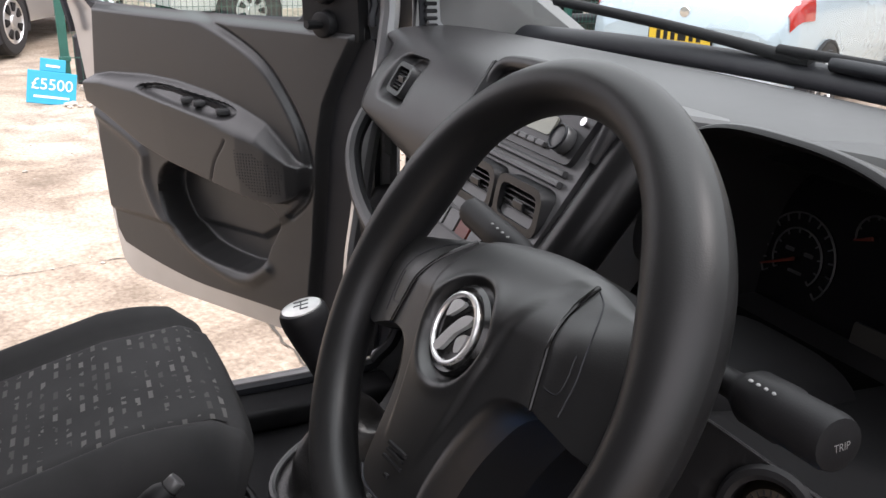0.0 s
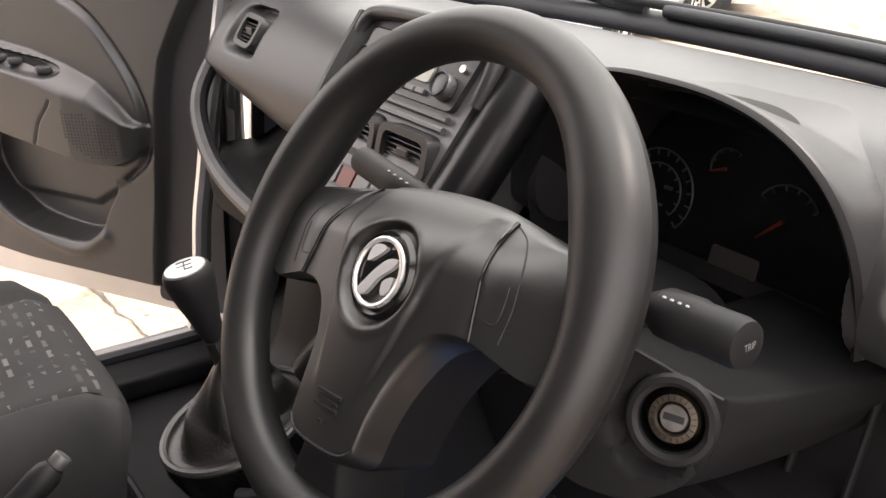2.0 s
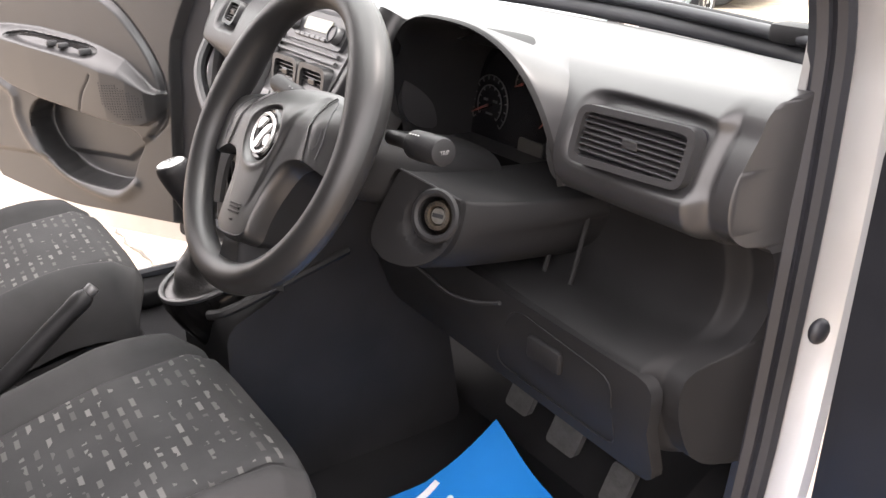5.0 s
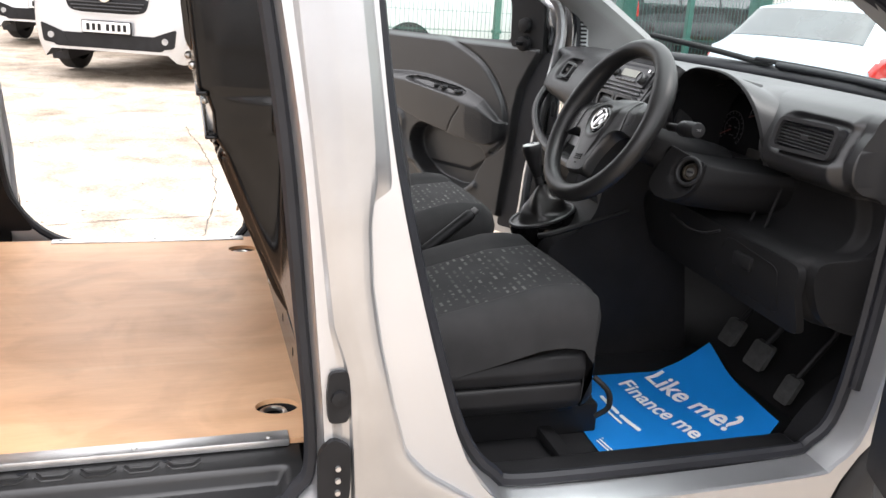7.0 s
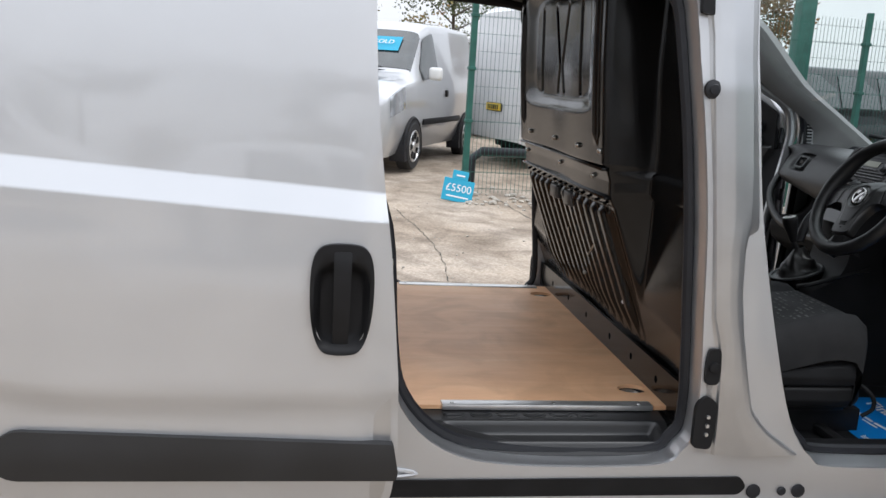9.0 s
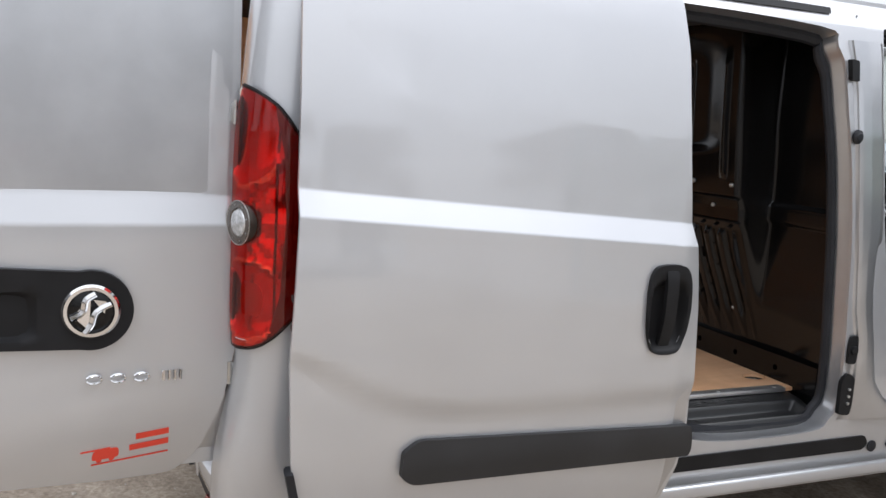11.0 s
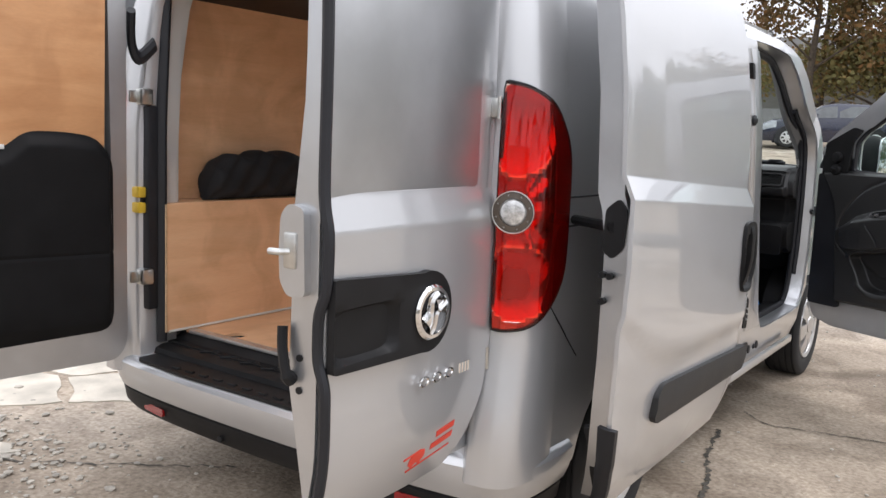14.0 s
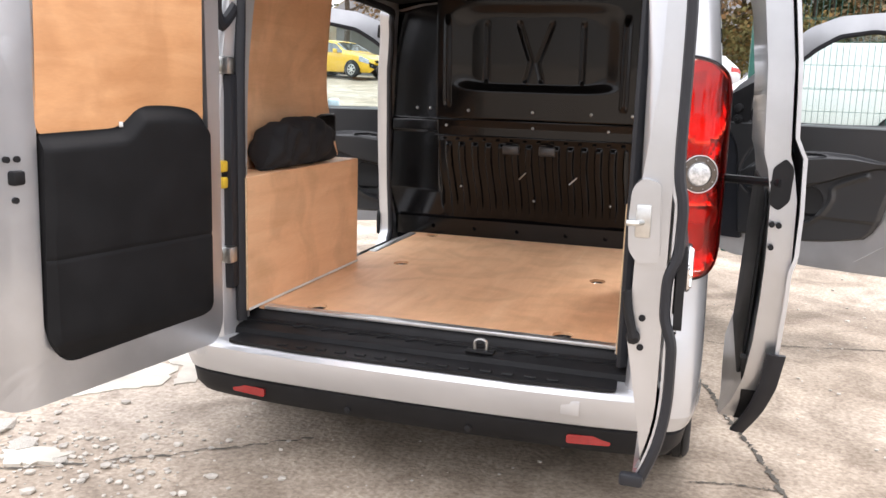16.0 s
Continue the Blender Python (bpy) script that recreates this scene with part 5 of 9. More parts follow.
# ---- the cab ----
def inside(U, V, pts, soft=0.01):
    """A soft mask: 1 inside an outline of the plane, 0 outside."""
    P = np.array(pts, float)
    Q = np.roll(P, -1, 0)
    d = np.full(U.shape, 9.0)
    wind = np.zeros(U.shape, bool)
    for (ax, ay), (bx, by) in zip(P, Q):
        ex, ey = bx - ax, by - ay
        t = np.clip(((U - ax) * ex + (V - ay) * ey) / (ex * ex + ey * ey + 1e-12), 0, 1)
        d = np.minimum(d, np.hypot(U - ax - t * ex, V - ay - t * ey))
        cross = ((ay > V) != (by > V)) & (U < (bx - ax) * (V - ay) / (by - ay + 1e-12) + ax)
        wind ^= cross
    return 1 - step01(np.where(wind, -d, d), -soft, soft)


def near_line(U, V, pts, width):
    """1 on a line of the plane, falling to 0 at width."""
    d = np.full(U.shape, 9.0)
    for (ax, ay), (bx, by) in zip(pts, pts[1:]):
        ex, ey = bx - ax, by - ay
        t = np.clip(((U - ax) * ex + (V - ay) * ey) / (ex * ex + ey * ey + 1e-12), 0, 1)
        d = np.minimum(d, np.hypot(U - ax - t * ex, V - ay - t * ey))
    return np.exp(-((d / width) ** 2))


SATINSW = mat("grey_switch_plastic", (0.05, 0.05, 0.052), 0.4, 0, 0.1, 10, 0.1, 600)


def front_door(s, hinge, swing):
    """A cab door: painted skin with a window, moulded trim with armrest, pocket and speaker."""
    a = radians(swing)
    at = hung(hinge, (s * math.sin(a), -math.cos(a)), (s * math.cos(a), math.sin(a)))
    door = new("front_door")
    door.parent = van
    door["label"] = "silver cab door standing open, with charcoal plastic trim"
    out = [(0.0, 0.5), (0.03, 0.42), (0.15, 0.385), (0.75, 0.38), (1.1, 0.385), (1.15, 0.43), (1.18, 0.65), (1.2, 0.9), (1.215, 1.2), (1.225, 1.45), (1.23, 1.66), (1.19, 1.745), (0.95, 1.775), (0.68, 1.76), (0.5, 1.7), (0.12, 1.5), (0.02, 1.4), (0.0, 1.3)]
    win = [(0.2, 1.27), (0.22, 1.255), (0.6, 1.24), (1.07, 1.255), (1.115, 1.29), (1.13, 1.5), (1.135, 1.62), (1.1, 1.67), (0.87, 1.69), (0.68, 1.675), (0.54, 1.63), (0.26, 1.485), (0.205, 1.42)]
    hi_z, hi_u = [0.485, 0.53, 0.64, 0.72, 0.98, 1.2, 1.27], [0.82, 0.88, 0.99, 1.03, 1.09, 1.11, 1.11]
    if s < 0:  # the passenger's door is a little shorter at its foot
        out[:10] = [(0.0, 0.52), (0.03, 0.48), (0.15, 0.465), (0.75, 0.465), (0.92, 0.475), (0.97, 0.51), (1.0, 0.65), (1.03, 0.9), (1.085, 1.2), (1.19, 1.45)]
        out[10:13] = [(1.245, 1.66), (1.2, 1.75), (0.95, 1.785)]
        win[3:9] = [(0.97, 1.245), (1.02, 1.29), (1.1, 1.5), (1.13, 1.62), (1.1, 1.675), (0.87, 1.695)]
        hi_z, hi_u = [0.485, 0.53, 0.64, 0.9, 1.06, 1.27], [0.78, 0.85, 0.93, 0.955, 0.95, 0.93]
    o2, w2 = rounded(out, 0.03, 3), rounded(win, 0.025, 3)
    belly = lambda u, z: -0.02 * (1 - ((z - 0.85) / 0.5) ** 2) if z < 1.35 else 0.02 * (z - 1.35) / 0.4
    zs, us = [0.5, 0.65, 0.8, 1.0, 1.15, 1.24, 1.35, 1.5, 1.65], [0.1, 0.3, 0.5, 0.7, 0.9, 1.0, 1.1]
    part("outer_skin", sheet(o2, lambda u, z, w: at(u, z, belly(u, z) + 0.012 * w), [w2], us=us, vs=zs), SILVER, door)
    pocket = loop2([(0.679, 0.848), (0.694, 0.787), (0.66, 0.714), (0.583, 0.65), (0.464, 0.627), (0.386, 0.631), (0.334, 0.668), (0.306, 0.722), (0.27, 0.79), (0.3, 0.82), (0.4, 0.835), (0.52, 0.86), (0.62, 0.88)], 3)
    part("inner_frame", sheet(o2, lambda u, z, w: at(u, z, 0.02 + (0.03 if z < 1.25 else 0.035) * w + (0.02 if z > 1.35 else 0)), [w2, pocket], us=us, vs=zs), JAMB, door)
    part("window_frame", tube([at(u, z, 0.055) for u, z in w2], 0.016, 8, True), RUBBER, door, "black rubber window channel")
    gl = part("window_pane", sheet(w2, lambda u, z, w: at(u, z, 0.04 + 0.004 * w)), PANE, door, "clear window glass")
    gl.visible_shadow = False
    fs = rounded([(u * 0.975 + 0.01, (z - 1.07) * 0.97 + 1.075) for u, z in out], 0.03, 3)
    k0 = next(k for k in range(len(fs)) if fs[k][1] <= 1.0 < fs[(k + 1) % len(fs)][1] and fs[k][0] > 0.5)
    fs = [p for p in fs[k0 + 1:] + fs[:k0 + 1] if p[1] > 1.0]
    part("frame_seal", tube([at(u, z, 0.072 if z < 1.3 else 0.06) for u, z in fs], 0.009, 6), RUBBER, door)

    arc = flat2([(0.67, 1.285), (0.507, 1.252), (0.391, 1.212), (0.303, 1.164), (0.235, 1.091), (0.189, 1.016), (0.17, 0.943), (0.18, 0.864), (0.231, 0.812)], 4)
    lip = flat2([(0.93, 0.97), (0.76, 0.895), (0.748, 0.816), (0.702, 0.725), (0.595, 0.645), (0.465, 0.602), (0.387, 0.605), (0.32, 0.65)], 4)
    tray = loop2([(0.7, 1.068), (0.635, 1.082), (0.525, 1.072), (0.415, 1.058), (0.372, 1.04), (0.418, 1.03), (0.555, 1.045)], 3)
    arm_u = [0.16, 0.2, 0.234, 0.288, 0.368, 0.462, 0.588, 0.709, 0.854, 0.99]
    arm_top, arm_ridge = [0.94, 0.955, 0.985, 1.027, 1.055, 1.078, 1.094, 1.097, 1.087, 1.06], [0.935, 0.945, 0.96, 0.985, 1.0, 1.022, 1.046, 1.055, 1.062, 1.05]
    arm_low = [0.9, 0.862, 0.845, 0.842, 0.852, 0.868, 0.888, 0.918, 0.978, 1.02]
    seam = flat2([(0.376, 0.985), (0.388, 0.965), (0.42, 0.925), (0.445, 0.868)], 4)

    def relief(U, Z, edge=1.0):
        """How far the trim stands in from the door's outer face."""
        h = 0.072 + 0.03 * edge
        h = h + 0.012 * inside(U, Z, [(1.2, 1.3), *arc, (0.4, 0.7), (1.2, 0.7)], 0.012)
        h = h - 0.012 * near_line(U, Z, arc, 0.007)
        h = h - 0.082 * inside(U, Z, pocket, 0.007)
        h = h + 0.01 * near_line(U, Z, lip, 0.016)
        top, ridge, low = (np.interp(U, arm_u, q) for q in (arm_top, arm_ridge, arm_low))
        rise = np.clip((top - Z) / np.maximum(top - ridge, 0.004), 0, 1)
        full = np.interp(U, [0.16, 0.18, 0.21, 0.26, 0.34, 0.6, 0.99], [0.0, 0.018, 0.034, 0.046, 0.056, 0.052, 0.034])
        h = h + full * np.sin(rise * np.pi / 2) * (1 - 0.22 * np.clip((ridge - Z) / np.maximum(ridge - low, 0.01), 0, 1) ** 1.5) * step01(Z, low - 0.004, low + 0.006)
        h = h - 0.022 * inside(U, Z, tray, 0.005)
        return h - 0.0035 * near_line(U, Z, seam, 0.0028)

    def trim(S, T):
        low = 0.535 + 0.06 * np.clip((S - 0.5) / 0.5, 0, 1) ** 2
        Z = low + (1.262 - low) * T
        lo, hi = np.interp(Z, [0.5, 0.62, 0.75, 0.88, 1.0, 1.09, 1.17, 1.235], [0.18, 0.168, 0.15, 0.137, 0.128, 0.11, 0.07, 0.03]), np.interp(Z, hi_z, hi_u)
        U = lo + (hi - lo) * S
        edge = np.minimum(step01(S, 0, 0.025) * (1 - step01(S, 0.97, 1)), step01(T, 0, 0.02) * (1 - step01(T, 0.97, 1)))
        h = relief(U, Z, edge)
        p = at(0, 0, 0)
        ux, un = at(1, 0, 0) - p, at(0, 0, 1) - p
        return p.x + ux.x * U + un.x * h, p.y + ux.y * U + un.y * h, Z

    field(np.linspace(0, 1, 250), np.linspace(0, 1, 250), trim, "trim_panel", GREYPL, door, "charcoal moulded plastic trim", sharp=70)
    # plain black strip over the band beside the hinge
    part("edge_seal", sheet(rounded([(0.005, 0.5), (0.2, 0.5), (0.185, 0.62), (0.16, 0.75), (0.145, 0.95), (0.125, 1.1), (0.08, 1.18), (0.03, 1.24), (0.0, 1.24)], 0.02, 3), lambda u, z, w: at(u, z, 0.074 - 0.02 * w)), RUBBER, door, "wide black strip along the hinge edge")
    if s > 0:
        part("corner_pressing", tube(curve([at(u, z, 0.051) for u, z in ((0.9, 0.45), (0.97, 0.5), (1.05, 0.56), (1.11, 0.575), (1.13, 0.53), (1.1, 0.45))], 5), 0.004, 6), JAMB, door)
    # speaker grille, switches, top rail
    grille = bmesh.new()
    for i in range(22):
        for j in range(18):
            u, z = 0.2 + i * 0.0085, 0.85 + j * 0.0075 - 0.25 * (i * 0.0085 - 0.08) * 0.3
            if float(inside(np.array(u), np.array(z), [(0.345, 0.966), (0.294, 0.963), (0.215, 0.928), (0.222, 0.875), (0.284, 0.858), (0.345, 0.9)], 0.001)) > 0.5:
                h = float(relief(np.array(u), np.array(z)))
                cyl(at(u, z, h - 0.004), at(u, z, h + 0.0006), 0.0026, n=6, bm=grille)
    g = part("speaker_grille", grille, RUBBER, door, "dark perforated speaker grille")
    g["kind"] = "stuff"
    part("speaker_seam", tube([at(u, z, float(relief(np.array(u), np.array(z))) + 0.001) for u, z in seam], 0.0011, 5), RUBBER, door)
    sw = part("switch_plate", sheet(rounded([(0.39, 1.033), (0.54, 1.05), (0.685, 1.066), (0.63, 1.078), (0.52, 1.068), (0.42, 1.054)], 0.006, 3), lambda u, z, w: at(u, z, 0.131 - 0.012 * w)), BLACKPL, door, "black window switch plate")
    for u, z in ((0.53, 1.056), (0.488, 1.053), (0.41, 1.042)):
        part("switch", box(at(u - 0.017, z - 0.007, 0.128), at(u + 0.017, z + 0.009, 0.146), 0.004), SATINSW, sw, "grey rocker switch")
    part("latch_cutout", box(at(out[7][0] - 0.03, 0.84, 0.056), at(out[7][0] - 0.015, 0.9, 0.03), 0.004), BLACKPL, door)
    # mirror sail and its adjuster
    part("mirror_sail", sheet(rounded([(0.03, 1.23), (0.185, 1.25), (0.2, 1.42), (0.25, 1.485), (0.2, 1.5), (0.04, 1.41)], 0.012, 3), lambda u, z, w: at(u, z, 0.09 - 0.04 * w)), BLACKPL, door, "black mirror sail trim")
    for z, r in ((1.335, 0.03), (1.265, 0.032)):
        part("adjuster", cyl(at(0.12, z, 0.088), at(0.12, z, 0.112), r, r * 0.85, 24, 0.004), BLACKPL, door)
    part("adjuster_knob", tube([at(0.12, 1.265, 0.11), at(0.125, 1.268, 0.15)], 0.009, 8), BLACKPL, door)
    mirror = part("mirror_housing", ball(at(0.15, 1.33, -0.17), 0.1, (1.0, 0.75, 1.35)), BLACKPL, door, "black door mirror")
    part("mirror_stalk", tube([at(0.1, 1.26, 0.0), at(0.13, 1.25, -0.08)], 0.035, 8), BLACKPL, mirror)
    m0 = at(0.17, 1.33, -0.17)
    nn = (at(1, 0, 0) - at(0, 0, 0)).normalized()
    gm = sheet(loop2([(-0.075, -0.11), (0.075, -0.11), (0.085, 0.0), (0.07, 0.115), (-0.07, 0.115), (-0.085, 0)], 4), lambda u, v, w: m0 + (at(0, 0, 1) - at(0, 0, 0)) * u + Vector((0, 0, v)) + nn * (0.083 - 0.01 * w))
    part("mirror_glass", gm, MIRRORGL, mirror, "mirror glass")
    for z in (0.62, 1.02):
        part("hinge", box(at(-0.03, z - 0.03, 0.05), at(0.04, z + 0.03, 0.015), 0.006), JAMB, door, "painted door hinge")
    return door


front_door(1, (0.99, 3.312), 66)
front_door(-1, (-0.9, 3.25), 58)

# pillars, windscreen, scuttle
cabtrim = mat("light_grey_pillar_trim", (0.2, 0.2, 0.2), 0.6, 0, 0.08, 6, 0.4, 700)
for s in (1, -1):
    bm = bmesh.new()
    rows = []
    for k in range(-3, 13):
        t = k / 12
        c = Vector((s * (0.845 - 0.07 * t), 3.56 - 0.92 * t, 1.275 + 0.53 * t + 0.02 * math.sin(math.pi * t)))
        f = min(1.0, max(0.0, 1 - t / 0.25)) ** 2  # the foot flares down to the dashboard
        rows.append([bm.verts.new(c + Vector((s * a, b, d))) for a, b, d in ((0.03, -0.05 - 0.2 * f, -0.03 - 0.05 * f), (0.0, -0.068 - 0.22 * f, -0.036 - 0.06 * f), (-0.04, -0.05 - 0.1 * f, -0.015 - 0.06 * f), (-0.062, 0.02, 0.016), (0.0, 0.05, 0.04))])
    for p, q in zip(rows, rows[1:]):
        for i in range(4):
            bm.faces.new((p[i], p[i + 1], q[i + 1], q[i]))
    part("pillar_trim", bm, cabtrim, van, "grey windscreen pillar trim")
    for k in range(9):
        part("demister_slot", box((s * 0.823, 3.285 - 0.001 * k, 1.268 + 0.015 * k), (s * 0.831, 3.315 - 0.001 * k, 1.276 + 0.015 * k), 0.002, 1), BLACKPL, van)
    part("pillar_foot_trim", sheet(rounded([(3.262, 1.2), (3.55, 1.2), (3.55, 1.3), (3.36, 1.42), (3.3, 1.45), (3.275, 1.4)], 0.015, 3), lambda y, z, w: (s * (0.832 + 0.01 * w), y, z)), cabtrim, van, "grey trim at the foot of the windscreen pillar")
    part("foot_side", sheet(rounded([(3.28, 0.42), (3.6, 0.42), (3.6, 1.2), (3.3, 1.2)], 0.03), lambda y, z, w: (s * (0.84 + 0.02 * w), y, z)), BLACKPL, van, "black kick panel")
    part("sill_cover", box((s * 0.74, 2.28, 0.42), (s * 0.86, 3.2, 0.475), 0.015, 3), BLACKPL, van, "black plastic door sill cover")
    part("pillar_plug", ball((s * 0.945, 3.215, 1.02), 0.016, (0.6, 1, 1), n=8), RUBBER, van)

ws = field(np.linspace(-1, 1, 21), np.linspace(0, 1, 9), lambda U, V: ((0.86 - 0.12 * V) * U, 3.66 - 1.02 * V - 0.1 * U ** 2 * (1 - 0.6 * V), 1.25 + 0.53 * V + 0.035 * np.sin(np.pi * V)), "windscreen", PANE, van, "clear windscreen")
ws.visible_shadow = False
part("screen_edge", tube(curve([(-0.8, 3.5, 1.255), (-0.5, 3.585, 1.262), (0, 3.62, 1.266), (0.5, 3.585, 1.262), (0.8, 3.5, 1.255)], 6), 0.024, 16, flat=0.6), RUBBER, van, "black windscreen edge")
field(np.linspace(-0.85, 0.85, 21), np.linspace(0, 1, 12), lambda U, V: (U * (1 - 0.1 * V), 3.58 - 0.1 * (U / 0.85) ** 2 + 0.66 * V, 1.2 - 0.22 * V ** 1.7 - 0.03 * U ** 2), "bonnet", SILVER, van, "silver bonnet", back=(0, 0, -0.25))
part("front_bumper", box((-0.8, 4.1, 0.25), (0.8, 4.3, 0.8), 0.1, 4), SILVER, van)
wip = part("wiper", tube(curve([(0.62, 3.56, 1.285), (0.2, 3.63, 1.292), (-0.15, 3.6, 1.3)], 5), 0.008, 12), BLACKPL, van, "black wiper arm")
part("wiper_blade", tube(curve([(0.7, 3.52, 1.28), (0.3, 3.6, 1.285), (-0.05, 3.61, 1.29)], 5), 0.011, 12), RUBBER, wip)
part("wiper", tube(curve([(-0.1, 3.62, 1.285), (-0.4, 3.585, 1.31), (-0.66, 3.5, 1.335)], 5), 0.01, 12), BLACKPL, van, "black wiper arm")
part("wiper_pivot", box((0.6, 3.52, 1.27), (0.68, 3.57, 1.3), 0.008), BLACKPL, wip)

# cab floor and walls
part("cab_floor", box((-0.82, 2.02, 0.36), (0.82, 3.6, 0.42), 0.01), BLACKPL, van, "black rubber cab floor")
field(np.linspace(-0.84, 0.84, 9), np.linspace(0, 1, 8), lambda U, V: (U, 3.32 + 0.3 * V, 0.41 + 0.28 * V ** 1.4), "toe_board", BLACKPL, van, "black carpeted toe board")
part("firewall", box((-0.84, 3.56, 0.4), (0.84, 3.62, 1.24)), BLACKPL, van)
part("floor_edge_rib", box((0.3, 2.62, 0.42), (0.84, 2.66, 0.45), 0.008), BLACKPL, van)
part("bulkhead_lining", sheet([(-0.84, 0.42), (0.84, 0.42), (0.84, 1.74), (-0.84, 1.74)], lambda x, z, w: (x, 2.095 + 0.006 * w, z)), BLACKPL, van, "black cab side of the bulkhead")

# ---- dashboard ----
dash = thing("dashboard", "charcoal grained plastic dashboard with vents, radio and instrument hood", "dashboard")
PROF = [(3.62, 1.235), (3.5, 1.262), (3.35, 1.272), (3.24, 1.268), (3.19, 1.25), (3.155, 1.215), (3.13, 1.165), (3.135, 1.12), (3.165, 1.095), (3.22, 1.075), (3.235, 1.0), (3.2, 0.955), (3.12, 0.945), (3.09, 0.925), (3.095, 0.87), (3.14, 0.8), (3.24, 0.765), (3.4, 0.75)]


PROF_LEFT = [(3.62, 1.235), (3.5, 1.262), (3.35, 1.272), (3.24, 1.268), (3.18, 1.252), (3.135, 1.215), (3.105, 1.165), (3.095, 1.12), (3.105, 1.08), (3.135, 1.06), (3.25, 1.055), (3.28, 1.0), (3.2, 0.935), (3.1, 0.925), (3.095, 0.87), (3.12, 0.83), (3.24, 0.765), (3.4, 0.75)]


def dash_face(X, T):
    def along(prof):
        fine = np.array([(p.x, p.y) for p in curve([(*p, 0) for p in prof], 8)])
        q = np.linspace(0, 1, len(fine))
        return np.interp(T, q, fine[:, 0]), np.interp(T, q, fine[:, 1])

    (Y, Z), (yl, zl) = along(PROF), along(PROF_LEFT)
    # the passenger side is one smooth swell over an open tray; its lower edge climbs towards the door
    zl = zl + 0.17 * np.clip(-X - 0.42, 0, 0.4) * np.exp(-(((zl - 1.07) / 0.05) ** 2))
    left = 1 - step01(X, -0.16, -0.1)
    Y, Z = Y * (1 - left) + yl * left, Z * (1 - left) + zl * left
    ends = np.where(X > 0, 0.5 * step01(X, 0.795, 0.82), step01(-X, 0.68, 0.84) * 1.6)
    Y = Y + 0.05 * ends * step01(1.27 - Z, 0.0, 0.05)
    Y = Y - 0.1 * (X / 0.85) ** 2 * step01(Y, 3.3, 3.6)
    Y = np.maximum(Y, 3.0 + 0.36 * step01(X, 0.84, 0.858))  # the end turns forward behind the door seal
    # vent pocket by the driver's door
    pocket = bump2(X, Z, 0.705, 1.192, 0.106, 0.044, 6) * step01(-Y, -3.3, -3.25)
    Y = Y + 0.02 * pocket + 0.035 * bump2(X, Z, -0.575, 1.205, 0.055, 0.036, 6)
    # the bay behind the instrument hood
    lim = np.interp(Z, [1.1, 1.2, 1.26], [0.576, 0.562, 0.522])
    bay = step01(X, 0.175, 0.19) * (1 - step01(X, lim - 0.012, lim + 0.004)) * step01(Z, 1.05, 1.08) * (1 - step01(Z, 1.25, 1.262))
    Y = np.maximum(Y, (3.31 - 0.03 * step01(Z, 1.15, 1.22)) * bay)
    return X, Y, Z


DX = np.unique(np.concatenate([np.linspace(-0.84, 0.86, 240), np.linspace(0.53, 0.6, 60), np.linspace(0.785, 0.86, 40)]))
field(DX, np.linspace(0, 0.53, 110), dash_face, "dash_top", DASHPL, dash, sharp=80)
# same moulding, lower half blackened: the shade down there is in the colour
field(DX, np.linspace(0.53, 1, 80), dash_face, "dash_lower", CABBLACK, dash, "lower dashboard, blackened for the shade there", sharp=80)


def air_vent(parent, mid, right, up, w, h, slats, name="air_vent", r=0.012):
    """A framed vent with tilted slats and a thumb tab; right and up are its axes."""
    right, up = Vector(right).normalized(), Vector(up).normalized()
    n = right.cross(up).normalized()
    mid = Vector(mid)
    at = lambda u, v, d=0.0: mid + right * u + up * v + n * d
    outer, inner = rounded([(-w, -h), (w, -h), (w, h), (-w, h)], r * 1.6, 4), rounded([(-w + 0.01, -h + 0.009), (w - 0.01, -h + 0.009), (w - 0.01, h - 0.009), (-w + 0.01, h - 0.009)], r, 4)
    v = part(name, sheet(outer, lambda u, q, d: at(u, q, 0.007 - 0.025 * d), [inner]), DASHPL, parent, "framed air vent")
    part("vent_back", sheet(outer, lambda u, q, d: at(u, q, -0.02 - 0.004 * d)), RUBBER, v)
    for k in range(slats):
        q = -h + 0.012 + (2 * h - 0.024) * (k + 0.5) / slats
        part("slat", box((-w + 0.008, -0.005, -0.0011), (w - 0.008, 0.005, 0.0011), 0.0007, 1), DASHPL, v).matrix_local = Matrix.Translation(at(0, q, -0.004)) @ Matrix((right, n, up)).transposed().to_4x4() @ Matrix.Rotation(radians(-22), 4, "X")
    part("tab", box(at(-0.012, -0.005, 0.0), at(0.012, 0.005, 0.006), 0.002, 1), DASHPL, v)
    return v


air_vent(dash, (0.705, 3.137, 1.192), (1, 0.12, 0), (0.05, 0.22, 1), 0.088, 0.038, 7)
air_vent(dash, (-0.578, 3.136, 1.203), (1, -0.12, 0), (0.05, 0.62, 1), 0.045, 0.031, 6)

# instrument hood: an arch over a deep dark recess
HX, HW = 0.372, 0.207


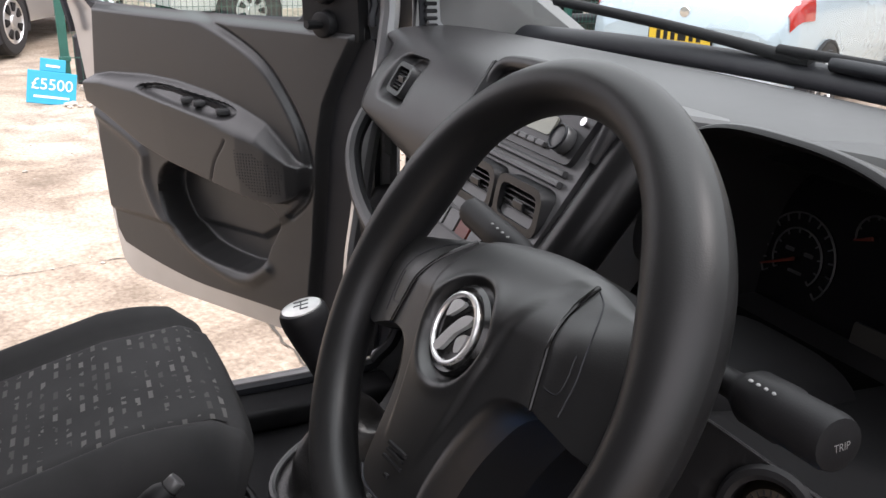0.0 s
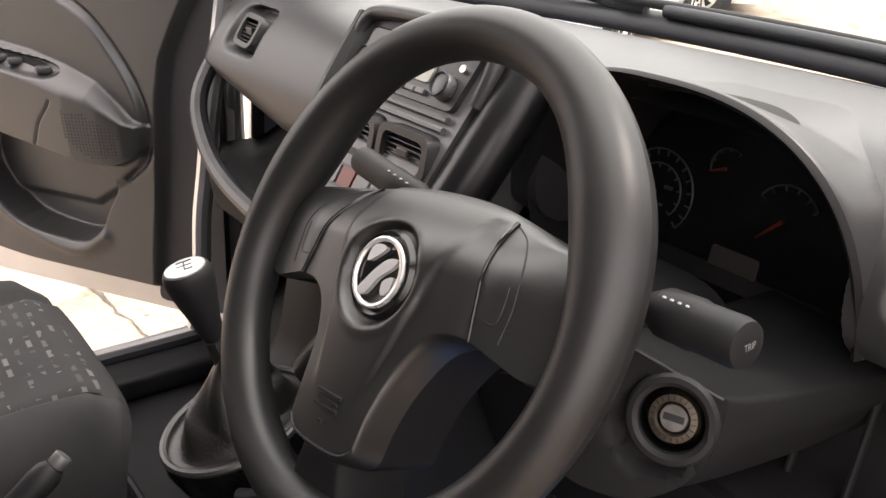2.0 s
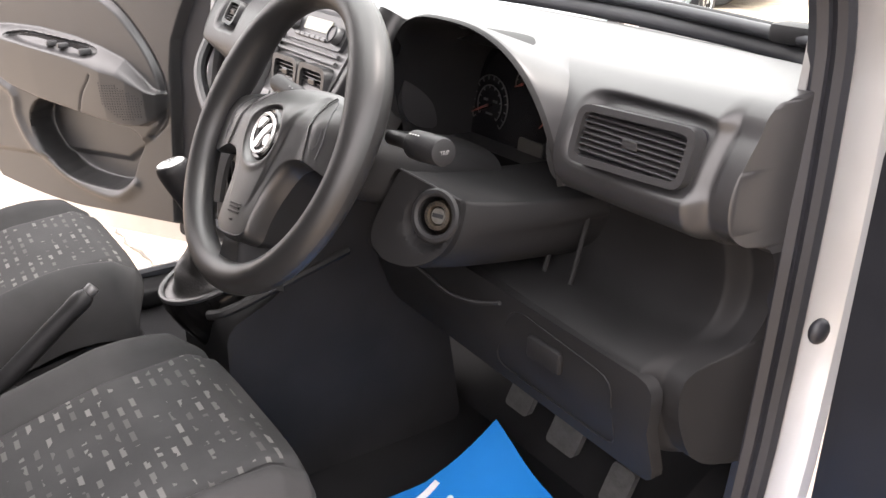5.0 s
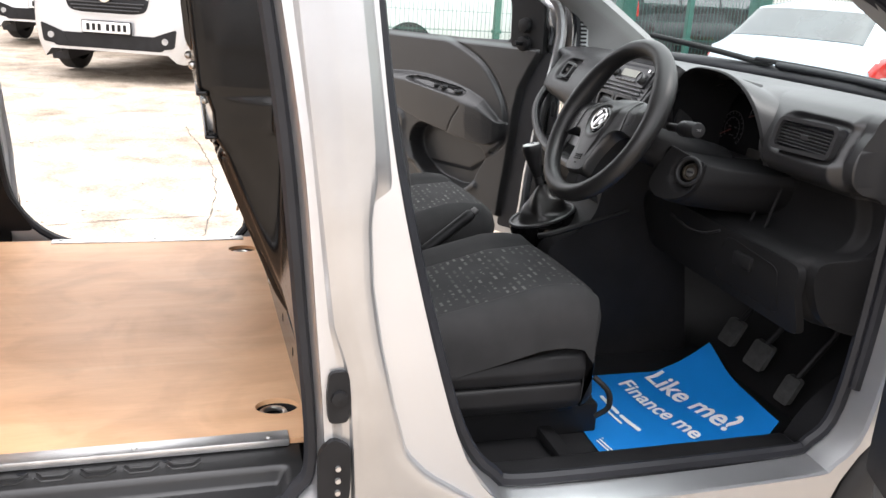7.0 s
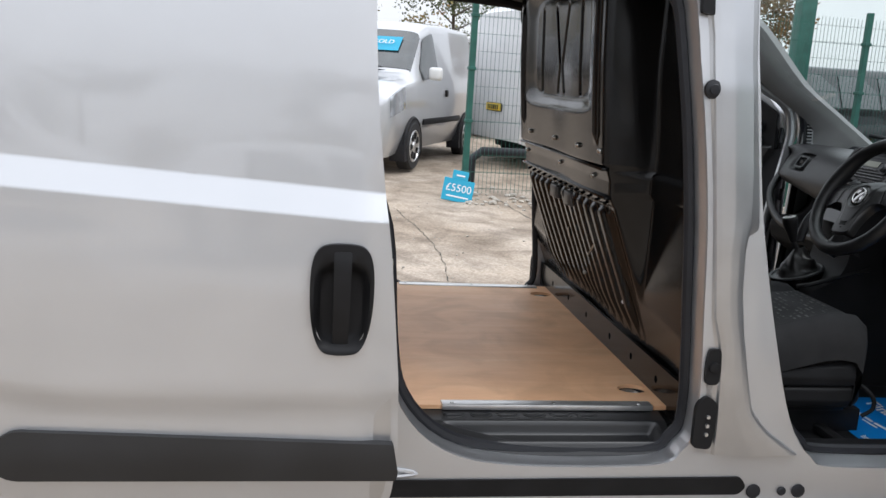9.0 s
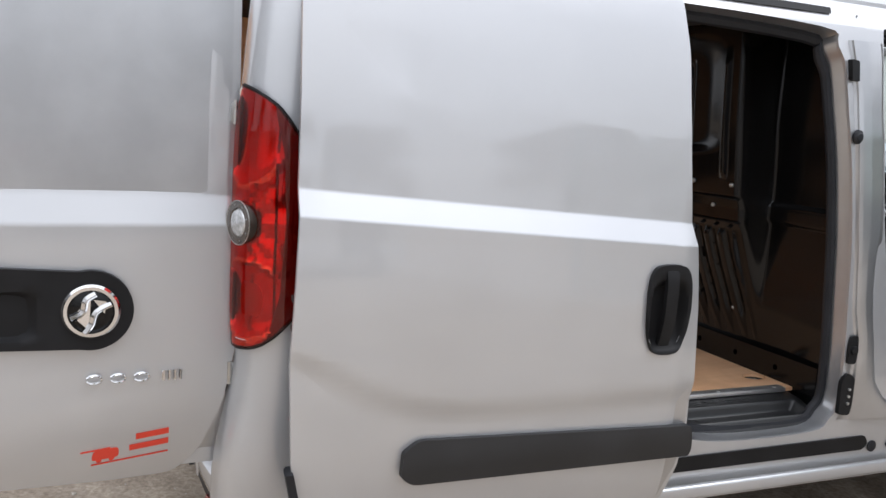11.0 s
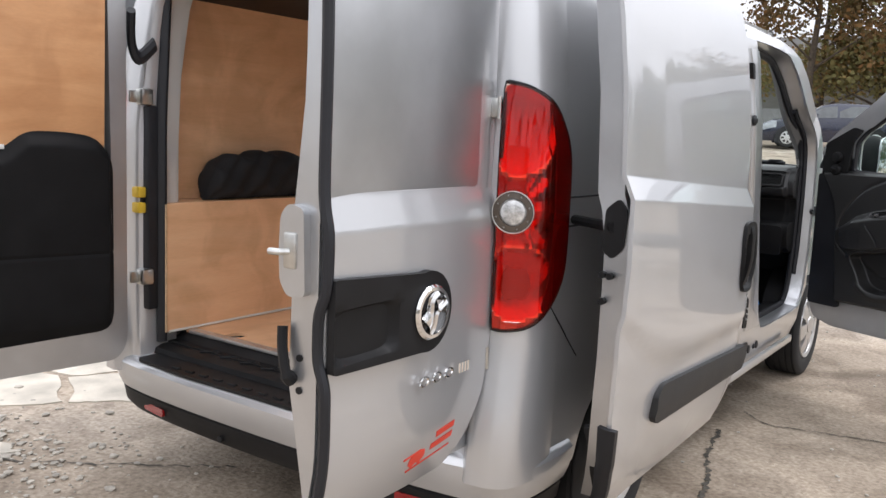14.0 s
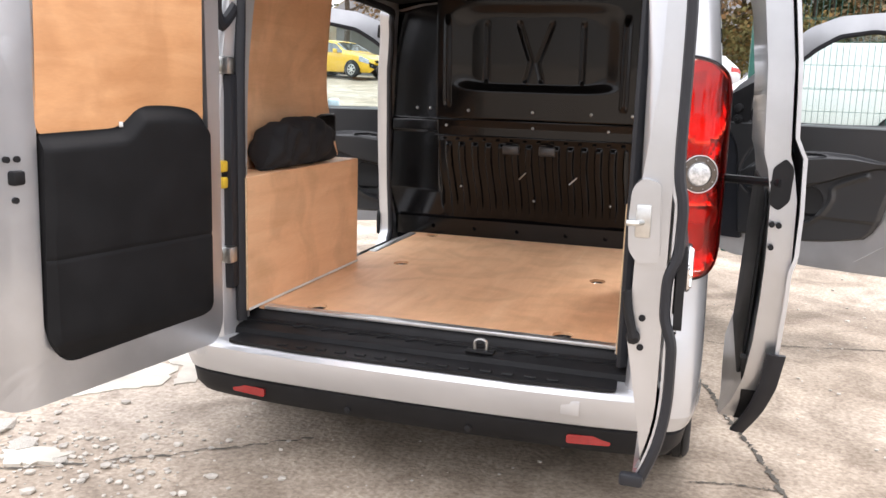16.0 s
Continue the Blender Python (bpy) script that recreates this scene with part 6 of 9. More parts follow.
def hood(A, T):
    """A: angle over the arch; T: 0 at the rear lip's inside, rising outward to the dash."""
    r_in = 0.93
    c, sn = np.cos(A), np.sin(A)
    sup = (np.abs(c) ** 2.6 + np.abs(sn) ** 2.6) ** (-1 / 2.6)
    k = np.interp(T, [0, 0.3, 0.42, 0.5, 0.6, 0.8, 1], [0.8, 0.9, 0.955, 0.985, 1.0, 1.09, 1.3])
    k = np.where(T > 0.6, 1 + (k - 1) * step01(sn, -0.15, 0.25), k)
    y = np.interp(T, [0, 0.3, 0.42, 0.5, 0.6, 0.8, 1], [3.27, 3.16, 3.09, 3.08, 3.092, 3.18, 3.36])
    y = y + 0.06 * (1 - np.clip(sn, 0, 1)) * step01(T, 0, 0.5)
    z = 1.095 + 0.215 * k * sup * sn
    z = np.where(T > 0.6, z - (T - 0.6) / 0.4 * 0.105 * np.clip(sn, 0, 1), z)
    return HX + HW * k * sup * c, y, z


# the hood's inside is coloured black to stand for the shaded recess
field(np.linspace(0.03, math.pi + 0.2, 120), np.linspace(0, 0.57, 24), hood, "hood_lining", CABBLACK, dash, "inside of the instrument hood, its shade painted black", sharp=80)
field(np.linspace(0.03, math.pi + 0.2, 120), np.linspace(0.57, 1, 26), hood, "instrument_hood", DASHPL, dash, "smooth arched instrument hood", sharp=80)
clus = part("instrument_panel", sheet(rounded([(0.15, 1.03), (0.61, 1.03), (0.61, 1.27), (0.15, 1.27)], 0.09, 5), lambda x, z, w: (x, 3.27 + 0.12 * (z - 1.15) + 0.01 * w, z)), mat("instrument_black", (0.006, 0.006, 0.007), 0.25, 0, 0.2, 8), dash, "black instrument panel")
SATIN = mat("satin_grey_plastic", (0.105, 0.105, 0.107), 0.36, 0.3, 0.06, 8, 0.15, 600)
PRINT = mat("dial_print", (0.045, 0.045, 0.046), 0.5)
MARK = mat("white_marking", (0.22, 0.22, 0.22), 0.5)
REDN = mat("red_needle", (0.13, 0.02, 0.012), 0.4)
on_clus = lambda x, z, d=0.002: Vector((x, 3.27 + 0.12 * (z - 1.15) - d, z))


def dial(cx, cz, r, a0, a1, ticks, needle):
    d = part("dial", tube([on_clus(cx + r * math.cos(radians(a)), cz + r * math.sin(radians(a))) for a in np.linspace(a0, a1, 24)], 0.0012, 5), PRINT, clus, "printed dial scale")
    for a in np.linspace(a0, a1, ticks):
        c, q = math.cos(radians(a)), math.sin(radians(a))
        part("tick", tube([on_clus(cx + r * c * 0.98, cz + r * q * 0.98), on_clus(cx + r * c * 0.84, cz + r * q * 0.84)], 0.0012, 4), PRINT, d)
    c, q = math.cos(radians(needle)), math.sin(radians(needle))
    part("needle", tube([on_clus(cx, cz, 0.006), on_clus(cx + r * 0.95 * c, cz + r * 0.95 * q, 0.006)], [0.0025, 0.001], 5), REDN, d, "red needle")


dial(0.25, 1.135, 0.05, 215, -45, 15, 205)
dial(0.25, 1.135, 0.033, 215, -45, 10, 205)
dial(0.335, 1.185, 0.022, 200, 60, 5, 200)
dial(0.415, 1.15, 0.038, 150, 30, 6, 225)
part("panel_rim", tube([on_clus(x, z, 0.004) for x, z in rounded([(0.18, 1.025), (0.57, 1.025), (0.57, 1.25), (0.18, 1.25)], 0.085, 6)], 0.0018, 6, True), SATIN, clus, "thin grey rim")
part("display", sheet(rounded([(0.34, 1.06), (0.4, 1.06), (0.4, 1.1), (0.34, 1.1)], 0.004, 2), lambda x, z, w: on_clus(x, z, 0.003 - 0.003 * w)), mat("grey_display", (0.045, 0.043, 0.04), 0.3), clus, "grey display")
for x0, z0, x1, z1 in ((0.232, 1.14, 0.243, 1.144), (0.258, 1.14, 0.269, 1.144), (0.242, 1.118, 0.26, 1.121)):
    part("dial_digit", sheet([(x0, z0), (x1, z0), (x1, z1), (x0, z1)], lambda x, z, w: on_clus(x, z, 0.002 - 0.002 * w)), PRINT, clus)

# centre stack
SX = 0.03


def stack(u, v, d=0.0):
    """On the sloping centre stack: u across, v up the slope from its foot, d proud of it."""
    y = 2.945 + 0.145 * np.clip(v / 0.25, -1, 1.2)
    z = 1.05 + 0.245 * v / 0.25
    n = Vector((0, -0.86, 0.51))
    return Vector((SX + u, float(y), float(z))) + n * d


st = rounded([(-0.125, -0.02), (0.088, -0.02), (0.112, 0.12), (0.13, 0.25), (-0.13, 0.25), (-0.13, 0.12)], 0.015, 3)
part("centre_panel", sheet(st, lambda u, v, w: stack(u, v, 0.0) + Vector((0, 0.17 * w, -0.03 * w)), vs=[0.05, 0.1, 0.15, 0.2]), SATIN, dash, "satin grey centre panel")
GLOSSCHEEK = mat("black_cheek_plastic", (0.006, 0.006, 0.0065), 0.3, 0, 0.2, 8, 0.2, 700, spec=0.4)
part("stack_cheek", tube(curve([stack(0.158, 0.255, -0.03), stack(0.15, 0.15, -0.022), stack(0.128, 0.03, -0.02), stack(0.108, -0.05, -0.01), (0.11, 2.88, 0.93)], 5), 0.032, 14), GLOSSCHEEK, dash)
part("stack_cheek", tube(curve([stack(-0.14, 0.25, 0.0), stack(-0.14, 0.15, 0.005), stack(-0.135, 0.03, 0.0), stack(-0.13, -0.05, 0.01), (-0.09, 2.88, 0.93)], 5), 0.018, 8), DASHPL, dash)
radio = part("radio", sheet(rounded([(-0.108, 0.176), (0.1, 0.176), (0.11, 0.238), (-0.108, 0.238)], 0.008, 3), lambda u, v, w: stack(u, v, 0.008 - 0.02 * w)), mat("radio_black", (0.03, 0.03, 0.032), 0.32, 0, 0.1, 10), dash, "black car radio")
rd = lambda u, v, d: stack(u, v, 0.008 + d)
part("display", sheet(rounded([(-0.05, 0.196), (0.044, 0.196), (0.046, 0.216), (-0.05, 0.216)], 0.004, 2), lambda u, v, w: rd(u, v, 0.003 - 0.003 * w)), mat("pale_display", (0.3, 0.3, 0.25), 0.3), radio, "pale blank radio display")
for u, v, r in ((-0.085, 0.201, 0.0145), (0.078, 0.197, 0.0165)):
    kn = part("knob", cyl(rd(u, v, 0), rd(u, v, 0.014), r, r * 0.9, 24, 0.003), SATIN, radio, "round radio knob")
    part("knob_ring", tube([rd(u + r * 0.75 * math.cos(a), v + r * 0.75 * math.sin(a), 0.0145) for a in [2 * math.pi * k / 20 for k in range(20)]], 0.0016, 5, True), RUBBER, kn)
for k in range(6):
    u = -0.058 + k * 0.0195
    part("button", box((-0.0085, -0.0035, -0.004), (0.0085, 0.0035, 0.004), 0.0012, 1), SATIN, radio).matrix_local = Matrix.Translation(rd(u, 0.186, 0.002)) @ Matrix.Rotation(radians(60), 4, "X")
part("disc_slot", sheet([(-0.07, 0.226), (0.07, 0.226), (0.07, 0.231), (-0.07, 0.231)], lambda u, v, w: rd(u, v, 0.001 - 0.001 * w)), RUBBER, radio)
part("eject_button", cyl(rd(0.093, 0.22, 0), rd(0.093, 0.22, 0.005), 0.005, n=14), CHROME, radio)
for v in (0.157, 0.168):
    part("trim_bar", tube([stack(-0.12, v, 0.004), stack(0.1, v, 0.004)], 0.0042, 8), SATIN, dash)
up = stack(0, 1) - stack(0, 0)
air_vent(dash, stack(-0.052, 0.123, 0.004), (1, 0, 0), up, 0.05, 0.028, 5)
air_vent(dash, stack(0.055, 0.123, 0.004), (1, 0, 0), up, 0.05, 0.028, 5)
sb = part("switch_bar", sheet(rounded([(-0.11, 0.06), (0.095, 0.06), (0.097, 0.087), (-0.11, 0.087)], 0.004, 2), lambda u, v, w: stack(u, v, 0.005 - 0.01 * w)), DASHPL, dash, "row of switches")
for k in range(6):
    part("switch", sheet(rounded([(-0.1 + k * 0.033, 0.063), (-0.072 + k * 0.033, 0.063), (-0.072 + k * 0.033, 0.084), (-0.1 + k * 0.033, 0.084)], 0.003, 2), lambda u, v, w: stack(u, v, 0.009 - 0.006 * w)), REDN if k == 2 else SATIN, sb, "red hazard switch" if k == 2 else "")
part("stack_hood", tube(curve([stack(-0.135, 0.19, 0.0), stack(-0.13, 0.242, 0.01), stack(-0.08, 0.258, 0.01), stack(0.08, 0.258, 0.01), stack(0.132, 0.242, 0.01), stack(0.128, 0.19, 0.0)], 6), 0.01, 14), DASHPL, dash)
part("top_tray", sheet(rounded([(-0.115, 0.24), (0.12, 0.24), (0.112, 0.252), (-0.1, 0.252)], 0.01, 3), lambda u, v, w: stack(u, v, 0.006 - 0.01 * w)), RUBBER, dash, "dark tray over the radio")
# console under the stack, gear lever on it
part("console", sheet(rounded([(2.8, 0.775), (2.9, 0.82), (2.94, 0.87), (2.97, 1.05), (3.2, 1.05), (3.3, 0.42), (2.85, 0.42), (2.8, 0.6)], 0.03, 4), lambda y, z, w: (SX - 0.13 + 0.24 * w, y, z)), BLACKPL, dash, "black centre console")
part("console_rim", tube(curve([(0.14, 3.04, 0.875), (0.135, 2.94, 0.845), (0.12, 2.82, 0.805), (0.09, 2.79, 0.79)], 5), 0.009, 8), BLACKPL, dash)
# shelves and lower panels
part("tray_lip", tube(curve([(-0.79, 3.16, 1.13), (-0.765, 3.11, 1.06), (-0.72, 3.09, 1.0), (-0.62, 3.08, 0.94), (-0.45, 3.075, 0.912), (-0.14, 3.075, 0.905)], 6), 0.017, 10), DASHPL, dash, "rounded edge of the open tray")
lowp = part("knee_panel", sheet(rounded([(0.17, 0.78), (0.82, 0.76), (0.83, 0.93), (0.17, 0.95)], 0.03, 3), lambda x, z, w: (x, 3.085 + 0.35 * max(0, 0.86 - z) + 0.02 * w, z), vs=[0.82, 0.86, 0.9]), CABBLACK, dash, "black knee panel")
part("panel_seam", tube([(x, 3.083 + 0.35 * max(0, 0.86 - z), z) for x, z in rounded([(0.5, 0.8), (0.76, 0.79), (0.765, 0.905), (0.56, 0.925)], 0.03, 4)], 0.0014, 5, True), CABBLACK, lowp)
part("drawer_grip", box((0.6, 3.075, 0.865), (0.67, 3.09, 0.9), 0.006), CABBLACK, lowp)
part("shelf_divider", tube([(0.525, 3.2, 1.05), (0.53, 3.165, 0.95)], 0.004, 8), CABBLACK, dash)
part("shelf_divider", tube([(0.58, 3.2, 1.05), (0.588, 3.165, 0.95)], 0.004, 8), CABBLACK, dash)

# ---- steering column and wheel ----
WC = Vector((0.346, 2.827, 1.169))
rake = radians(28.6)
WN = Vector((0, -math.cos(rake), math.sin(rake)))
WR, WU = Vector((1, 0, 0)), Vector((0, math.sin(rake), math.cos(rake)))
spin = radians(8)
wr = WR * math.cos(spin) + WU * math.sin(spin)
wu = WU * math.cos(spin) - WR * math.sin(spin)
won = lambda a, b, d=0.0: WC + wr * a + wu * b + WN * d
column = thing("steering_column", "black steering column shroud with ignition lock and two stalks", "steering column")
bm = bmesh.new()
rows = []
for t in np.linspace(0, 1, 8):
    c = Vector((0.365, 2.88 + 0.26 * t, 1.132 - 0.07 * t))
    wd, hg = 0.07 + 0.02 * t, 0.044 + 0.01 * t
    rows.append([bm.verts.new(c + Vector((wd * np.sign(math.cos(a)) * abs(math.cos(a)) ** 0.6, 0, hg * np.sign(math.sin(a)) * abs(math.sin(a)) ** 0.6 - (0.03 * t if math.sin(a) < 0 else 0)))) for a in np.linspace(0, 2 * math.pi, 28, endpoint=False)])
for p, q in zip(rows, rows[1:]):
    for i in range(28):
        bm.faces.new((p[i - 1], p[i], q[i], q[i - 1]))
bm.faces.new(rows[0])
part("shroud", bm, CABBLACK, column, "black upper column shroud")
iv = (Vector((0.36, -0.88, 0.3))).normalized()
ir = iv.cross(Vector((0, 0, 1))).normalized() * -1
iu = ir.cross(iv) * -1
IC = Vector((0.523, 2.974, 1.075))
ion = lambda a, b, d=0.0: IC + ir * a + iu * b + iv * d
LOCKM = mat("worn_dark_brass", (0.12, 0.1, 0.078), 0.38, 0.85, 0.3, 60)
lock_hole = [(0.03 * math.cos(a), 0.03 * math.sin(a)) for a in [2 * math.pi * k / 28 for k in range(28)]]
LOCKFACE = rounded([(-0.068, 0.051), (-0.04, 0.045), (0.036, 0.027), (0.037, 0.0), (0.034, -0.022), (0.022, -0.047), (0.0, -0.066), (-0.03, -0.078), (-0.07, -0.078), (-0.098, -0.058), (-0.1, -0.035), (-0.086, 0.008)], [0.008, 0.02, 0.006] + [0.014] * 9, 4)
scoop = lambda u, v: -0.012 * float(bump2(np.array(u), np.array(v), -0.012, -0.012, 0.034, 0.036, 2))
part("lock_plate", sheet(LOCKFACE, lambda u, v, w: ion(u, v, 0.004 + scoop(u, v) - 0.03 * w), [lock_hole], us=[-0.06, -0.05, -0.045, -0.04, -0.035, -0.03, 0.02, 0.028], vs=[-0.06, -0.054, -0.048, -0.042, -0.036, 0.03]), CABBLACK, column, "black lock housing")
bm = bmesh.new()
rows = []
for t in np.linspace(0, 1, 10):
    ring_ = []
    for u, v in LOCKFACE:
        p = ion(u, v, 0.004)
        k = t ** 0.55
        q = Vector((0.455 + (p.x - 0.47) * (1 + 0.55 * k), p.y + (3.24 - p.y) * t, 1.04 + (p.z - 1.04) * (1 + (1.25 if p.z < 1.04 else -0.45) * k)))
        ring_.append(bm.verts.new(p + (q - p) * float(step01(t, -0.4, 0.25))))
    rows.append(ring_)
for p, q in zip(rows, rows[1:]):
    for i in range(len(p)):
        bm.faces.new((p[i - 1], p[i], q[i], q[i - 1]))
part("lower_cowl", bm, CABBLACK, column, "rounded black lower column cowl", sharp=50)
part("cowl_lip", tube(curve([(0.36, 3.045, 0.925), (0.4, 3.05, 0.914), (0.445, 3.051, 0.908), (0.5, 3.058, 0.914), (0.558, 3.06, 0.936)], 5), 0.0035, 6), BLACKPL, column, "glossy lower edge of the cowl")
part("face_edge", tube(curve([ion(-0.068, 0.0512, 0.003), ion(-0.04, 0.0452, 0.0035), ion(0.034, 0.0275, 0.003)], 5), 0.0016, 6), DASHPL, column)
part("lock_bezel", tube([ion(0.032 * math.cos(a), 0.032 * math.sin(a), 0.003) for a in [2 * math.pi * k / 32 for k in range(32)]], 0.006, 8, True), BLACKPL, column)
turned = lambda prof: lathe(prof, (0, 0, 0), "z", 32)
on_lock = Matrix.Translation(ion(0, 0, -0.004)) @ iv.to_track_quat("Z", "Y").to_matrix().to_4x4()
bm = turned([(0.0125, -0.006), (0.0135, 0.003), (0.0145, 0.0045), (0.0195, 0.004), (0.0205, 0.002), (0.022, -0.012), (0.03, -0.024)])
bmesh.ops.transform(bm, matrix=on_lock, verts=bm.verts)
lk = part("ignition_lock", bm, LOCKM, column, "worn brass ignition lock")
bm = turned([(0.0, 0.001), (0.0105, 0.001), (0.0115, 0.0), (0.012, -0.006)])
bmesh.ops.transform(bm, matrix=on_lock, verts=bm.verts)
part("key_barrel", bm, mat("worn_lock_steel", (0.3, 0.29, 0.27), 0.3, 0.8, 0.3, 60), lk, "worn steel key barrel")
part("key_slot", sheet(rounded([(-0.0085, -0.0028), (0.0085, -0.0028), (0.0085, 0.0028), (-0.0085, 0.0028)], 0.001, 2), lambda u, v, w: ion(u, v, -0.0022 - 0.003 * w)), RUBBER, lk)
bm = bmesh.new()
for k in range(22):
    a = 2 * math.pi * k / 22
    tube([ion(0.0152 * math.cos(a), 0.0152 * math.sin(a), 0.0006), ion(0.0188 * math.cos(a), 0.0188 * math.sin(a), 0.0003)], 0.0005, 4, bm=bm)
part("ring_ticks", bm, RUBBER, lk)


def stalk(p0, p1, label, right):
    p0, p1 = Vector(p0), Vector(p1)
    d = p1 - p0
    pts = [p0, p0 + d * 0.2, p0 + d * 0.38, p0 + d * 0.46, p0 + d * 0.5, p0 + d * 0.7, p0 + d * 0.72, p0 + d * 0.95, p0 + d * 0.99, p1]
    k = part("stalk", tube(pts, [q * (1.08 if right else 0.9) for q in (0.009, 0.009, 0.0095, 0.015, 0.0175, 0.018, 0.0168, 0.017, 0.0155, 0.011)], 20), BLACKPL, column, label)
    n = d.normalized()
    side = (n.cross(Vector((0.35, -0.5, 0.8)))).normalized()
    face = side.cross(n).normalized() * (1 if side.cross(n).z > 0 else -1)
    for j in range(4):
        q = p0 + d * (0.54 + 0.05 * j) + face * (0.0188 if right else 0.0158)
        part("stalk_mark", ball(q, 0.0016, (1.3, 1.3, 0.5), n=4), MARK, k)
    return k


stalk((0.455, 2.945, 1.172), (0.596, 2.935, 1.187), "black wiper stalk with printed marks", True)
stalk((0.33, 2.93, 1.165), (0.125, 2.93, 1.188), "black lamp stalk with printed marks", False)
txt = bpy.data.curves.new("stalk_text", "FONT")
txt.body, txt.size, txt.align_x, txt.align_y = "TRIP", 0.007, "CENTER", "CENTER"
tob = new("stalk_text", txt)
txt.materials.append(MARK)
tob.matrix_world = Matrix.Translation((0.5972, 2.9349, 1.187)) @ Vector((0.98, 0.05, 0.18)).to_track_quat("Z", "Y").to_matrix().to_4x4()
tob.parent = column

swh = thing("steering_wheel", "black steering wheel with a chrome round badge on the hub", "steering wheel")
RIMR = 0.2045
RUBBERRIM = mat("wheel_rim_rubber", (0.014, 0.014, 0.0145), 0.4, 0, 0.2, 8, 0.35, 900, spec=0.4)


def rim_face(A, B):
    """The rim: a round section that swells into thumb grips beside the upper spokes and thins to an oval below."""
    deg = np.degrees(A)
    grip = sum(np.exp(-(((deg - d + 180) % 360 - 180) / 24) ** 2) for d in (24, 156))
    r_in = 0.0222 + 0.0085 * grip * (0.75 + 0.25 * np.cos(B + np.pi))
    rad = RIMR + (r_in * np.cos(B)) - 0.004 * grip
    dep = r_in * 1.02 * np.sin(B) - 0.004 * grip
    return tuple(WC[i] + (wr[i] * np.cos(A) + wu[i] * np.sin(A)) * rad + WN[i] * dep for i in range(3))


field(np.linspace(0, 2 * math.pi, 145), np.linspace(0, 2 * math.pi, 25), rim_face, "rim", RUBBERRIM, swh, "thick black rim with thumb grips", sharp=80)
half = [(0.0, 0.079), (0.05, 0.076), (0.09, 0.068), (0.13, 0.058), (0.165, 0.05), (0.19, 0.036), (0.192, 0.0), (0.188, -0.036), (0.165, -0.043), (0.14, -0.035), (0.113, -0.032), (0.09, -0.036), (0.072, -0.05), (0.056, -0.082), (0.048, -0.118), (0.044, -0.146), (0.028, -0.156)]
pad = loop2(half + [(0.0, -0.158)] + [(-a, b) for a, b in half[:0:-1]], 6)
BA, BB = 0.0, -0.006


def pad_depth(a, b):
    """A full cushion, flat along its tongue, rolling back to the column above; a round dish holds the badge."""
    a, b = np.asarray(a, float), np.asarray(b, float)
    d = 0.021 - 0.024 * (np.abs(a) / 0.17) ** 1.8 - 0.058 * np.clip((b - 0.012) / 0.068, 0, 1.1) ** 1.7 * (1 - 0.5 * step01(np.abs(a), 0.1, 0.17))
    r = np.hypot(a - BA, b - BB)
    d = d - 0.009 * (1 - step01(r, 0.037, 0.046)) + 0.0012 * np.exp(-(((r - 0.048) / 0.005) ** 2))
    for k in (-1, 1):
        d = d - 0.0035 * step01(k * a - (0.055 + 0.26 * b), -0.004, 0.004) * step01(b, -0.12, -0.06) * step01(r, 0.046, 0.054) * (1 - step01(np.abs(a), 0.09, 0.12))
    return d


def pad_at(T, R):
    out = np.array(pad)
    k = np.clip(np.round(T), 0, len(out)).astype(int) % len(out)
    a, b = out[k, 0] * R, out[k, 1] * R
    rim_way = step01(np.abs(a), 0.135, 0.17)
    e = np.clip((1 - R) * np.hypot(out[k, 0], out[k, 1]) / 0.011, 0, 1)
    d = pad_depth(a, b) - 0.03 * (1 - 0.6 * rim_way) * (1 - np.sqrt(np.clip(1 - (1 - e) ** 2, 0, 1))) * (0.35 + 0.65 * step01(-b, -0.06, -0.01))
    p = [WC[i] + wr[i] * a + wu[i] * b + WN[i] * d for i in range(3)]
    return p[0], p[1], p[2]


pad_face = lambda a, b, w: won(a, b, float(pad_depth(a, b)))
PADMAT = mat("airbag_cover", (0.012, 0.012, 0.0123), 0.4, 0, 0.15, 6, 0.4, 900, spec=0.75)
field(np.arange(len(pad) + 1), np.concatenate([np.linspace(0.005, 0.75, 50), np.linspace(0.76, 1, 30)]), pad_at, "hub_pad", PADMAT, swh, "dark moulded airbag cover", sharp=75)


def skirt(T, V):
    """The side walls of the pad, running back towards the column."""
    out = np.array(pad)
    k = np.clip(np.round(T), 0, len(out)).astype(int) % len(out)
    x, y, z = pad_at(T, np.ones_like(V))
    a, b = out[k, 0], out[k, 1]
    back, draw = 0.06 * V * (1 - step01(np.abs(a), 0.13, 0.17)), 0.05 * V
    return tuple(q - wr[i] * a * draw - wu[i] * b * draw - WN[i] * back for i, q in enumerate((x, y, z)))


# duller black than the cover: shade on the side walls is in the material
field(np.arange(len(pad) + 1), np.linspace(0, 1, 6), skirt, "pad_skirt", CABBLACK, swh, "black sides of the hub, shade included in the material", sharp=60)


def low_spoke(U, V):
    """The broad lower spoke, from under the tongue of the cover to the rim."""
    wide = np.interp(V, [0, 0.4, 0.75, 1], [0.036, 0.036, 0.044, 0.06])
    b = np.interp(V, [0, 1], [-0.13, -0.2])
    d = np.interp(V, [0, 0.3, 0.38, 1], [0.008, 0.008, 0.012, 0.006]) - 0.034 * np.clip((np.abs(U) - 0.62) / 0.38, 0, 1) ** 2 - 0.004 * (1 - U ** 2) * V
    return tuple(WC[i] + wr[i] * wide * U + wu[i] * b + WN[i] * d for i in range(3))


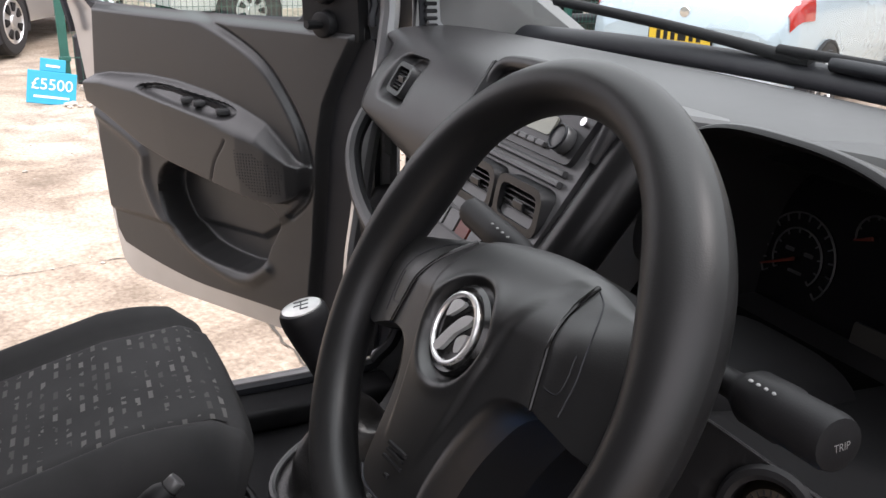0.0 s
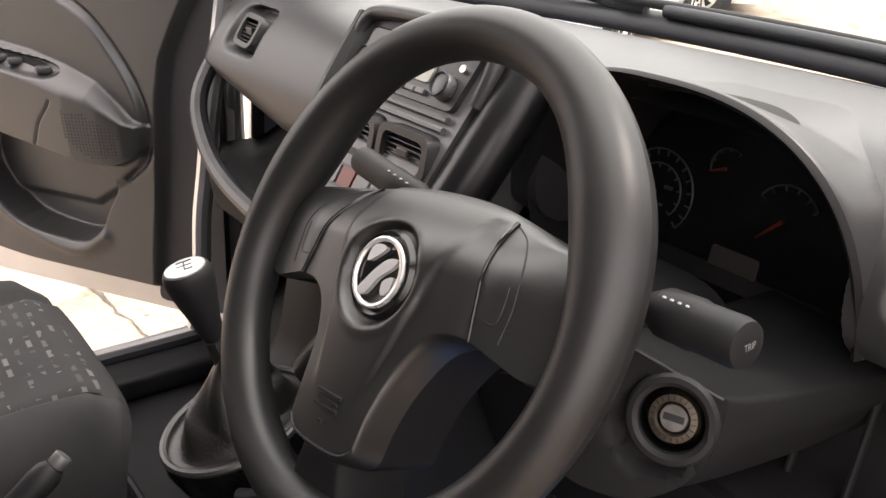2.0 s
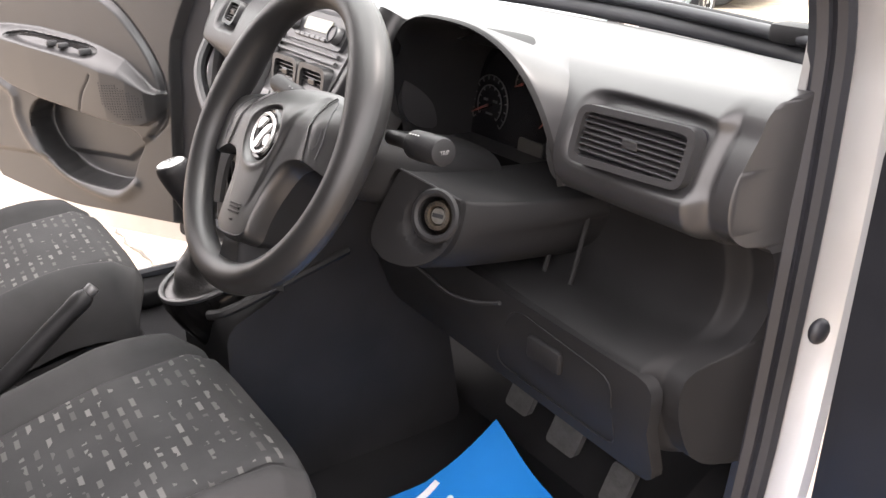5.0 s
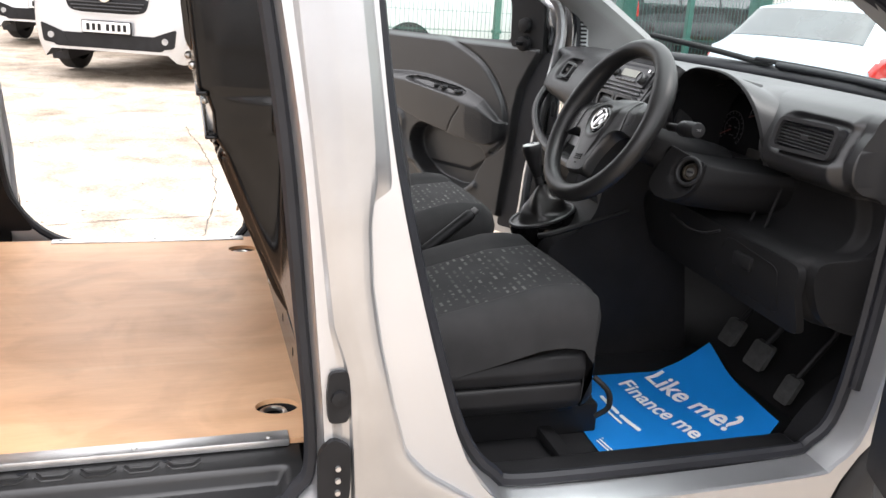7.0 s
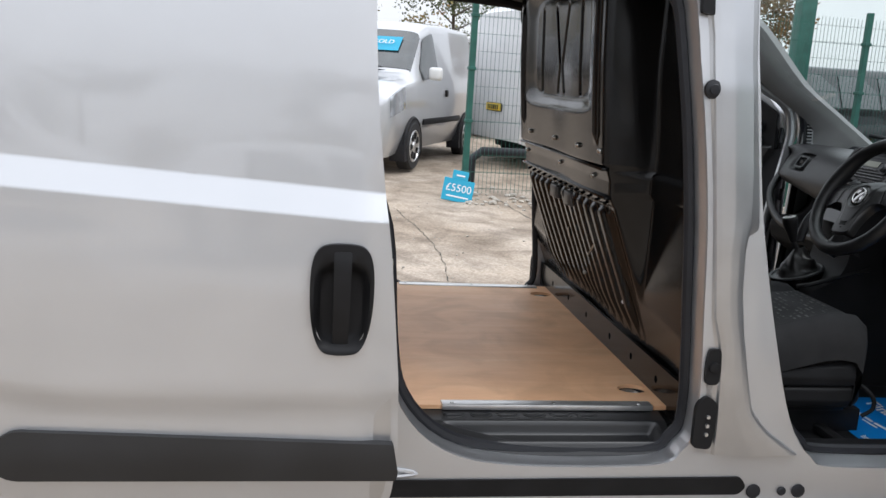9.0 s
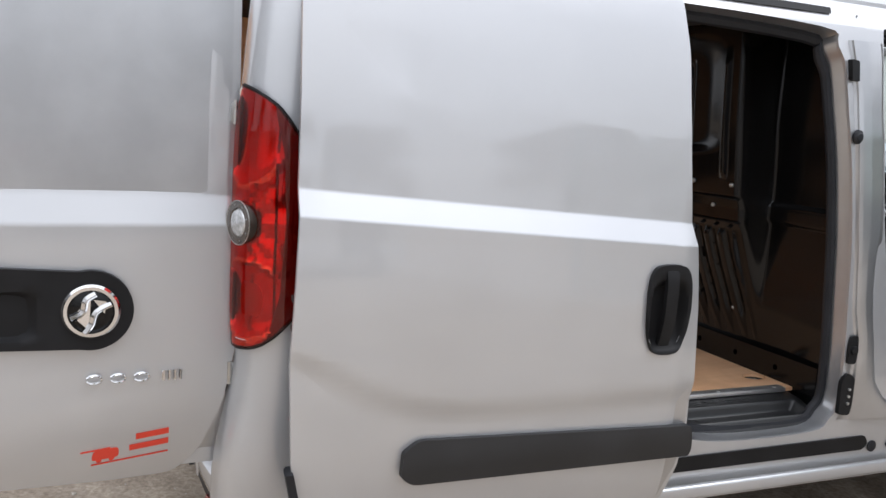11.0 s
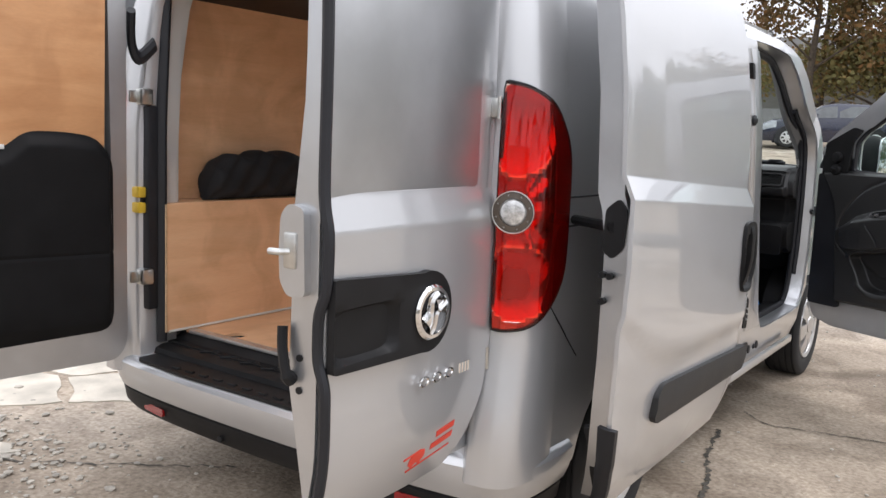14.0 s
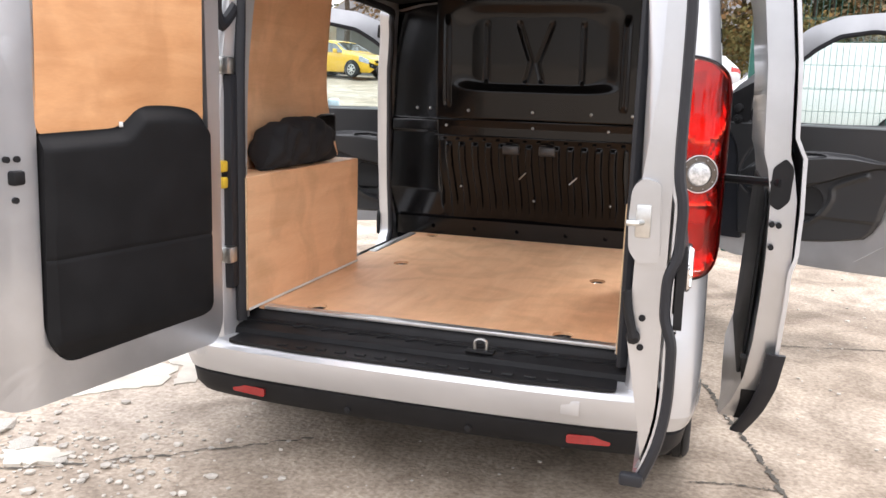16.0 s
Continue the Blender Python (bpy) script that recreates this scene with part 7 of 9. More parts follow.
# duller black again, standing for shade low in the wheel
field(np.linspace(-1, 1, 41), np.linspace(0, 1, 24), low_spoke, "lower_spoke", CABBLACK, swh, "black lower spoke, shade included in the material", sharp=70, back=tuple(-0.03 * WN))
part("hub_back", lathe([(0.0, 0.0), (0.07, 0.0), (0.075, -0.02), (0.055, -0.07)], (0, 0, 0), "z", 28), BLACKPL, swh).matrix_local = Matrix.Translation(won(0, -0.01, -0.03)) @ WN.to_track_quat("Z", "Y").to_matrix().to_4x4()
for k in (-1, 1):
    part("pad_slot", tube([Vector(pad_face(k * a, b, 0)) + WN * 0.0006 for a, b in flat2([(0.084, 0.064), (0.091, 0.045), (0.1, 0.015), (0.106, -0.015), (0.109, -0.03)], 5)], [0.0024] * 6 + [0.0016] * 14 + [0.001], 8), GLOSSBLACK, swh, "thin slot beside the cover")
    part("pad_seam", tube([Vector(pad_face(k * a, b, 0)) for a, b in flat2([(0.088, 0.062), (0.112, 0.05), (0.128, 0.03), (0.134, 0.005), (0.132, -0.024)], 5)], 0.0008, 6), RUBBER, swh)
    part("pad_seam", tube([Vector(pad_face(k * a, b, 0)) for a, b in flat2([(0.112, -0.012), (0.124, -0.012), (0.127, 0.0), (0.126, 0.016)], 4)], 0.0006, 6), RUBBER, swh)
part("pad_seam", tube([Vector(pad_face(a, b, 0)) + WN * 0.0002 for a, b in flat2([(-0.043, -0.138), (-0.03, -0.147), (0, -0.149), (0.03, -0.147), (0.043, -0.138)], 5)], 0.0012, 6), RUBBER, swh)
bc = Vector(pad_face(BA, BB, 0)) + WN * 0.001
bon = lambda a, b, d=0.0: bc + wr * a + wu * b + WN * d
bm = lathe([(0.0, 0.002), (0.03, 0.002), (0.034, 0.0035), (0.037, 0.0)], (0, 0, 0), "z", 36)
bmesh.ops.transform(bm, matrix=Matrix.Translation(bc) @ Matrix((wr, wu, WN)).transposed().to_4x4(), verts=bm.verts)
bd = part("badge", bm, mat("badge_black", (0.01, 0.01, 0.01), 0.2, 0, 0.1, 20), swh, "round badge")
bm = tube([bon(0.0275 * math.cos(a), 0.0275 * math.sin(a), 0.005) for a in [2 * math.pi * k / 40 for k in range(40)]], 0.0024, 8, True)
for shape in ([(-0.018, -0.021), (-0.006, -0.019), (0.004, -0.004), (0.016, 0.006), (0.02, 0.014), (0.008, 0.012), (-0.003, 0.002), (-0.012, -0.01)],
              [(-0.016, 0.006), (-0.006, 0.012), (0.002, 0.02), (-0.006, 0.022), (-0.015, 0.018)], [(0.01, -0.006), (0.021, 0.0), (0.02, -0.012), (0.013, -0.016)]):
    sheet(loop2(shape, 3), lambda a, b, w: bon(a, b, 0.0065 - 0.004 * w), bm=bm)
part("badge_chrome", bm, mat("bright_badge_metal", (0.9, 0.9, 0.9), 0.28, 0.7, 0.03, 10), bd, "chrome badge relief")
for b0, w0 in ((-0.108, 0.03), (-0.113, 0.026), (-0.119, 0.03), (-0.13, 0.005)):
    part("embossed_bar", tube([Vector(pad_face(-w0 / 2, b0, 0)) + WN * 0.0008, Vector(pad_face(w0 / 2, b0, 0)) + WN * 0.0008], 0.0018, 5), BLACKPL, swh)

# ---- levers ----
gear = thing("gear_lever", "black gear lever with a silver-capped knob and leather gaiter", "gear lever")
GK = Vector((-0.029, 2.789, 1.035))
GN = Vector((-0.016, 2.815, 0.939))
axis_m = Matrix.Translation(GK) @ Vector((-0.08, -0.262, 0.96)).to_track_quat("Z", "Y").to_matrix().to_4x4()
bm = lathe([(0.011, -0.1), (0.0145, -0.088), (0.018, -0.07), (0.0245, -0.042), (0.0285, -0.022), (0.0295, -0.012), (0.029, -0.005), (0.0265, -0.0005), (0.0245, 0.0)], (0, 0, 0), "z", 28)
bmesh.ops.transform(bm, matrix=axis_m, verts=bm.verts)
kn = part("knob", bm, BLACKPL, gear, "black tapered knob")
bm = lathe([(0.0245, -0.001), (0.024, 0.0015), (0.018, 0.003), (0.0, 0.0035)], (0, 0, 0), "z", 28)
bmesh.ops.transform(bm, matrix=axis_m, verts=bm.verts)
part("knob_cap", bm, mat("brushed_cap", (0.6, 0.6, 0.59), 0.3, 0.6, 0.2, 40), kn, "silver knob cap")
bm = bmesh.new()
for a0, b0, a1, b1 in ((-0.011, -0.009, -0.011, 0.009), (0.0, -0.009, 0.0, 0.009), (0.011, -0.0, 0.011, 0.009), (-0.011, 0.0, 0.011, 0.0)):
    tube([axis_m @ Vector((a0, b0, 0.0034)), axis_m @ Vector((a1, b1, 0.0034))], 0.0009, 5, bm=bm)
part("shift_pattern", bm, RUBBER, kn, "dark shift pattern lines")
part("shaft", tube([GN, (0.0, 2.835, 0.87)], [0.012, 0.016], 10), BLACKPL, gear)
GRING = lambda a, k=1.0, lift=0.0: Vector((-0.005 + 0.078 * k * math.cos(a), 2.835 + 0.092 * k * math.sin(a), 0.825 + 0.3 * 0.092 * k * math.sin(a) + lift))


def gaiter_at(A, T):
    r = 1 - 0.8 * T ** 0.75 + 0.05 * np.sin(5 * A + 9 * T) * np.sin(np.pi * T) + 0.1 * np.sin(np.pi * T) ** 2
    return (-0.005 + 0.003 * T + 0.076 * r * np.cos(A), 2.835 - 0.004 * T + 0.09 * r * np.sin(A), 0.825 + 0.0276 * r * np.sin(A) + 0.1 * T ** 1.3 + 0.006 * np.sin(13 * T + 2 * A) * np.sin(np.pi * T))


field(np.linspace(0, 2 * math.pi, 49), np.linspace(0, 1, 26), gaiter_at, "gaiter", mat("black_leather", (0.014, 0.0135, 0.0135), 0.36, 0, 0.3, 20, 0.5, 250, spec=0.5), gear, "creased black leather gaiter")
part("gaiter_ring", tube([GRING(2 * math.pi * k / 40, 1.03, 0.001) for k in range(40)], 0.0055, 8, True), DASHPL, gear, "satin black gaiter ring")
bm = bmesh.new()
rows = [[bm.verts.new(GRING(2 * math.pi * k / 40, q) + Vector((0, 0.5 * dz, -dz))) for k in range(40)] for q, dz in ((1.06, 0.0), (1.12, 0.02), (1.1, 0.06), (0.95, 0.12), (0.8, 0.16))]
for p, q in zip(rows, rows[1:]):
    for i in range(40):
        bm.faces.new((p[i - 1], p[i], q[i], q[i - 1]))
part("cup", bm, GLOSSBLACK, gear, "glossy black cup below the gaiter")
hb = thing("handbrake", "black handbrake lever between the seats", "handbrake")
part("grip", tube(curve([(-0.012, 2.4, 0.665), (-0.014, 2.47, 0.715), (-0.018, 2.56, 0.786), (-0.02, 2.62, 0.832)], 5), [0.013] * 5 + [0.017] * 8 + [0.018, 0.017, 0.012], 12), BLACKPL, hb)
part("button", cyl((-0.02, 2.62, 0.832), (-0.021, 2.632, 0.842), 0.011, n=14, bevel=0.002), SATIN, hb, "grey release button")
part("base", box((-0.08, 2.32, 0.56), (0.02, 2.5, 0.68), 0.03, 3), BLACKPL, hb)
part("tunnel", box((-0.1, 2.1, 0.42), (0.06, 2.75, 0.56), 0.03, 3), BLACKPL, hb)

# ---- seats ----
def weave(name, dashes):
    """Woven seat cloth; dashes: light grey strokes in staggered columns."""
    m = mat(name, (0.03, 0.03, 0.031), 0.92, 0, 0.2, 10, 0.5, 1500, spec=0.2)
    if dashes:
        n, l = m.node_tree.nodes, m.node_tree.links
        co, b = n["Texture Coordinate"], n["Principled BSDF"]
        mp, br, no, gt, mul, mixc = n.new("ShaderNodeMapping"), n.new("ShaderNodeTexBrick"), n.new("ShaderNodeTexNoise"), n.new("ShaderNodeMath"), n.new("ShaderNodeMath"), n.new("ShaderNodeMixRGB")
        mp.inputs["Rotation"].default_value = (0, 0, radians(2))
        br.inputs["Scale"].default_value, br.inputs["Brick Width"].default_value, br.inputs["Row Height"].default_value = 1.0, 0.034, 0.019
        br.inputs["Mortar Size"].default_value, br.inputs["Mortar Smooth"].default_value = 0.0068, 0.2
        br.inputs["Color1"].default_value, br.inputs["Color2"].default_value, br.inputs["Mortar"].default_value = (1, 1, 1, 1), (0.25, 0.25, 0.25, 1), (0, 0, 0, 1)
        br.offset = 0.37
        no.inputs["Scale"].default_value = 26
        gt.operation, gt.inputs[1].default_value = "GREATER_THAN", 0.5
        mul.operation = "MULTIPLY"
        mixc.inputs["Color2"].default_value = (0.11, 0.108, 0.105, 1)
        l.new(co.outputs["Object"], mp.inputs["Vector"])
        l.new(mp.outputs["Vector"], br.inputs["Vector"])
        l.new(co.outputs["Object"], no.inputs["Vector"])
        l.new(no.outputs["Fac"], gt.inputs[0])
        l.new(gt.outputs["Value"], mul.inputs[0])
        l.new(br.outputs["Color"], mul.inputs[1])
        l.new(mul.outputs["Value"], mixc.inputs["Fac"])
        l.new(b.inputs["Base Color"].links[0].from_socket, mixc.inputs["Color1"])
        l.new(mixc.outputs["Color"], b.inputs["Base Color"])
    return m


CLOTH, DASHED = weave("plain_seat_cloth", False), weave("dashed_seat_cloth", True)


def seat(x, label):
    st_ = thing("seat", label, "seat", "cab seats", (x, 0, 0))

    def cushion(U, V, lift=0.0):
        """U across -1..1, V from the rear 0 to the front lip 1 and over it."""
        X = 0.262 * U
        Y = np.interp(V, [0, 0.55, 0.75, 0.85, 0.92, 1.0], [2.2, 2.58, 2.705, 2.752, 2.768, 2.75])
        Z = np.interp(V, [0, 0.3, 0.55, 0.75, 0.85, 0.92, 1.0], [0.705, 0.75, 0.796, 0.806, 0.785, 0.745, 0.675])
        bol = step01(np.abs(U), 0.58, 0.82)
        Z = Z + 0.03 * bol * (1 - step01(V, 0.6, 0.9)) - 0.012 * np.exp(-(((np.abs(U) - 0.64) / 0.03) ** 2))
        edge = step01(np.abs(U), 0.86, 1.0)
        e = np.clip((np.abs(U) - 0.78) / 0.22, 0, 1)
        Z = Z - 0.095 * (1 - np.sqrt(np.clip(1 - e ** 2, 0, 1))) - 0.0 * edge
        Y = Y - 0.06 * np.abs(U) ** 4 * step01(V, 0.6, 1)
        return X, Y, Z + lift

    field(np.concatenate([np.linspace(-1, -0.78, 16)[:-1], np.linspace(-0.78, 0.78, 40), np.linspace(0.78, 1, 16)[1:]]), np.linspace(0, 1, 60), cushion, "cushion", CLOTH, st_, "plain charcoal cloth cushion", back=(0, 0, -0.045), sharp=70)
    field(np.linspace(-0.62, 0.62, 40), np.linspace(0.02, 0.8, 50), lambda U, V: cushion(U, V, 0.003), "cushion_centre", DASHED, st_, "dark cloth panel with light dashes", sharp=70)
    part("seat_base", box((-0.23, 2.2, 0.5), (0.23, 2.7, 0.68), 0.02, 2), BLACKPL, st_, "black plastic seat base")
    plan = rounded([(-0.252, 2.2), (-0.252, 2.735), (0.252, 2.735), (0.252, 2.2)], [0.001, 0.07, 0.07, 0.001], 8)
    mid_y = 2.45

    def skirt_at(T, V):
        """A two-tier moulding led round the seat's sides and front."""
        P = np.array(plan)
        k = np.round(T).astype(int)
        out = np.interp(V, [0, 0.1, 0.3, 0.48, 0.52, 0.56, 0.8, 0.95, 1], [-0.02, 0.0, 0.012, 0.008, -0.004, 0.008, 0.012, 0.002, -0.02])
        nx, ny = P[k, 0] / 0.27, np.maximum(0, (P[k, 1] - 2.62) / 0.13)
        n = np.maximum(np.hypot(nx, ny), 0.3)
        return P[k, 0] + nx / n * out, P[k, 1] + ny / n * out, 0.678 - 0.155 * V

    field(np.arange(len(plan)), np.linspace(0, 1, 30), skirt_at, "base_skirt", BLACKPL, st_, "two-tier black plastic seat skirt", sharp=60)
    for q in (-0.17, 0.17):
        part("rail", box((q - 0.02, 2.2, 0.42), (q + 0.02, 2.78, 0.5), 0.006), BLACKPL, st_, "black seat rail")
    part("adjust_bar", tube(curve([(-0.15, 2.7, 0.48), (-0.12, 2.79, 0.48), (0.12, 2.79, 0.48), (0.15, 2.7, 0.48)], 5), 0.008, 8), BLACKPL, st_)

    def back(U, V, lift=0.0):
        X = 0.25 * U * np.interp(V, [0, 0.5, 0.85, 1], [0.95, 1.0, 0.9, 0.7])
        Y = np.interp(V, [0, 0.5, 1], [2.24, 2.2, 2.12]) + 0.055 * step01(np.abs(U), 0.5, 0.85) * (1 - step01(np.abs(U), 0.92, 1.0) * 0.9) * (1 - step01(V, 0.75, 1)) + lift
        Y = Y - 0.02 * step01(V, 0.92, 1.0)
        return X, Y, 0.76 + 0.68 * V

    field(np.linspace(-1, 1, 50), np.linspace(0, 1, 40), back, "backrest", CLOTH, st_, "plain charcoal cloth backrest", back=(0, -0.09, 0), sharp=70)
    field(np.linspace(-0.55, 0.55, 30), np.linspace(0.05, 0.9, 30), lambda U, V: back(U, V, 0.003), "backrest_centre", DASHED, st_, "dark cloth panel with light dashes", sharp=70)
    part("headrest", box((-0.12, 2.06, 1.48), (0.12, 2.15, 1.66), 0.04, 4), CLOTH, st_)
    return st_


drv = seat(0.385, "charcoal cloth driver's seat with a dashed centre panel")
pas = seat(-0.37, "charcoal cloth passenger seat with a dashed centre panel")
part("armrest", sheet(rounded([(2.12, 0.815), (2.37, 0.805), (2.41, 0.82), (2.38, 0.85), (2.12, 0.88)], 0.02, 4), lambda y, z, w: (0.165 + 0.07 * w, y, z)), CLOTH, pas, "folded-down cloth armrest")
ORANGE = mat("orange_plastic", (0.8, 0.13, 0.05), 0.45)
for x, y, z in ((0.09, 2.345, 0.755), (0.07, 2.33, 0.7)):
    bk = thing("belt_buckle", "black seat belt buckle with an orange release button", "buckle", "belt buckles", (x, y, z))
    part("body", box((-0.012, -0.03, -0.12), (0.012, 0.03, 0.0), 0.006), BLACKPL, bk)
    part("release", box((-0.01, -0.027, -0.004), (0.01, 0.027, 0.006), 0.003), ORANGE, bk, "orange release button")
part("tilt_lever", tube(curve([(0.24, 2.73, 0.6), (0.262, 2.76, 0.57), (0.265, 2.765, 0.53), (0.25, 2.74, 0.5)], 5), 0.007, 8), BLACKPL, drv)

# ---- pedals and paper mat ----
for x, w_, z in ((0.27, 0.035, 0.53), (0.405, 0.04, 0.515), (0.545, 0.028, 0.475)):
    pd = thing("pedal", "black rubber-faced foot pedal", "pedal", "pedals", (x, 3.36, z))
    part("pad", sheet(rounded([(-w_, -0.035), (w_, -0.035), (w_, 0.035), (-w_, 0.035)], 0.01, 3), lambda u, v, q: (u, 0.03 * v / 0.035 * 0.6 + 0.015 * q, v)), mat("worn_pedal_rubber", (0.06, 0.06, 0.06), 0.6, 0, 0.3, 40, 0.6, 120), pd, "worn rubber pad")
    part("arm", tube([(0, 0.02, 0.02), (0.005, 0.12, 0.15), (0.005, 0.16, 0.3)], 0.009, 8), BLACKPL, pd)

BLUE = mat("blue_paper", (0.0, 0.2, 0.6), 0.5, 0, 0.06, 6)
WHITEINK = mat("white_ink", (0.8, 0.82, 0.84), 0.5, 0, 0.02, 5)
mat_sheet = thing("paper_mat", "bright blue printed paper floor mat with white words", "floor mat")
PA, PB, PC, PD = Vector((0.24, 2.88, 0.425)), Vector((0.27, 3.3, 0.5)), Vector((0.71, 3.22, 0.47)), Vector((0.73, 2.75, 0.425))


def on_mat(u, v, lift=0.0):
    """u from the seat side to the sill, v from the rear to the pedals."""
    p = (PA * (1 - u) + PD * u) * (1 - v) + (PB * (1 - u) + PC * u) * v
    curl = 0.075 * np.exp(-(((u - 0.0) / 0.3) ** 2)) * max(0, v - 0.55) / 0.45
    return Vector((p.x, p.y, 0.424 + 0.05 * max(0, v - 0.7) ** 1.5 / 0.164 * (0.6 + 0.4 * u) + float(curl) + 0.004 * math.sin(7 * u + 4 * v) + 0.004 + lift))


part("paper", sheet([(0.11, 0.06), (0.61, -0.11), (0.98, -0.03), (1.1, 0.79), (0.97, 1.0), (0.06, 0.95)], lambda u, v, w: on_mat(u, v, -0.0015 * w), us=[k / 16 for k in range(2, 17)], vs=[k / 16 for k in range(-1, 16)]), BLUE, mat_sheet)


def print_on(body, u0, v0, du, dv, size, name):
    """Words laid along the mat from (u0, v0) in the way (du, dv)."""
    cu = bpy.data.curves.new(name, "FONT")
    cu.body, cu.size, cu.offset = body, 1.0, 0.022
    tmp = new(name, cu)
    dep = bpy.context.evaluated_depsgraph_get()
    me = bpy.data.meshes.new_from_object(tmp.evaluated_get(dep))
    bpy.data.objects.remove(tmp)
    bm = bmesh.new()
    bm.from_mesh(me)
    bmesh.ops.triangulate(bm, faces=bm.faces[:])
    bmesh.ops.subdivide_edges(bm, edges=[e for e in bm.edges if e.calc_length() > 0.5], cuts=1)
    L = math.hypot(du, dv)
    du, dv = du / L, dv / L
    for v in bm.verts:
        a, b = v.co.x * size, v.co.y * size
        v.co = on_mat(u0 + a * du - b * dv * -1 * -1, v0 + a * dv + b * du, 0.0035)
    return part(name, bm, WHITEINK, mat_sheet)


print_on("Like me?", 0.15, 0.45, 0.82, 0.31, 0.222, "printed_word")
print_on("Finance me", 0.22, 0.24, 0.78, 0.3, 0.162, "printed_word")


def mat_bars(u0, v0, du, dv, rows):
    """Small print laid as bars along the way (du, dv)."""
    L = math.hypot(du, dv)
    du, dv = du / L, dv / L
    for a0, a1, b0, b1 in rows:
        part("printed_bar", sheet(rounded([(a0, b0), (a1, b0), (a1, b1), (a0, b1)], 0.012, 3), lambda a, b, w: on_mat(u0 + a * du - b * dv, v0 + a * dv + b * du, 0.0035 - 0.0015 * w), us=[(a0 + a1) / 2]), WHITEINK, mat_sheet)


mat_bars(0.38, 0.02, 0.42, 0.15, ((0.0, 0.2, 0.06, 0.085), (0.22, 0.42, 0.06, 0.085), (0.14, 0.3, 0.02, 0.034), (0.36, 0.37, -0.16, -0.152), (0.36, 0.56, -0.18, -0.172), (0.36, 0.52, -0.2, -0.192)))


# the body above the waist is drawn up to its true height
def draw_up(root, keep=("pillar_hole",)):
    for ob in root.children_recursive:
        if ob.type == "MESH" and not ob.name.startswith(keep):
            co = np.empty(len(ob.data.vertices) * 3)
            ob.data.vertices.foreach_get("co", co)
            co = co.reshape(-1, 3)
            co[:, 2] += 0.128 * step01(co[:, 2], 1.5, 1.73)
            ob.data.vertices.foreach_set("co", co.ravel())
            ob.data.update()


for root in (van, bulk, *(o for o in scene.objects if o.name.startswith("plywood_lining"))):
    draw_up(root)

# ---- the yard: fences, parked vehicles, buildings, trees ----
GREEN = mat("green_fence_paint", (0.02, 0.11, 0.085), 0.45, 0, 0.2, 8)


def prisms(segs, r, name, material, parent=None, label=""):
    """Many thin square wires between pairs of points, as one mesh."""
    co, fs = [], []
    for a, b in segs:
        a, b = Vector(a), Vector(b)
        d = (b - a).normalized()
        u = d.orthogonal().normalized() * r
        v = d.cross(u).normalized() * r
        k = len(co)
        for p in (a, b):
            co += [p + u, p + v, p - u, p - v]
        fs += [(k + j, k + (j + 1) % 4, k + 4 + (j + 1) % 4, k + 4 + j) for j in range(4)]
    me = bpy.data.meshes.new(name)
    me.from_pydata([tuple(c) for c in co], [], fs)
    ob = finish(name, me, material, parent, label)
    ob["kind"] = "stuff"
    return ob


def mesh_fence(p0, p1, height=2.4, bay=2.5):
    p0, p1 = Vector(p0), Vector(p1)
    d = (p1 - p0).normalized()
    L = (p1 - p0).length
    f = thing("mesh_fence", "tall green welded mesh fence on square posts", "fence", "yard fences", p0)
    rot = d.to_track_quat("X", "Z").to_matrix().to_4x4()
    n = max(1, round(L / bay))
    for k in range(n + 1):
        x = L * k / n
        ps = part("post", box((x - 0.035, -0.035, 0), (x + 0.035, 0.035, height + 0.08), 0.006, 1), GREEN, f)
        for z in (0.3, 0.9, 1.5, 2.1):
            part("clamp", box((x - 0.045, -0.05, z - 0.02), (x + 0.045, 0.05, z + 0.02), 0.005, 1), GREEN, ps)
    segs = [((x, 0.04, 0.05), (x, 0.04, height)) for x in np.arange(0.03, L, 0.05)]
    for z in np.arange(0.1, height, 0.2):
        segs += [((0, 0.045, z), (L, 0.045, z))]
    for z in (0.25, 0.85, 1.45, 2.05):
        segs += [((0, 0.065, z + 0.04), (L, 0.065, z + 0.04))]
    prisms(segs, 0.0028, "wire_mesh", GREEN, f)
    f.matrix_world = Matrix.Translation(p0) @ rot
    return f


mesh_fence((-7.0, 2.7, rise_at(-7.0)), (-7.3, 10.2, rise_at(-7.3)))
mesh_fence((1.5, 5.6, 0), (9.0, 5.6, 0))


def steel_column(x, y, r=0.1, h=4.2):
    c = thing("steel_column", "dark green square steel canopy column", "column", "canopy columns", (x, y, rise_at(x)))
    part("shaft", box((-r, -r, 0), (r, r, h), 0.015, 2), GREEN, c)
    part("foot_plate", box((-r * 2, -r * 2, 0), (r * 2, r * 2, 0.03), 0.006, 1), GREEN, c)
    return c


for x, y, h in ((1.27, 5.75, 4.2), (-7.5, 7.0, 2.78), (-7.5, 8.9, 2.88), (-7.6, 11.2, 3.05)):
    steel_column(x, y, 0.1, h)
kerb = thing("kerb_rail", "thick black rubber crash rail at the fence foot", "rail")
part("bar", tube([(-7.5, 2.85, 0.08), (-7.5, 2.85, 0.5), (-7.5, 2.98, 0.6), (-7.5, 6.5, 0.6), (-7.5, 9.8, 0.6)], 0.06, 12), RUBBER, kerb)
rail2 = thing("kerb_rail", "thick grey crash rail at the fence foot", "rail")
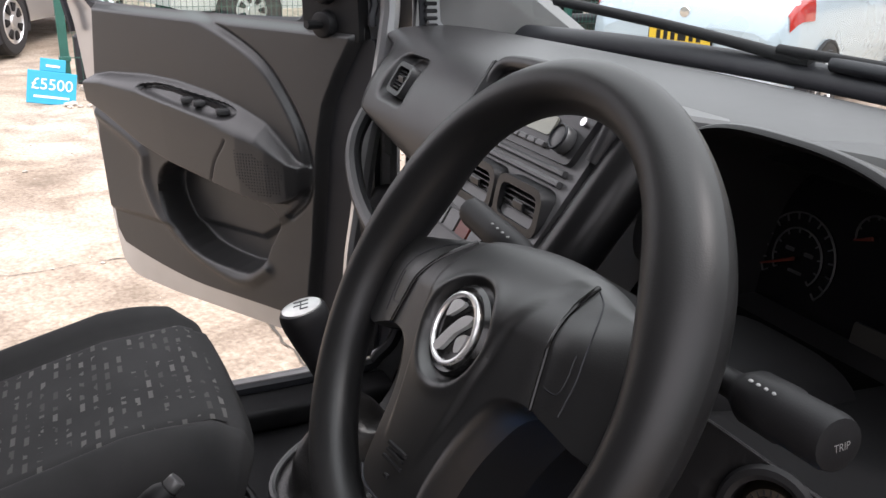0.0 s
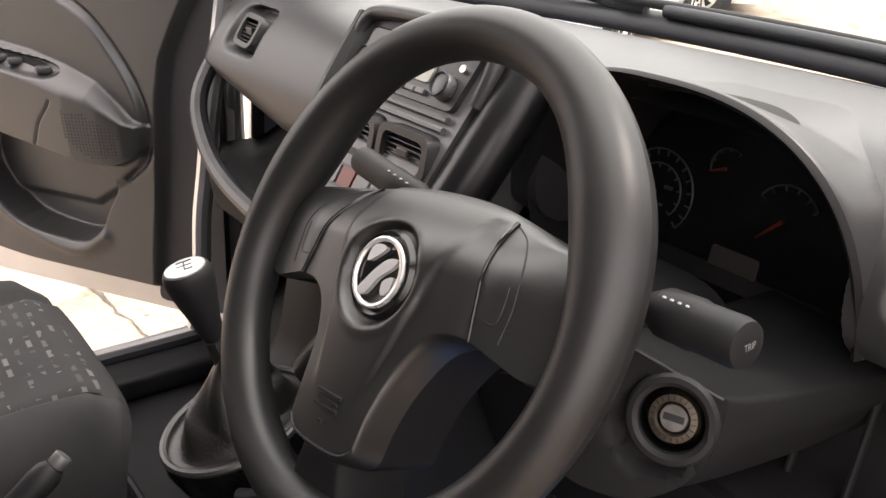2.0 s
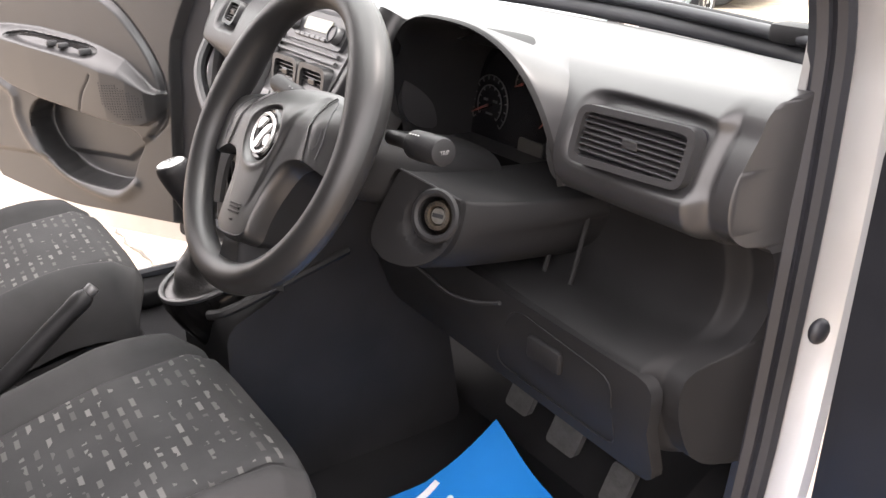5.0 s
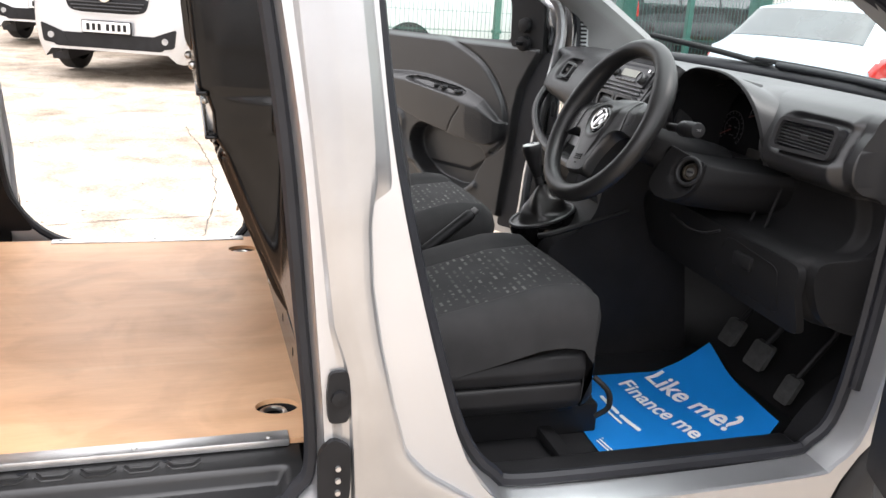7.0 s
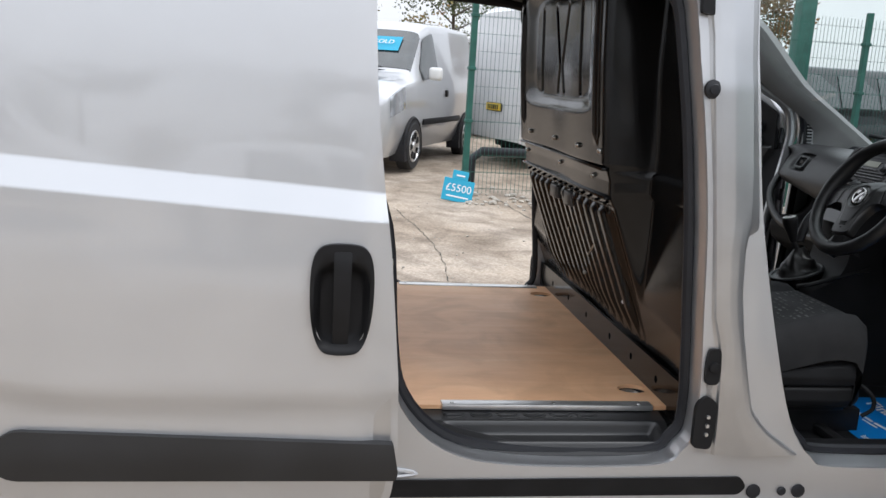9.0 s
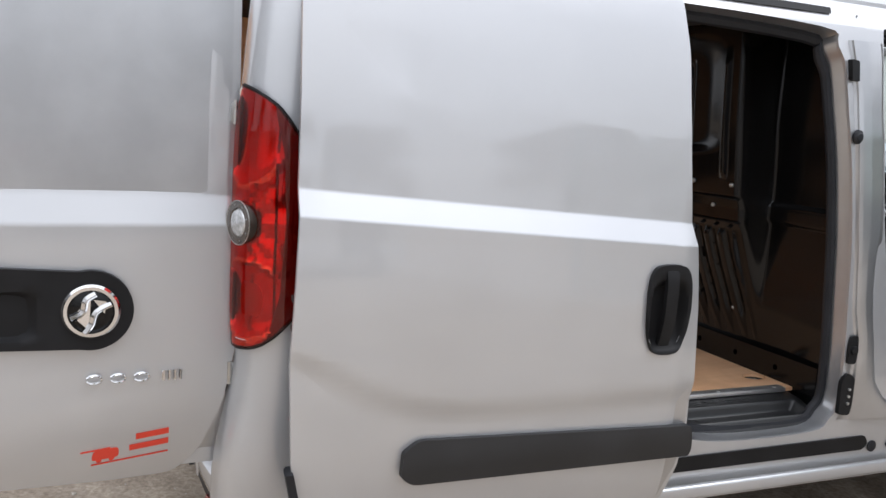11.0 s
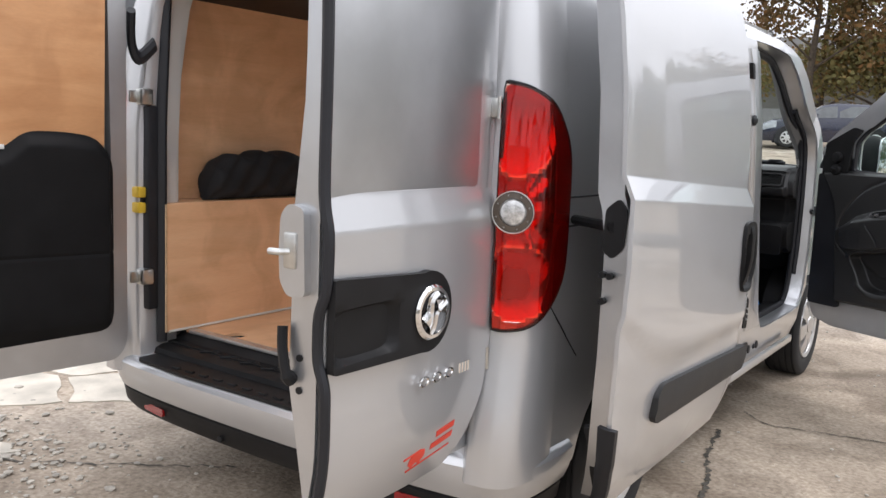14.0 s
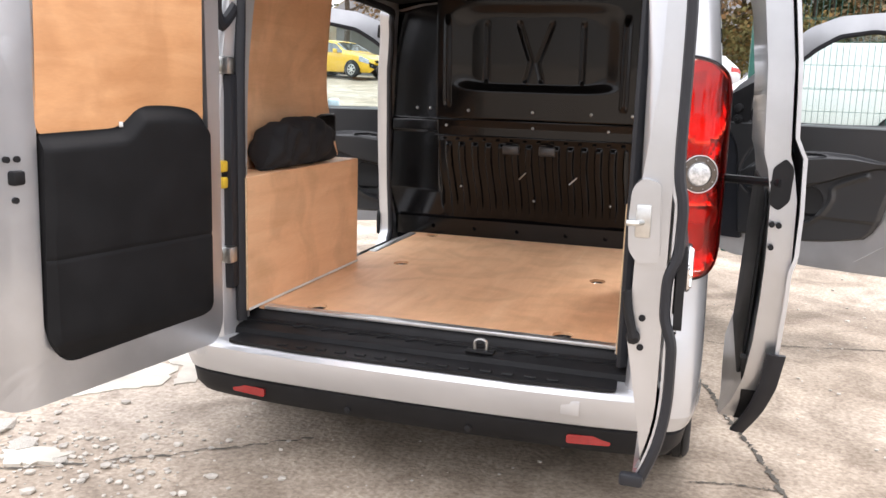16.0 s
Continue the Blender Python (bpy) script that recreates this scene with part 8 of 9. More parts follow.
part("bar", tube([(2.2, 5.45, 0.62), (5.0, 5.45, 0.64), (9.0, 5.45, 0.64)], 0.09, 12), mat("grey_rail", (0.09, 0.1, 0.1), 0.7, 0, 0.2, 5), rail2)

DARKGLASS = mat("dark_car_glass", (0.05, 0.06, 0.062), 0.05, 0, 0.4, 3, coat=1.0, spec=0.6)
HEADL = mat("headlamp_lens", (0.42, 0.44, 0.46), 0.15, 0.5, 0.25, 9, coat=1)
REDL = mat("red_tail_lens", (0.45, 0.02, 0.015), 0.15, 0, 0.1, 20, coat=1)
PLATEW = mat("white_plate", (0.75, 0.75, 0.72), 0.4)
PLATEY = mat("yellow_plate", (0.75, 0.5, 0.03), 0.4)
SIGNBLUE = mat("turquoise_board", (0.02, 0.36, 0.55), 0.45, 0, 0.05, 5)


def car(kind, paint, label, at, heading, group="", sticker=False, category="car", size=1.0):
    """A parked vehicle. Its nose points along +y before it is turned; kind gives stations of
    (y, bottom, belt, top, half width, roof half width)."""
    T = {
        "van": [(2.2, 0.3, 0.82, 0.89, 0.72, 0.56), (2.17, 0.22, 0.88, 0.95, 0.81, 0.66), (2.1, 0.2, 0.93, 1.0, 0.86, 0.72), (2.0, 0.2, 0.98, 1.04, 0.885, 0.75), (1.8, 0.22, 1.04, 1.1, 0.9, 0.77), (1.45, 0.25, 1.08, 1.14, 0.9, 0.78), (1.25, 0.25, 1.1, 1.21, 0.91, 0.78), (0.62, 0.25, 1.13, 1.79, 0.915, 0.7),
                (0.3, 0.25, 1.15, 1.89, 0.915, 0.72), (-0.6, 0.25, 1.17, 1.93, 0.915, 0.74), (-1.9, 0.25, 1.18, 1.92, 0.91, 0.74), (-2.12, 0.28, 1.16, 1.87, 0.88, 0.72), (-2.18, 0.4, 1.1, 1.77, 0.84, 0.7)],
        "hatch": [(2.1, 0.35, 0.55, 0.6, 0.55, 0.45), (2.02, 0.2, 0.68, 0.74, 0.74, 0.64), (1.7, 0.2, 0.82, 0.88, 0.85, 0.72), (1.05, 0.22, 0.92, 0.98, 0.89, 0.76), (0.9, 0.22, 0.93, 1.02, 0.89, 0.75), (0.2, 0.22, 0.95, 1.4, 0.895, 0.62),
                  (-0.2, 0.22, 0.96, 1.46, 0.895, 0.62), (-1.0, 0.22, 0.98, 1.45, 0.89, 0.61), (-1.55, 0.24, 0.99, 1.38, 0.88, 0.6), (-1.95, 0.28, 0.98, 1.05, 0.85, 0.66), (-2.06, 0.35, 0.85, 0.9, 0.8, 0.66), (-2.1, 0.42, 0.7, 0.74, 0.7, 0.6)],
        "tall": [(2.3, 0.5, 0.85, 0.95, 0.7, 0.6), (2.2, 0.4, 1.05, 1.12, 0.85, 0.75), (1.5, 0.4, 1.15, 1.22, 0.93, 0.8), (1.2, 0.4, 1.18, 1.28, 0.94, 0.8), (0.6, 0.4, 1.2, 1.75, 0.94, 0.7), (0.2, 0.4, 1.2, 1.85, 0.94, 0.7), (-1.6, 0.4, 1.2, 1.83, 0.94, 0.7),
                 (-2.1, 0.45, 1.2, 1.7, 0.92, 0.68), (-2.3, 0.5, 1.15, 1.25, 0.9, 0.7)],
        "bigvan": [(2.7, 0.5, 0.8, 0.9, 0.75, 0.65), (2.6, 0.35, 1.1, 1.18, 0.9, 0.78), (2.1, 0.35, 1.25, 1.35, 0.97, 0.84), (1.9, 0.35, 1.3, 1.45, 0.98, 0.84), (1.2, 0.35, 1.4, 2.2, 0.99, 0.8), (0.8, 0.35, 1.45, 2.42, 0.99, 0.82), (-2.5, 0.35, 1.45, 2.45, 0.99, 0.84), (-2.65, 0.4, 1.4, 2.35, 0.96, 0.82)],
    }[kind]
    S = np.array(sorted(T))
    ys = S[:, 0]

    def skin(Y, V, out=0.0):
        zb, zm, zt, w, r = (np.interp(Y, ys, S[:, k]) for k in range(1, 6))
        a = np.abs(V)
        low = a > 0.5
        x = np.where(a < 0.34, r * np.sin(np.clip(a / 0.34, 0, 1) * math.pi / 2) ** 0.75, 0)
        z = zt - 0.05 * (zt - zm) * np.clip(a / 0.34, 0, 1) ** 3 + 0.02 * (1 - np.clip(a / 0.34, 0, 1) ** 2)
        t = np.clip((a - 0.34) / 0.26, 0, 1)
        x = np.where(a >= 0.34, r + (w * 0.985 - r) * t ** 0.9, x)
        z = np.where(a >= 0.34, (zt - 0.05 * (zt - zm)) * (1 - t) + zm * t, z)
        q = np.clip((a - 0.6) / 0.4, 0, 1)
        x = np.where(a > 0.6, w * (0.985 + 0.03 * np.sin(q * 3.0) - 0.09 * q ** 4), x)
        z = np.where(a > 0.6, zm + (zb - zm) * q, z)
        z = z + out * np.where(a < 0.34, 1, 0.25)
        return np.sign(V) * (x + out * np.where(a < 0.34, 0.0, 1)), Y, z

    c = thing("car" if category == "car" else "parked_van", label, category, group)
    yy = np.unique(np.concatenate([np.linspace(ys[0], ys[-1], 48), ys]))
    wf, wb = {"van": (1.35, -1.4), "hatch": (1.25, -1.35), "tall": (1.45, -1.45), "bigvan": (1.75, -1.7)}[kind]
    zc = {"van": 0.31, "hatch": 0.31, "tall": 0.38, "bigvan": 0.35}[kind]
    bd = field(yy, np.linspace(-1, 1, 49), lambda Y, V: skin(Y, V), "body", paint, c, sharp=50)
    for e in (0, -1):
        ring = [Vector([float(q) for q in skin(np.array(ys[e]), np.array(v))]) for v in np.linspace(-1, 1, 49)]
        bm = bmesh.new()
        bm.faces.new([bm.verts.new(p) for p in ring])
        part("end_panel", bm, paint, c)
    half = float(np.interp(0.0, ys, S[:, 4]))
    roof0, roof1 = {"van": (1.2, 0.66), "hatch": (0.86, 0.26), "tall": (1.16, 0.64), "bigvan": (1.86, 1.22)}[kind]
    field(np.linspace(roof0, roof1, 8), np.linspace(-0.36, 0.36, 15), lambda Y, V: skin(Y, V, 0.008), "windscreen", DARKGLASS, c, "dark reflecting windscreen")
    panes = {"van": [(0.95, 0.2)], "hatch": [(0.7, -0.2), (-0.26, -1.1)], "tall": [(0.9, -0.1), (-0.16, -1.0), (-1.06, -1.8)], "bigvan": [(1.55, 0.9)]}[kind]
    for s in (1, -1):
        for a, b in panes:
            field(np.linspace(a, b, 8), np.linspace(0.375, 0.585, 6), lambda Y, V: skin(Y, s * (V + 0.1 * np.clip((Y - a + 0.35) / 0.35, 0, 1) * (0.585 - V) / 0.21), 0.01), "side_window", DARKGLASS, c, "dark side window")
        for y in (wf, wb):
            wheel_part = new("wheel")
            wheel_part.parent, wheel_part.location = c, (s * (half - 0.065), y, zc)
            t = s * 0.1
            part("tyre", lathe([(0.19, 0.9 * t), (0.24, 1.0 * t), (zc - 0.02, 0.95 * t), (zc, 0.7 * t), (zc, -0.7 * t), (0.2, -0.9 * t)], (0, 0, 0), "x", 28), TYRE, wheel_part)
            bm = lathe([(0.21, 0.9 * t), (0.195, 1.0 * t), (0.185, 0.85 * t), (0.06, 0.9 * t), (0.05, 1.03 * t), (0, 1.04 * t)], (0, 0, 0), "x", 28)
            part("arch_well", sheet([((zc + 0.07) * math.cos(a), (zc + 0.07) * math.sin(a) - 0.02) for a in [radians(d) for d in range(-25, 206, 11)]], lambda u, v, w: (s * (0.083 - 0.2 * w), u, v)), RUBBER, wheel_part, "dark wheel arch")
            rim = part("rim", bm, ALU, wheel_part)
            for k in range(7):
                m = Matrix.Rotation(2 * math.pi * k / 7 + 0.2, 4, "X")
                part("slot", sheet(rounded([(-0.018, 0.09), (0.018, 0.09), (0.04, 0.17), (-0.04, 0.17)], 0.01, 2), lambda u, v, w: m @ Vector((t * (1.02 - 0.2 * w), u, v))), BLACKPL, rim)
            part("arch_lip", tube([(s * (half * 0.985 + 0.012) - wheel_part.location.x, (zc + 0.045) * math.cos(a), (zc + 0.045) * math.sin(a)) for a in [radians(d) for d in range(-8, 189, 14)]], 0.03, 6, flat=0.7), BLACKPL if kind != "hatch" else TYRE, wheel_part)
        mx = half + 0.1
        my, mz = roof0 - 0.42, float(np.interp(0.0, ys, S[:, 2])) + 0.06
        part("mirror", box((s * (mx - 0.09), my - 0.06, mz - 0.07), (s * (mx + 0.09), my + 0.07, mz + 0.1), 0.045, 3), paint if kind != "van" else WHITEPL, c)
        # lamps
        yf = ys[-1]
        zl = float(np.interp(yf - 0.25, ys, S[:, 2]))
        field(np.linspace(yf - 0.5, yf - 0.08, 10), np.linspace(0.57, 0.73, 6), lambda Y, V: skin(Y, s * V, 0.008), "headlight", HEADL, c, "clear headlight")
        yr = ys[0]
        if kind in ("van", "bigvan"):
            field(np.linspace(yr + 0.01, yr + 0.12, 5), np.linspace(0.45, 0.8, 8), lambda Y, V: skin(Y, s * V, 0.01), "tail_light", REDL, c, "red tail light")
        else:
            field(np.linspace(yr + 0.06, yr + 0.4, 6), np.linspace(0.56, 0.68, 5), lambda Y, V: skin(Y, s * V, 0.01), "tail_light", REDL, c, "red tail light")
        if kind == "van":
            part("side_moulding", box((s * (half - 0.02), -1.0, 0.56), (s * (half + 0.025), 0.95, 0.64), 0.015, 2), BLACKPL, c)
            part("door_handle", box((s * half * 0.99, -0.22, 0.92), (s * (half + 0.03), -0.12, 1.02), 0.02, 2), BLACKPL, c)
    yf, yr = ys[-1], ys[0]
    # nose: grille, lower intake, plate
    nose_y = lambda u: float(np.interp(abs(u), S[::-1][:6, 4], S[::-1][:6, 0]))
    gz = {"van": 0.76, "hatch": 0.62, "tall": 0.92, "bigvan": 0.98}[kind]
    if kind == "van":
        face = lambda v: yf - 0.45 * max(0, v - 0.86)
        part("grille_surround", sheet(loop2([(-0.4, 0.555), (0.0, 0.545), (0.4, 0.555), (0.475, 0.66), (0.47, 0.79), (0.25, 0.825), (0, 0.835), (-0.25, 0.825), (-0.47, 0.79), (-0.475, 0.66)], 4), lambda u, v, w: (u, face(v + 0.13) + 0.02 - 0.1 * u * u - 0.06 * w, v + 0.13), us=[-0.3, -0.15, 0, 0.15, 0.3], vs=[0.65, 0.76, 0.8]), paint, c, "raised grille surround")
        gr = part("grille", sheet(loop2([(-0.36, 0.575), (0.0, 0.565), (0.36, 0.575), (0.445, 0.66), (0.44, 0.775), (0.25, 0.805), (0, 0.815), (-0.25, 0.805), (-0.44, 0.775), (-0.445, 0.66)], 4), lambda u, v, w: (u, face(v + 0.13) + 0.027 - 0.1 * u * u - 0.05 * w, v + 0.13), us=[-0.3, -0.15, 0, 0.15, 0.3], vs=[0.65, 0.76]), BLACKPL, c, "black grille")
        for z, h in ((0.73, 0.36), (0.765, 0.39), (0.8, 0.41)):
            part("grille_bar", tube([(u, face(z) + 0.036 - 0.1 * u * u, z) for u in np.linspace(-h, h, 9)], 0.008, 6), DASHPL, gr)
        part("grille_bar", tube([(u, face(0.87) + 0.036 - 0.1 * u * u, 0.865 + 0.05 * u * u) for u in np.linspace(-0.4, 0.4, 11)], 0.026, 8, flat=0.5), CHROME, gr, "chrome grille bar")
        part("front_badge", lathe([(0.0, 0.012), (0.04, 0.012), (0.05, 0.02), (0.075, 0.016), (0.08, 0)], (0, yf + 0.045, 0.88), "y", 24), CHROME, c)
    else:
        part("grille", sheet(rounded([(-0.42, gz - 0.05), (0.42, gz - 0.05), (0.46, gz + 0.07), (-0.46, gz + 0.07)], 0.05, 4), lambda u, v, w: (u, nose_y(u) - 0.5 * max(0, v - gz + 0.02) + 0.025 - 0.05 * w, v), us=[-0.3, -0.15, 0, 0.15, 0.3]), BLACKPL, c, "black grille")
        for k in range(3):
            part("grille_bar", tube([(u, nose_y(u) + 0.03 - 0.5 * max(0, 0.04 * k), gz - 0.03 + 0.042 * k) for u in np.linspace(-0.4, 0.4, 9)], 0.008, 6), CHROME if k == 2 else DASHPL, c)
        part("front_badge", lathe([(0.0, 0.02), (0.05, 0.015), (0.055, 0)], (0, yf + 0.03, gz + 0.02), "y", 20), CHROME, c)
    zi = 0.33 if kind == "van" else 0.36
    part("intake", sheet(rounded([(-0.6, zi), (0.6, zi), (0.66, zi + 0.15), (-0.66, zi + 0.15)], 0.04, 3), lambda u, v, w: (u, nose_y(u) + 0.015 - 0.06 * w, v), us=[-0.4, -0.2, 0, 0.2, 0.4]), BLACKPL, c, "black lower intake")
    for s in (1, -1):
        fg = part("fog_lamp_pocket", sheet(rounded([(0.42, zi), (0.72, zi + 0.04), (0.75, zi + 0.24), (0.5, zi + 0.15)], 0.03, 3), lambda u, v, w: (s * u, nose_y(u) + 0.02 - 0.06 * w, v), us=[0.5, 0.6, 0.65, 0.7]), BLACKPL, c, "black fog lamp pocket")
        part("fog_lamp", cyl((s * 0.63, nose_y(0.63) - 0.05, zi + 0.11), (s * 0.63, nose_y(0.63) + 0.03, zi + 0.11), 0.035, n=16), HEADL, fg)
    for yq, ms, sg in ((yf + 0.045, PLATEW, 1), (yr - 0.03, PLATEY, -1)):
        zp = {"van": 0.55, "hatch": 0.55, "tall": 0.7, "bigvan": 0.6}[kind] if sg > 0 else {"van": 0.75, "hatch": 0.68, "tall": 0.95, "bigvan": 0.9}[kind]
        pl = part("number_plate", box((-0.26, yq - 0.008, zp - 0.056), (0.26, yq + 0.008, zp + 0.056), 0.004, 1), ms, c, "number plate")
        part("plate_holder", box((-0.275, yq - 0.012 * sg - 0.006, zp - 0.068), (0.275, yq - 0.012 * sg + 0.006, zp + 0.066), 0.006, 1), BLACKPL, pl)
        for k in range(7):
            x0 = -0.225 + 0.062 * k + (0.03 if (k > 3) == (sg > 0) else 0.0)
            part("plate_bar", box((x0, yq - 0.011, zp - 0.035), (x0 + 0.036, yq + 0.011, zp + 0.035)), BLACKPL, pl)
    if kind == "hatch":
        field(np.linspace(ys[0] + 0.2, ys[0] + 0.52, 8), np.linspace(-0.33, 0.33, 13), lambda Y, V: skin(Y, V, 0.008), "rear_window", DARKGLASS, c, "dark rear window")
        part("rear_badge", lathe([(0.0, -0.012), (0.04, -0.01), (0.045, 0)], (0, yr + 0.02, 0.86), "y", 20), CHROME, c)
        part("rear_bumper", box((-0.78, yr - 0.02, 0.34), (0.78, yr + 0.12, 0.56), 0.05, 3), paint, c)
    if kind == "tall":
        part("spare_wheel", lathe([(0.0, -0.12), (0.3, -0.1), (0.36, 0.0), (0.36, 0.1), (0.0, 0.12)], (0, yr - 0.1, 1.05), "y", 28), TYRE, c)
    if kind == "van":
        for x0, x1 in ((-0.62, -0.02), (0.05, 0.66)):
            part("wiper", tube([(x0, 1.21 - 0.08 * abs(x0), 1.26), ((x0 + x1) / 2, 1.2, 1.285), (x1, 1.19 - 0.05 * abs(x1), 1.27)], 0.012, 6), BLACKPL, c, "black wiper")
        part("cowl", tube([(u, 1.24 - 0.12 * u * u, 1.235 - 0.03 * u * u) for u in np.linspace(-0.74, 0.74, 11)], 0.025, 6), BLACKPL, c, "black scuttle")
    if sticker:
        xs = -0.3
        st_ = part("windscreen_sticker", sheet([(-0.24, 0), (0.2, 0), (0.2, 0.2), (-0.24, 0.2)], lambda u, v, w: (xs + u, 0.99 - 0.98 * v - 0.004 * w, 1.5 + v * 0.92)), SIGNBLUE, c, "turquoise sticker in the windscreen")
        tc = bpy.data.curves.new("sticker_text", "FONT")
        tc.body, tc.size, tc.align_x = "SOLD", 0.11, "CENTER"
        tc.materials.append(WHITEINK)
        to = new("sticker_text", tc)
        to.parent = st_
        to.matrix_local = Matrix.Translation((xs - 0.02, 0.99 - 0.08 + 0.014, 1.5 + 0.077 + 0.014)) @ Matrix.Rotation(radians(180), 4, "Z") @ Matrix.Rotation(radians(41), 4, "X")
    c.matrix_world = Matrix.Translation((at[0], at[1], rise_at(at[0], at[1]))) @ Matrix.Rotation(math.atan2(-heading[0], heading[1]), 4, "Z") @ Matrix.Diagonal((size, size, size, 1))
    return c


WHITEP = mat("white_car_paint", (0.72, 0.73, 0.74), 0.25, 0, 0.03, 3, coat=0.8)
PALEBLUE = mat("pale_blue_paint", (0.5, 0.6, 0.68), 0.28, 0.25, 0.04, 3, coat=0.8)
YELLOWP = mat("yellow_paint", (0.75, 0.46, 0.02), 0.3, 0, 0.04, 3, coat=0.8)
BLACKP = mat("black_car_paint", (0.012, 0.013, 0.016), 0.2, 0, 0.2, 3, coat=0.8)
NAVYP = mat("navy_paint", (0.02, 0.025, 0.05), 0.22, 0.2, 0.1, 3, coat=0.8)
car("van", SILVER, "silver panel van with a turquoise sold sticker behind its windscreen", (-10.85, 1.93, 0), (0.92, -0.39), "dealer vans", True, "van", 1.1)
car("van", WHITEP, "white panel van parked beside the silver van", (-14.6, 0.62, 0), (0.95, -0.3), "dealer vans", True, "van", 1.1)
car("tall", BLACKP, "black pickup truck parked far behind the vans", (-18.5, -3.5, 0), (0.97, -0.2), "", False, "car")
car("hatch", PALEBLUE, "pale blue hatchback parked with its tail towards the van", (-5.55, 9.05, 0), (-0.42, 0.9), "", False, "car")
car("tall", BLACKP, "black off-roader parked behind the mesh fence", (-10.6, 9.6, 0), (-0.3, 0.95), "", False, "car")
car("bigvan", WHITEP, "large white van parked behind the mesh fence", (-11.3, 6.3, 0), (-0.25, 0.97), "", False, "van")
car("van", WHITEP, "white panel van parked behind the mesh fence", (-17.2, 5.6, 0), (-0.9, 0.4), "", False, "van")
car("bigvan", WHITEP, "tall white van parked beyond the front fence", (3.3, 21.0, 0), (-1.0, 0.03), "", False, "van")
car("hatch", SILVER, "silver hatchback parked by the front fence", (-0.6, 29.5, 0), (-0.95, -0.3), "far cars", False, "car")
car("hatch", NAVYP, "dark blue hatchback in a row of cars", (-4.2, 28.6, 0), (-0.95, -0.3), "far cars", False, "car")
car("hatch", WHITEP, "white hatchback in a row of cars", (2.9, 30.2, 0), (-0.95, -0.3), "far cars", False, "car")
car("hatch", YELLOWP, "yellow hatchback parked far across the yard", (-13.9, 30.5, 0), (0.95, -0.3), "far cars", False, "car")
car("hatch", BLACKP, "dark estate car parked behind the yellow one", (-16.6, 37.4, 0), (0.9, -0.4), "far cars", False, "car")
car("hatch", WHITEP, "white car parked by the office cabin", (-7.6, 11.6, 0), (0.75, 0.66), "far cars", False, "car")
car("hatch", WHITEP, "white car parked behind the yellow one", (-20.6, 37.9, 0), (-0.95, 0.3), "far cars", False, "car")

# site cabin and container
cabin = thing("site_cabin", "white site office cabin with square windows", "cabin", at=(-12.5, 16.0, rise_at(-12.5, 16.0)))
CABW = mat("cabin_white", (0.7, 0.72, 0.7), 0.6, 0, 0.08, 2, 0.3, 60)
part("wall", box((-3.2, -1.6, 0.15), (3.2, 1.6, 2.9), 0.03, 2), CABW, cabin)
part("roof", box((-3.3, -1.7, 2.9), (3.3, 1.7, 3.05), 0.03, 2), mat("cabin_roof", (0.2, 0.2, 0.2), 0.7), cabin)
for x in (-2.2, 0.0, 2.2):
    wn_ = part("window", box((x - 0.55, -1.64, 1.15), (x + 0.55, -1.58, 2.25), 0.01, 1), WHITEPL, cabin)
    part("pane", box((x - 0.48, -1.65, 1.22), (x + 0.48, -1.62, 2.18)), DARKGLASS, wn_)
for y in (-0.8, 0.8):
    wn_ = part("window", box((3.17, y - 0.45, 1.15), (3.24, y + 0.45, 2.25), 0.01, 1), WHITEPL, cabin)
    part("pane", box((3.2, y - 0.38, 1.22), (3.25, y + 0.38, 2.18)), DARKGLASS, wn_)
cabin.rotation_euler.z = radians(25)
cont = thing("container", "beige corrugated steel container", "container", at=(-18.2, 32.4, rise_at(-16.0, 30.2)))
CONTP = mat("beige_container_paint", (0.5, 0.47, 0.36), 0.55, 0, 0.15, 2, 0.2, 40)
rib = [(-3 + k * 0.075, -1.25 + (0.035 if k % 4 in (1, 2) else 0)) for k in range(81)]
part("wall", sheet(rib + [(3.0, 1.22), (-3.0, 1.22)], lambda u, v, w: (u, v, 2.6 - 2.5 * w)), CONTP, cont)
for y in (-0.9, -0.3, 0.3, 0.9):
    part("lock_bar", cyl((3.05, y, 0.2), (3.05, y, 2.5), 0.03, n=10), CONTP, cont)
cont.rotation_euler.z = radians(-65)
shed = thing("warehouse", "long grey warehouse with a shallow dark roof", "building", at=(-2, 52, 0))
part("wall", box((-22, 0, 0), (18, 14, 5.5)), mat("shed_cladding", (0.16, 0.16, 0.15), 0.7, 0, 0.2, 0.6), shed)
part("roof", sheet([(-0.8, 5.4), (7, 8.6), (14.8, 5.4)], lambda v, z, w: (-23 + 42 * w, v, z)), mat("shed_roof", (0.09, 0.085, 0.08), 0.8, 0, 0.2, 0.8), shed)
for x in (-16, -9, -2, 5, 12):
    part("roller_door", box((x - 1.8, -0.05, 0), (x + 1.8, 0.1, 3.6)), mat("roller_door_grey", (0.3, 0.31, 0.32), 0.6), shed)

# price board and leaflet board by the fence
board = thing("price_board", "turquoise price board leaning at the foot of the fence", "sign", at=(-6.6, 2.55, rise_at(-6.6)))
part("panel", box((-0.015, -0.25, 0.0), (0.015, 0.25, 0.36), 0.006, 1), SIGNBLUE, board)
part("top_panel", box((-0.012, -0.13, 0.36), (0.012, 0.13, 0.5), 0.006, 1), SIGNBLUE, board)
tc = bpy.data.curves.new("board_text", "FONT")
tc.body, tc.size, tc.align_x, tc.extrude = "£5500", 0.17, "CENTER", 0.002
tc.materials.append(WHITEINK)
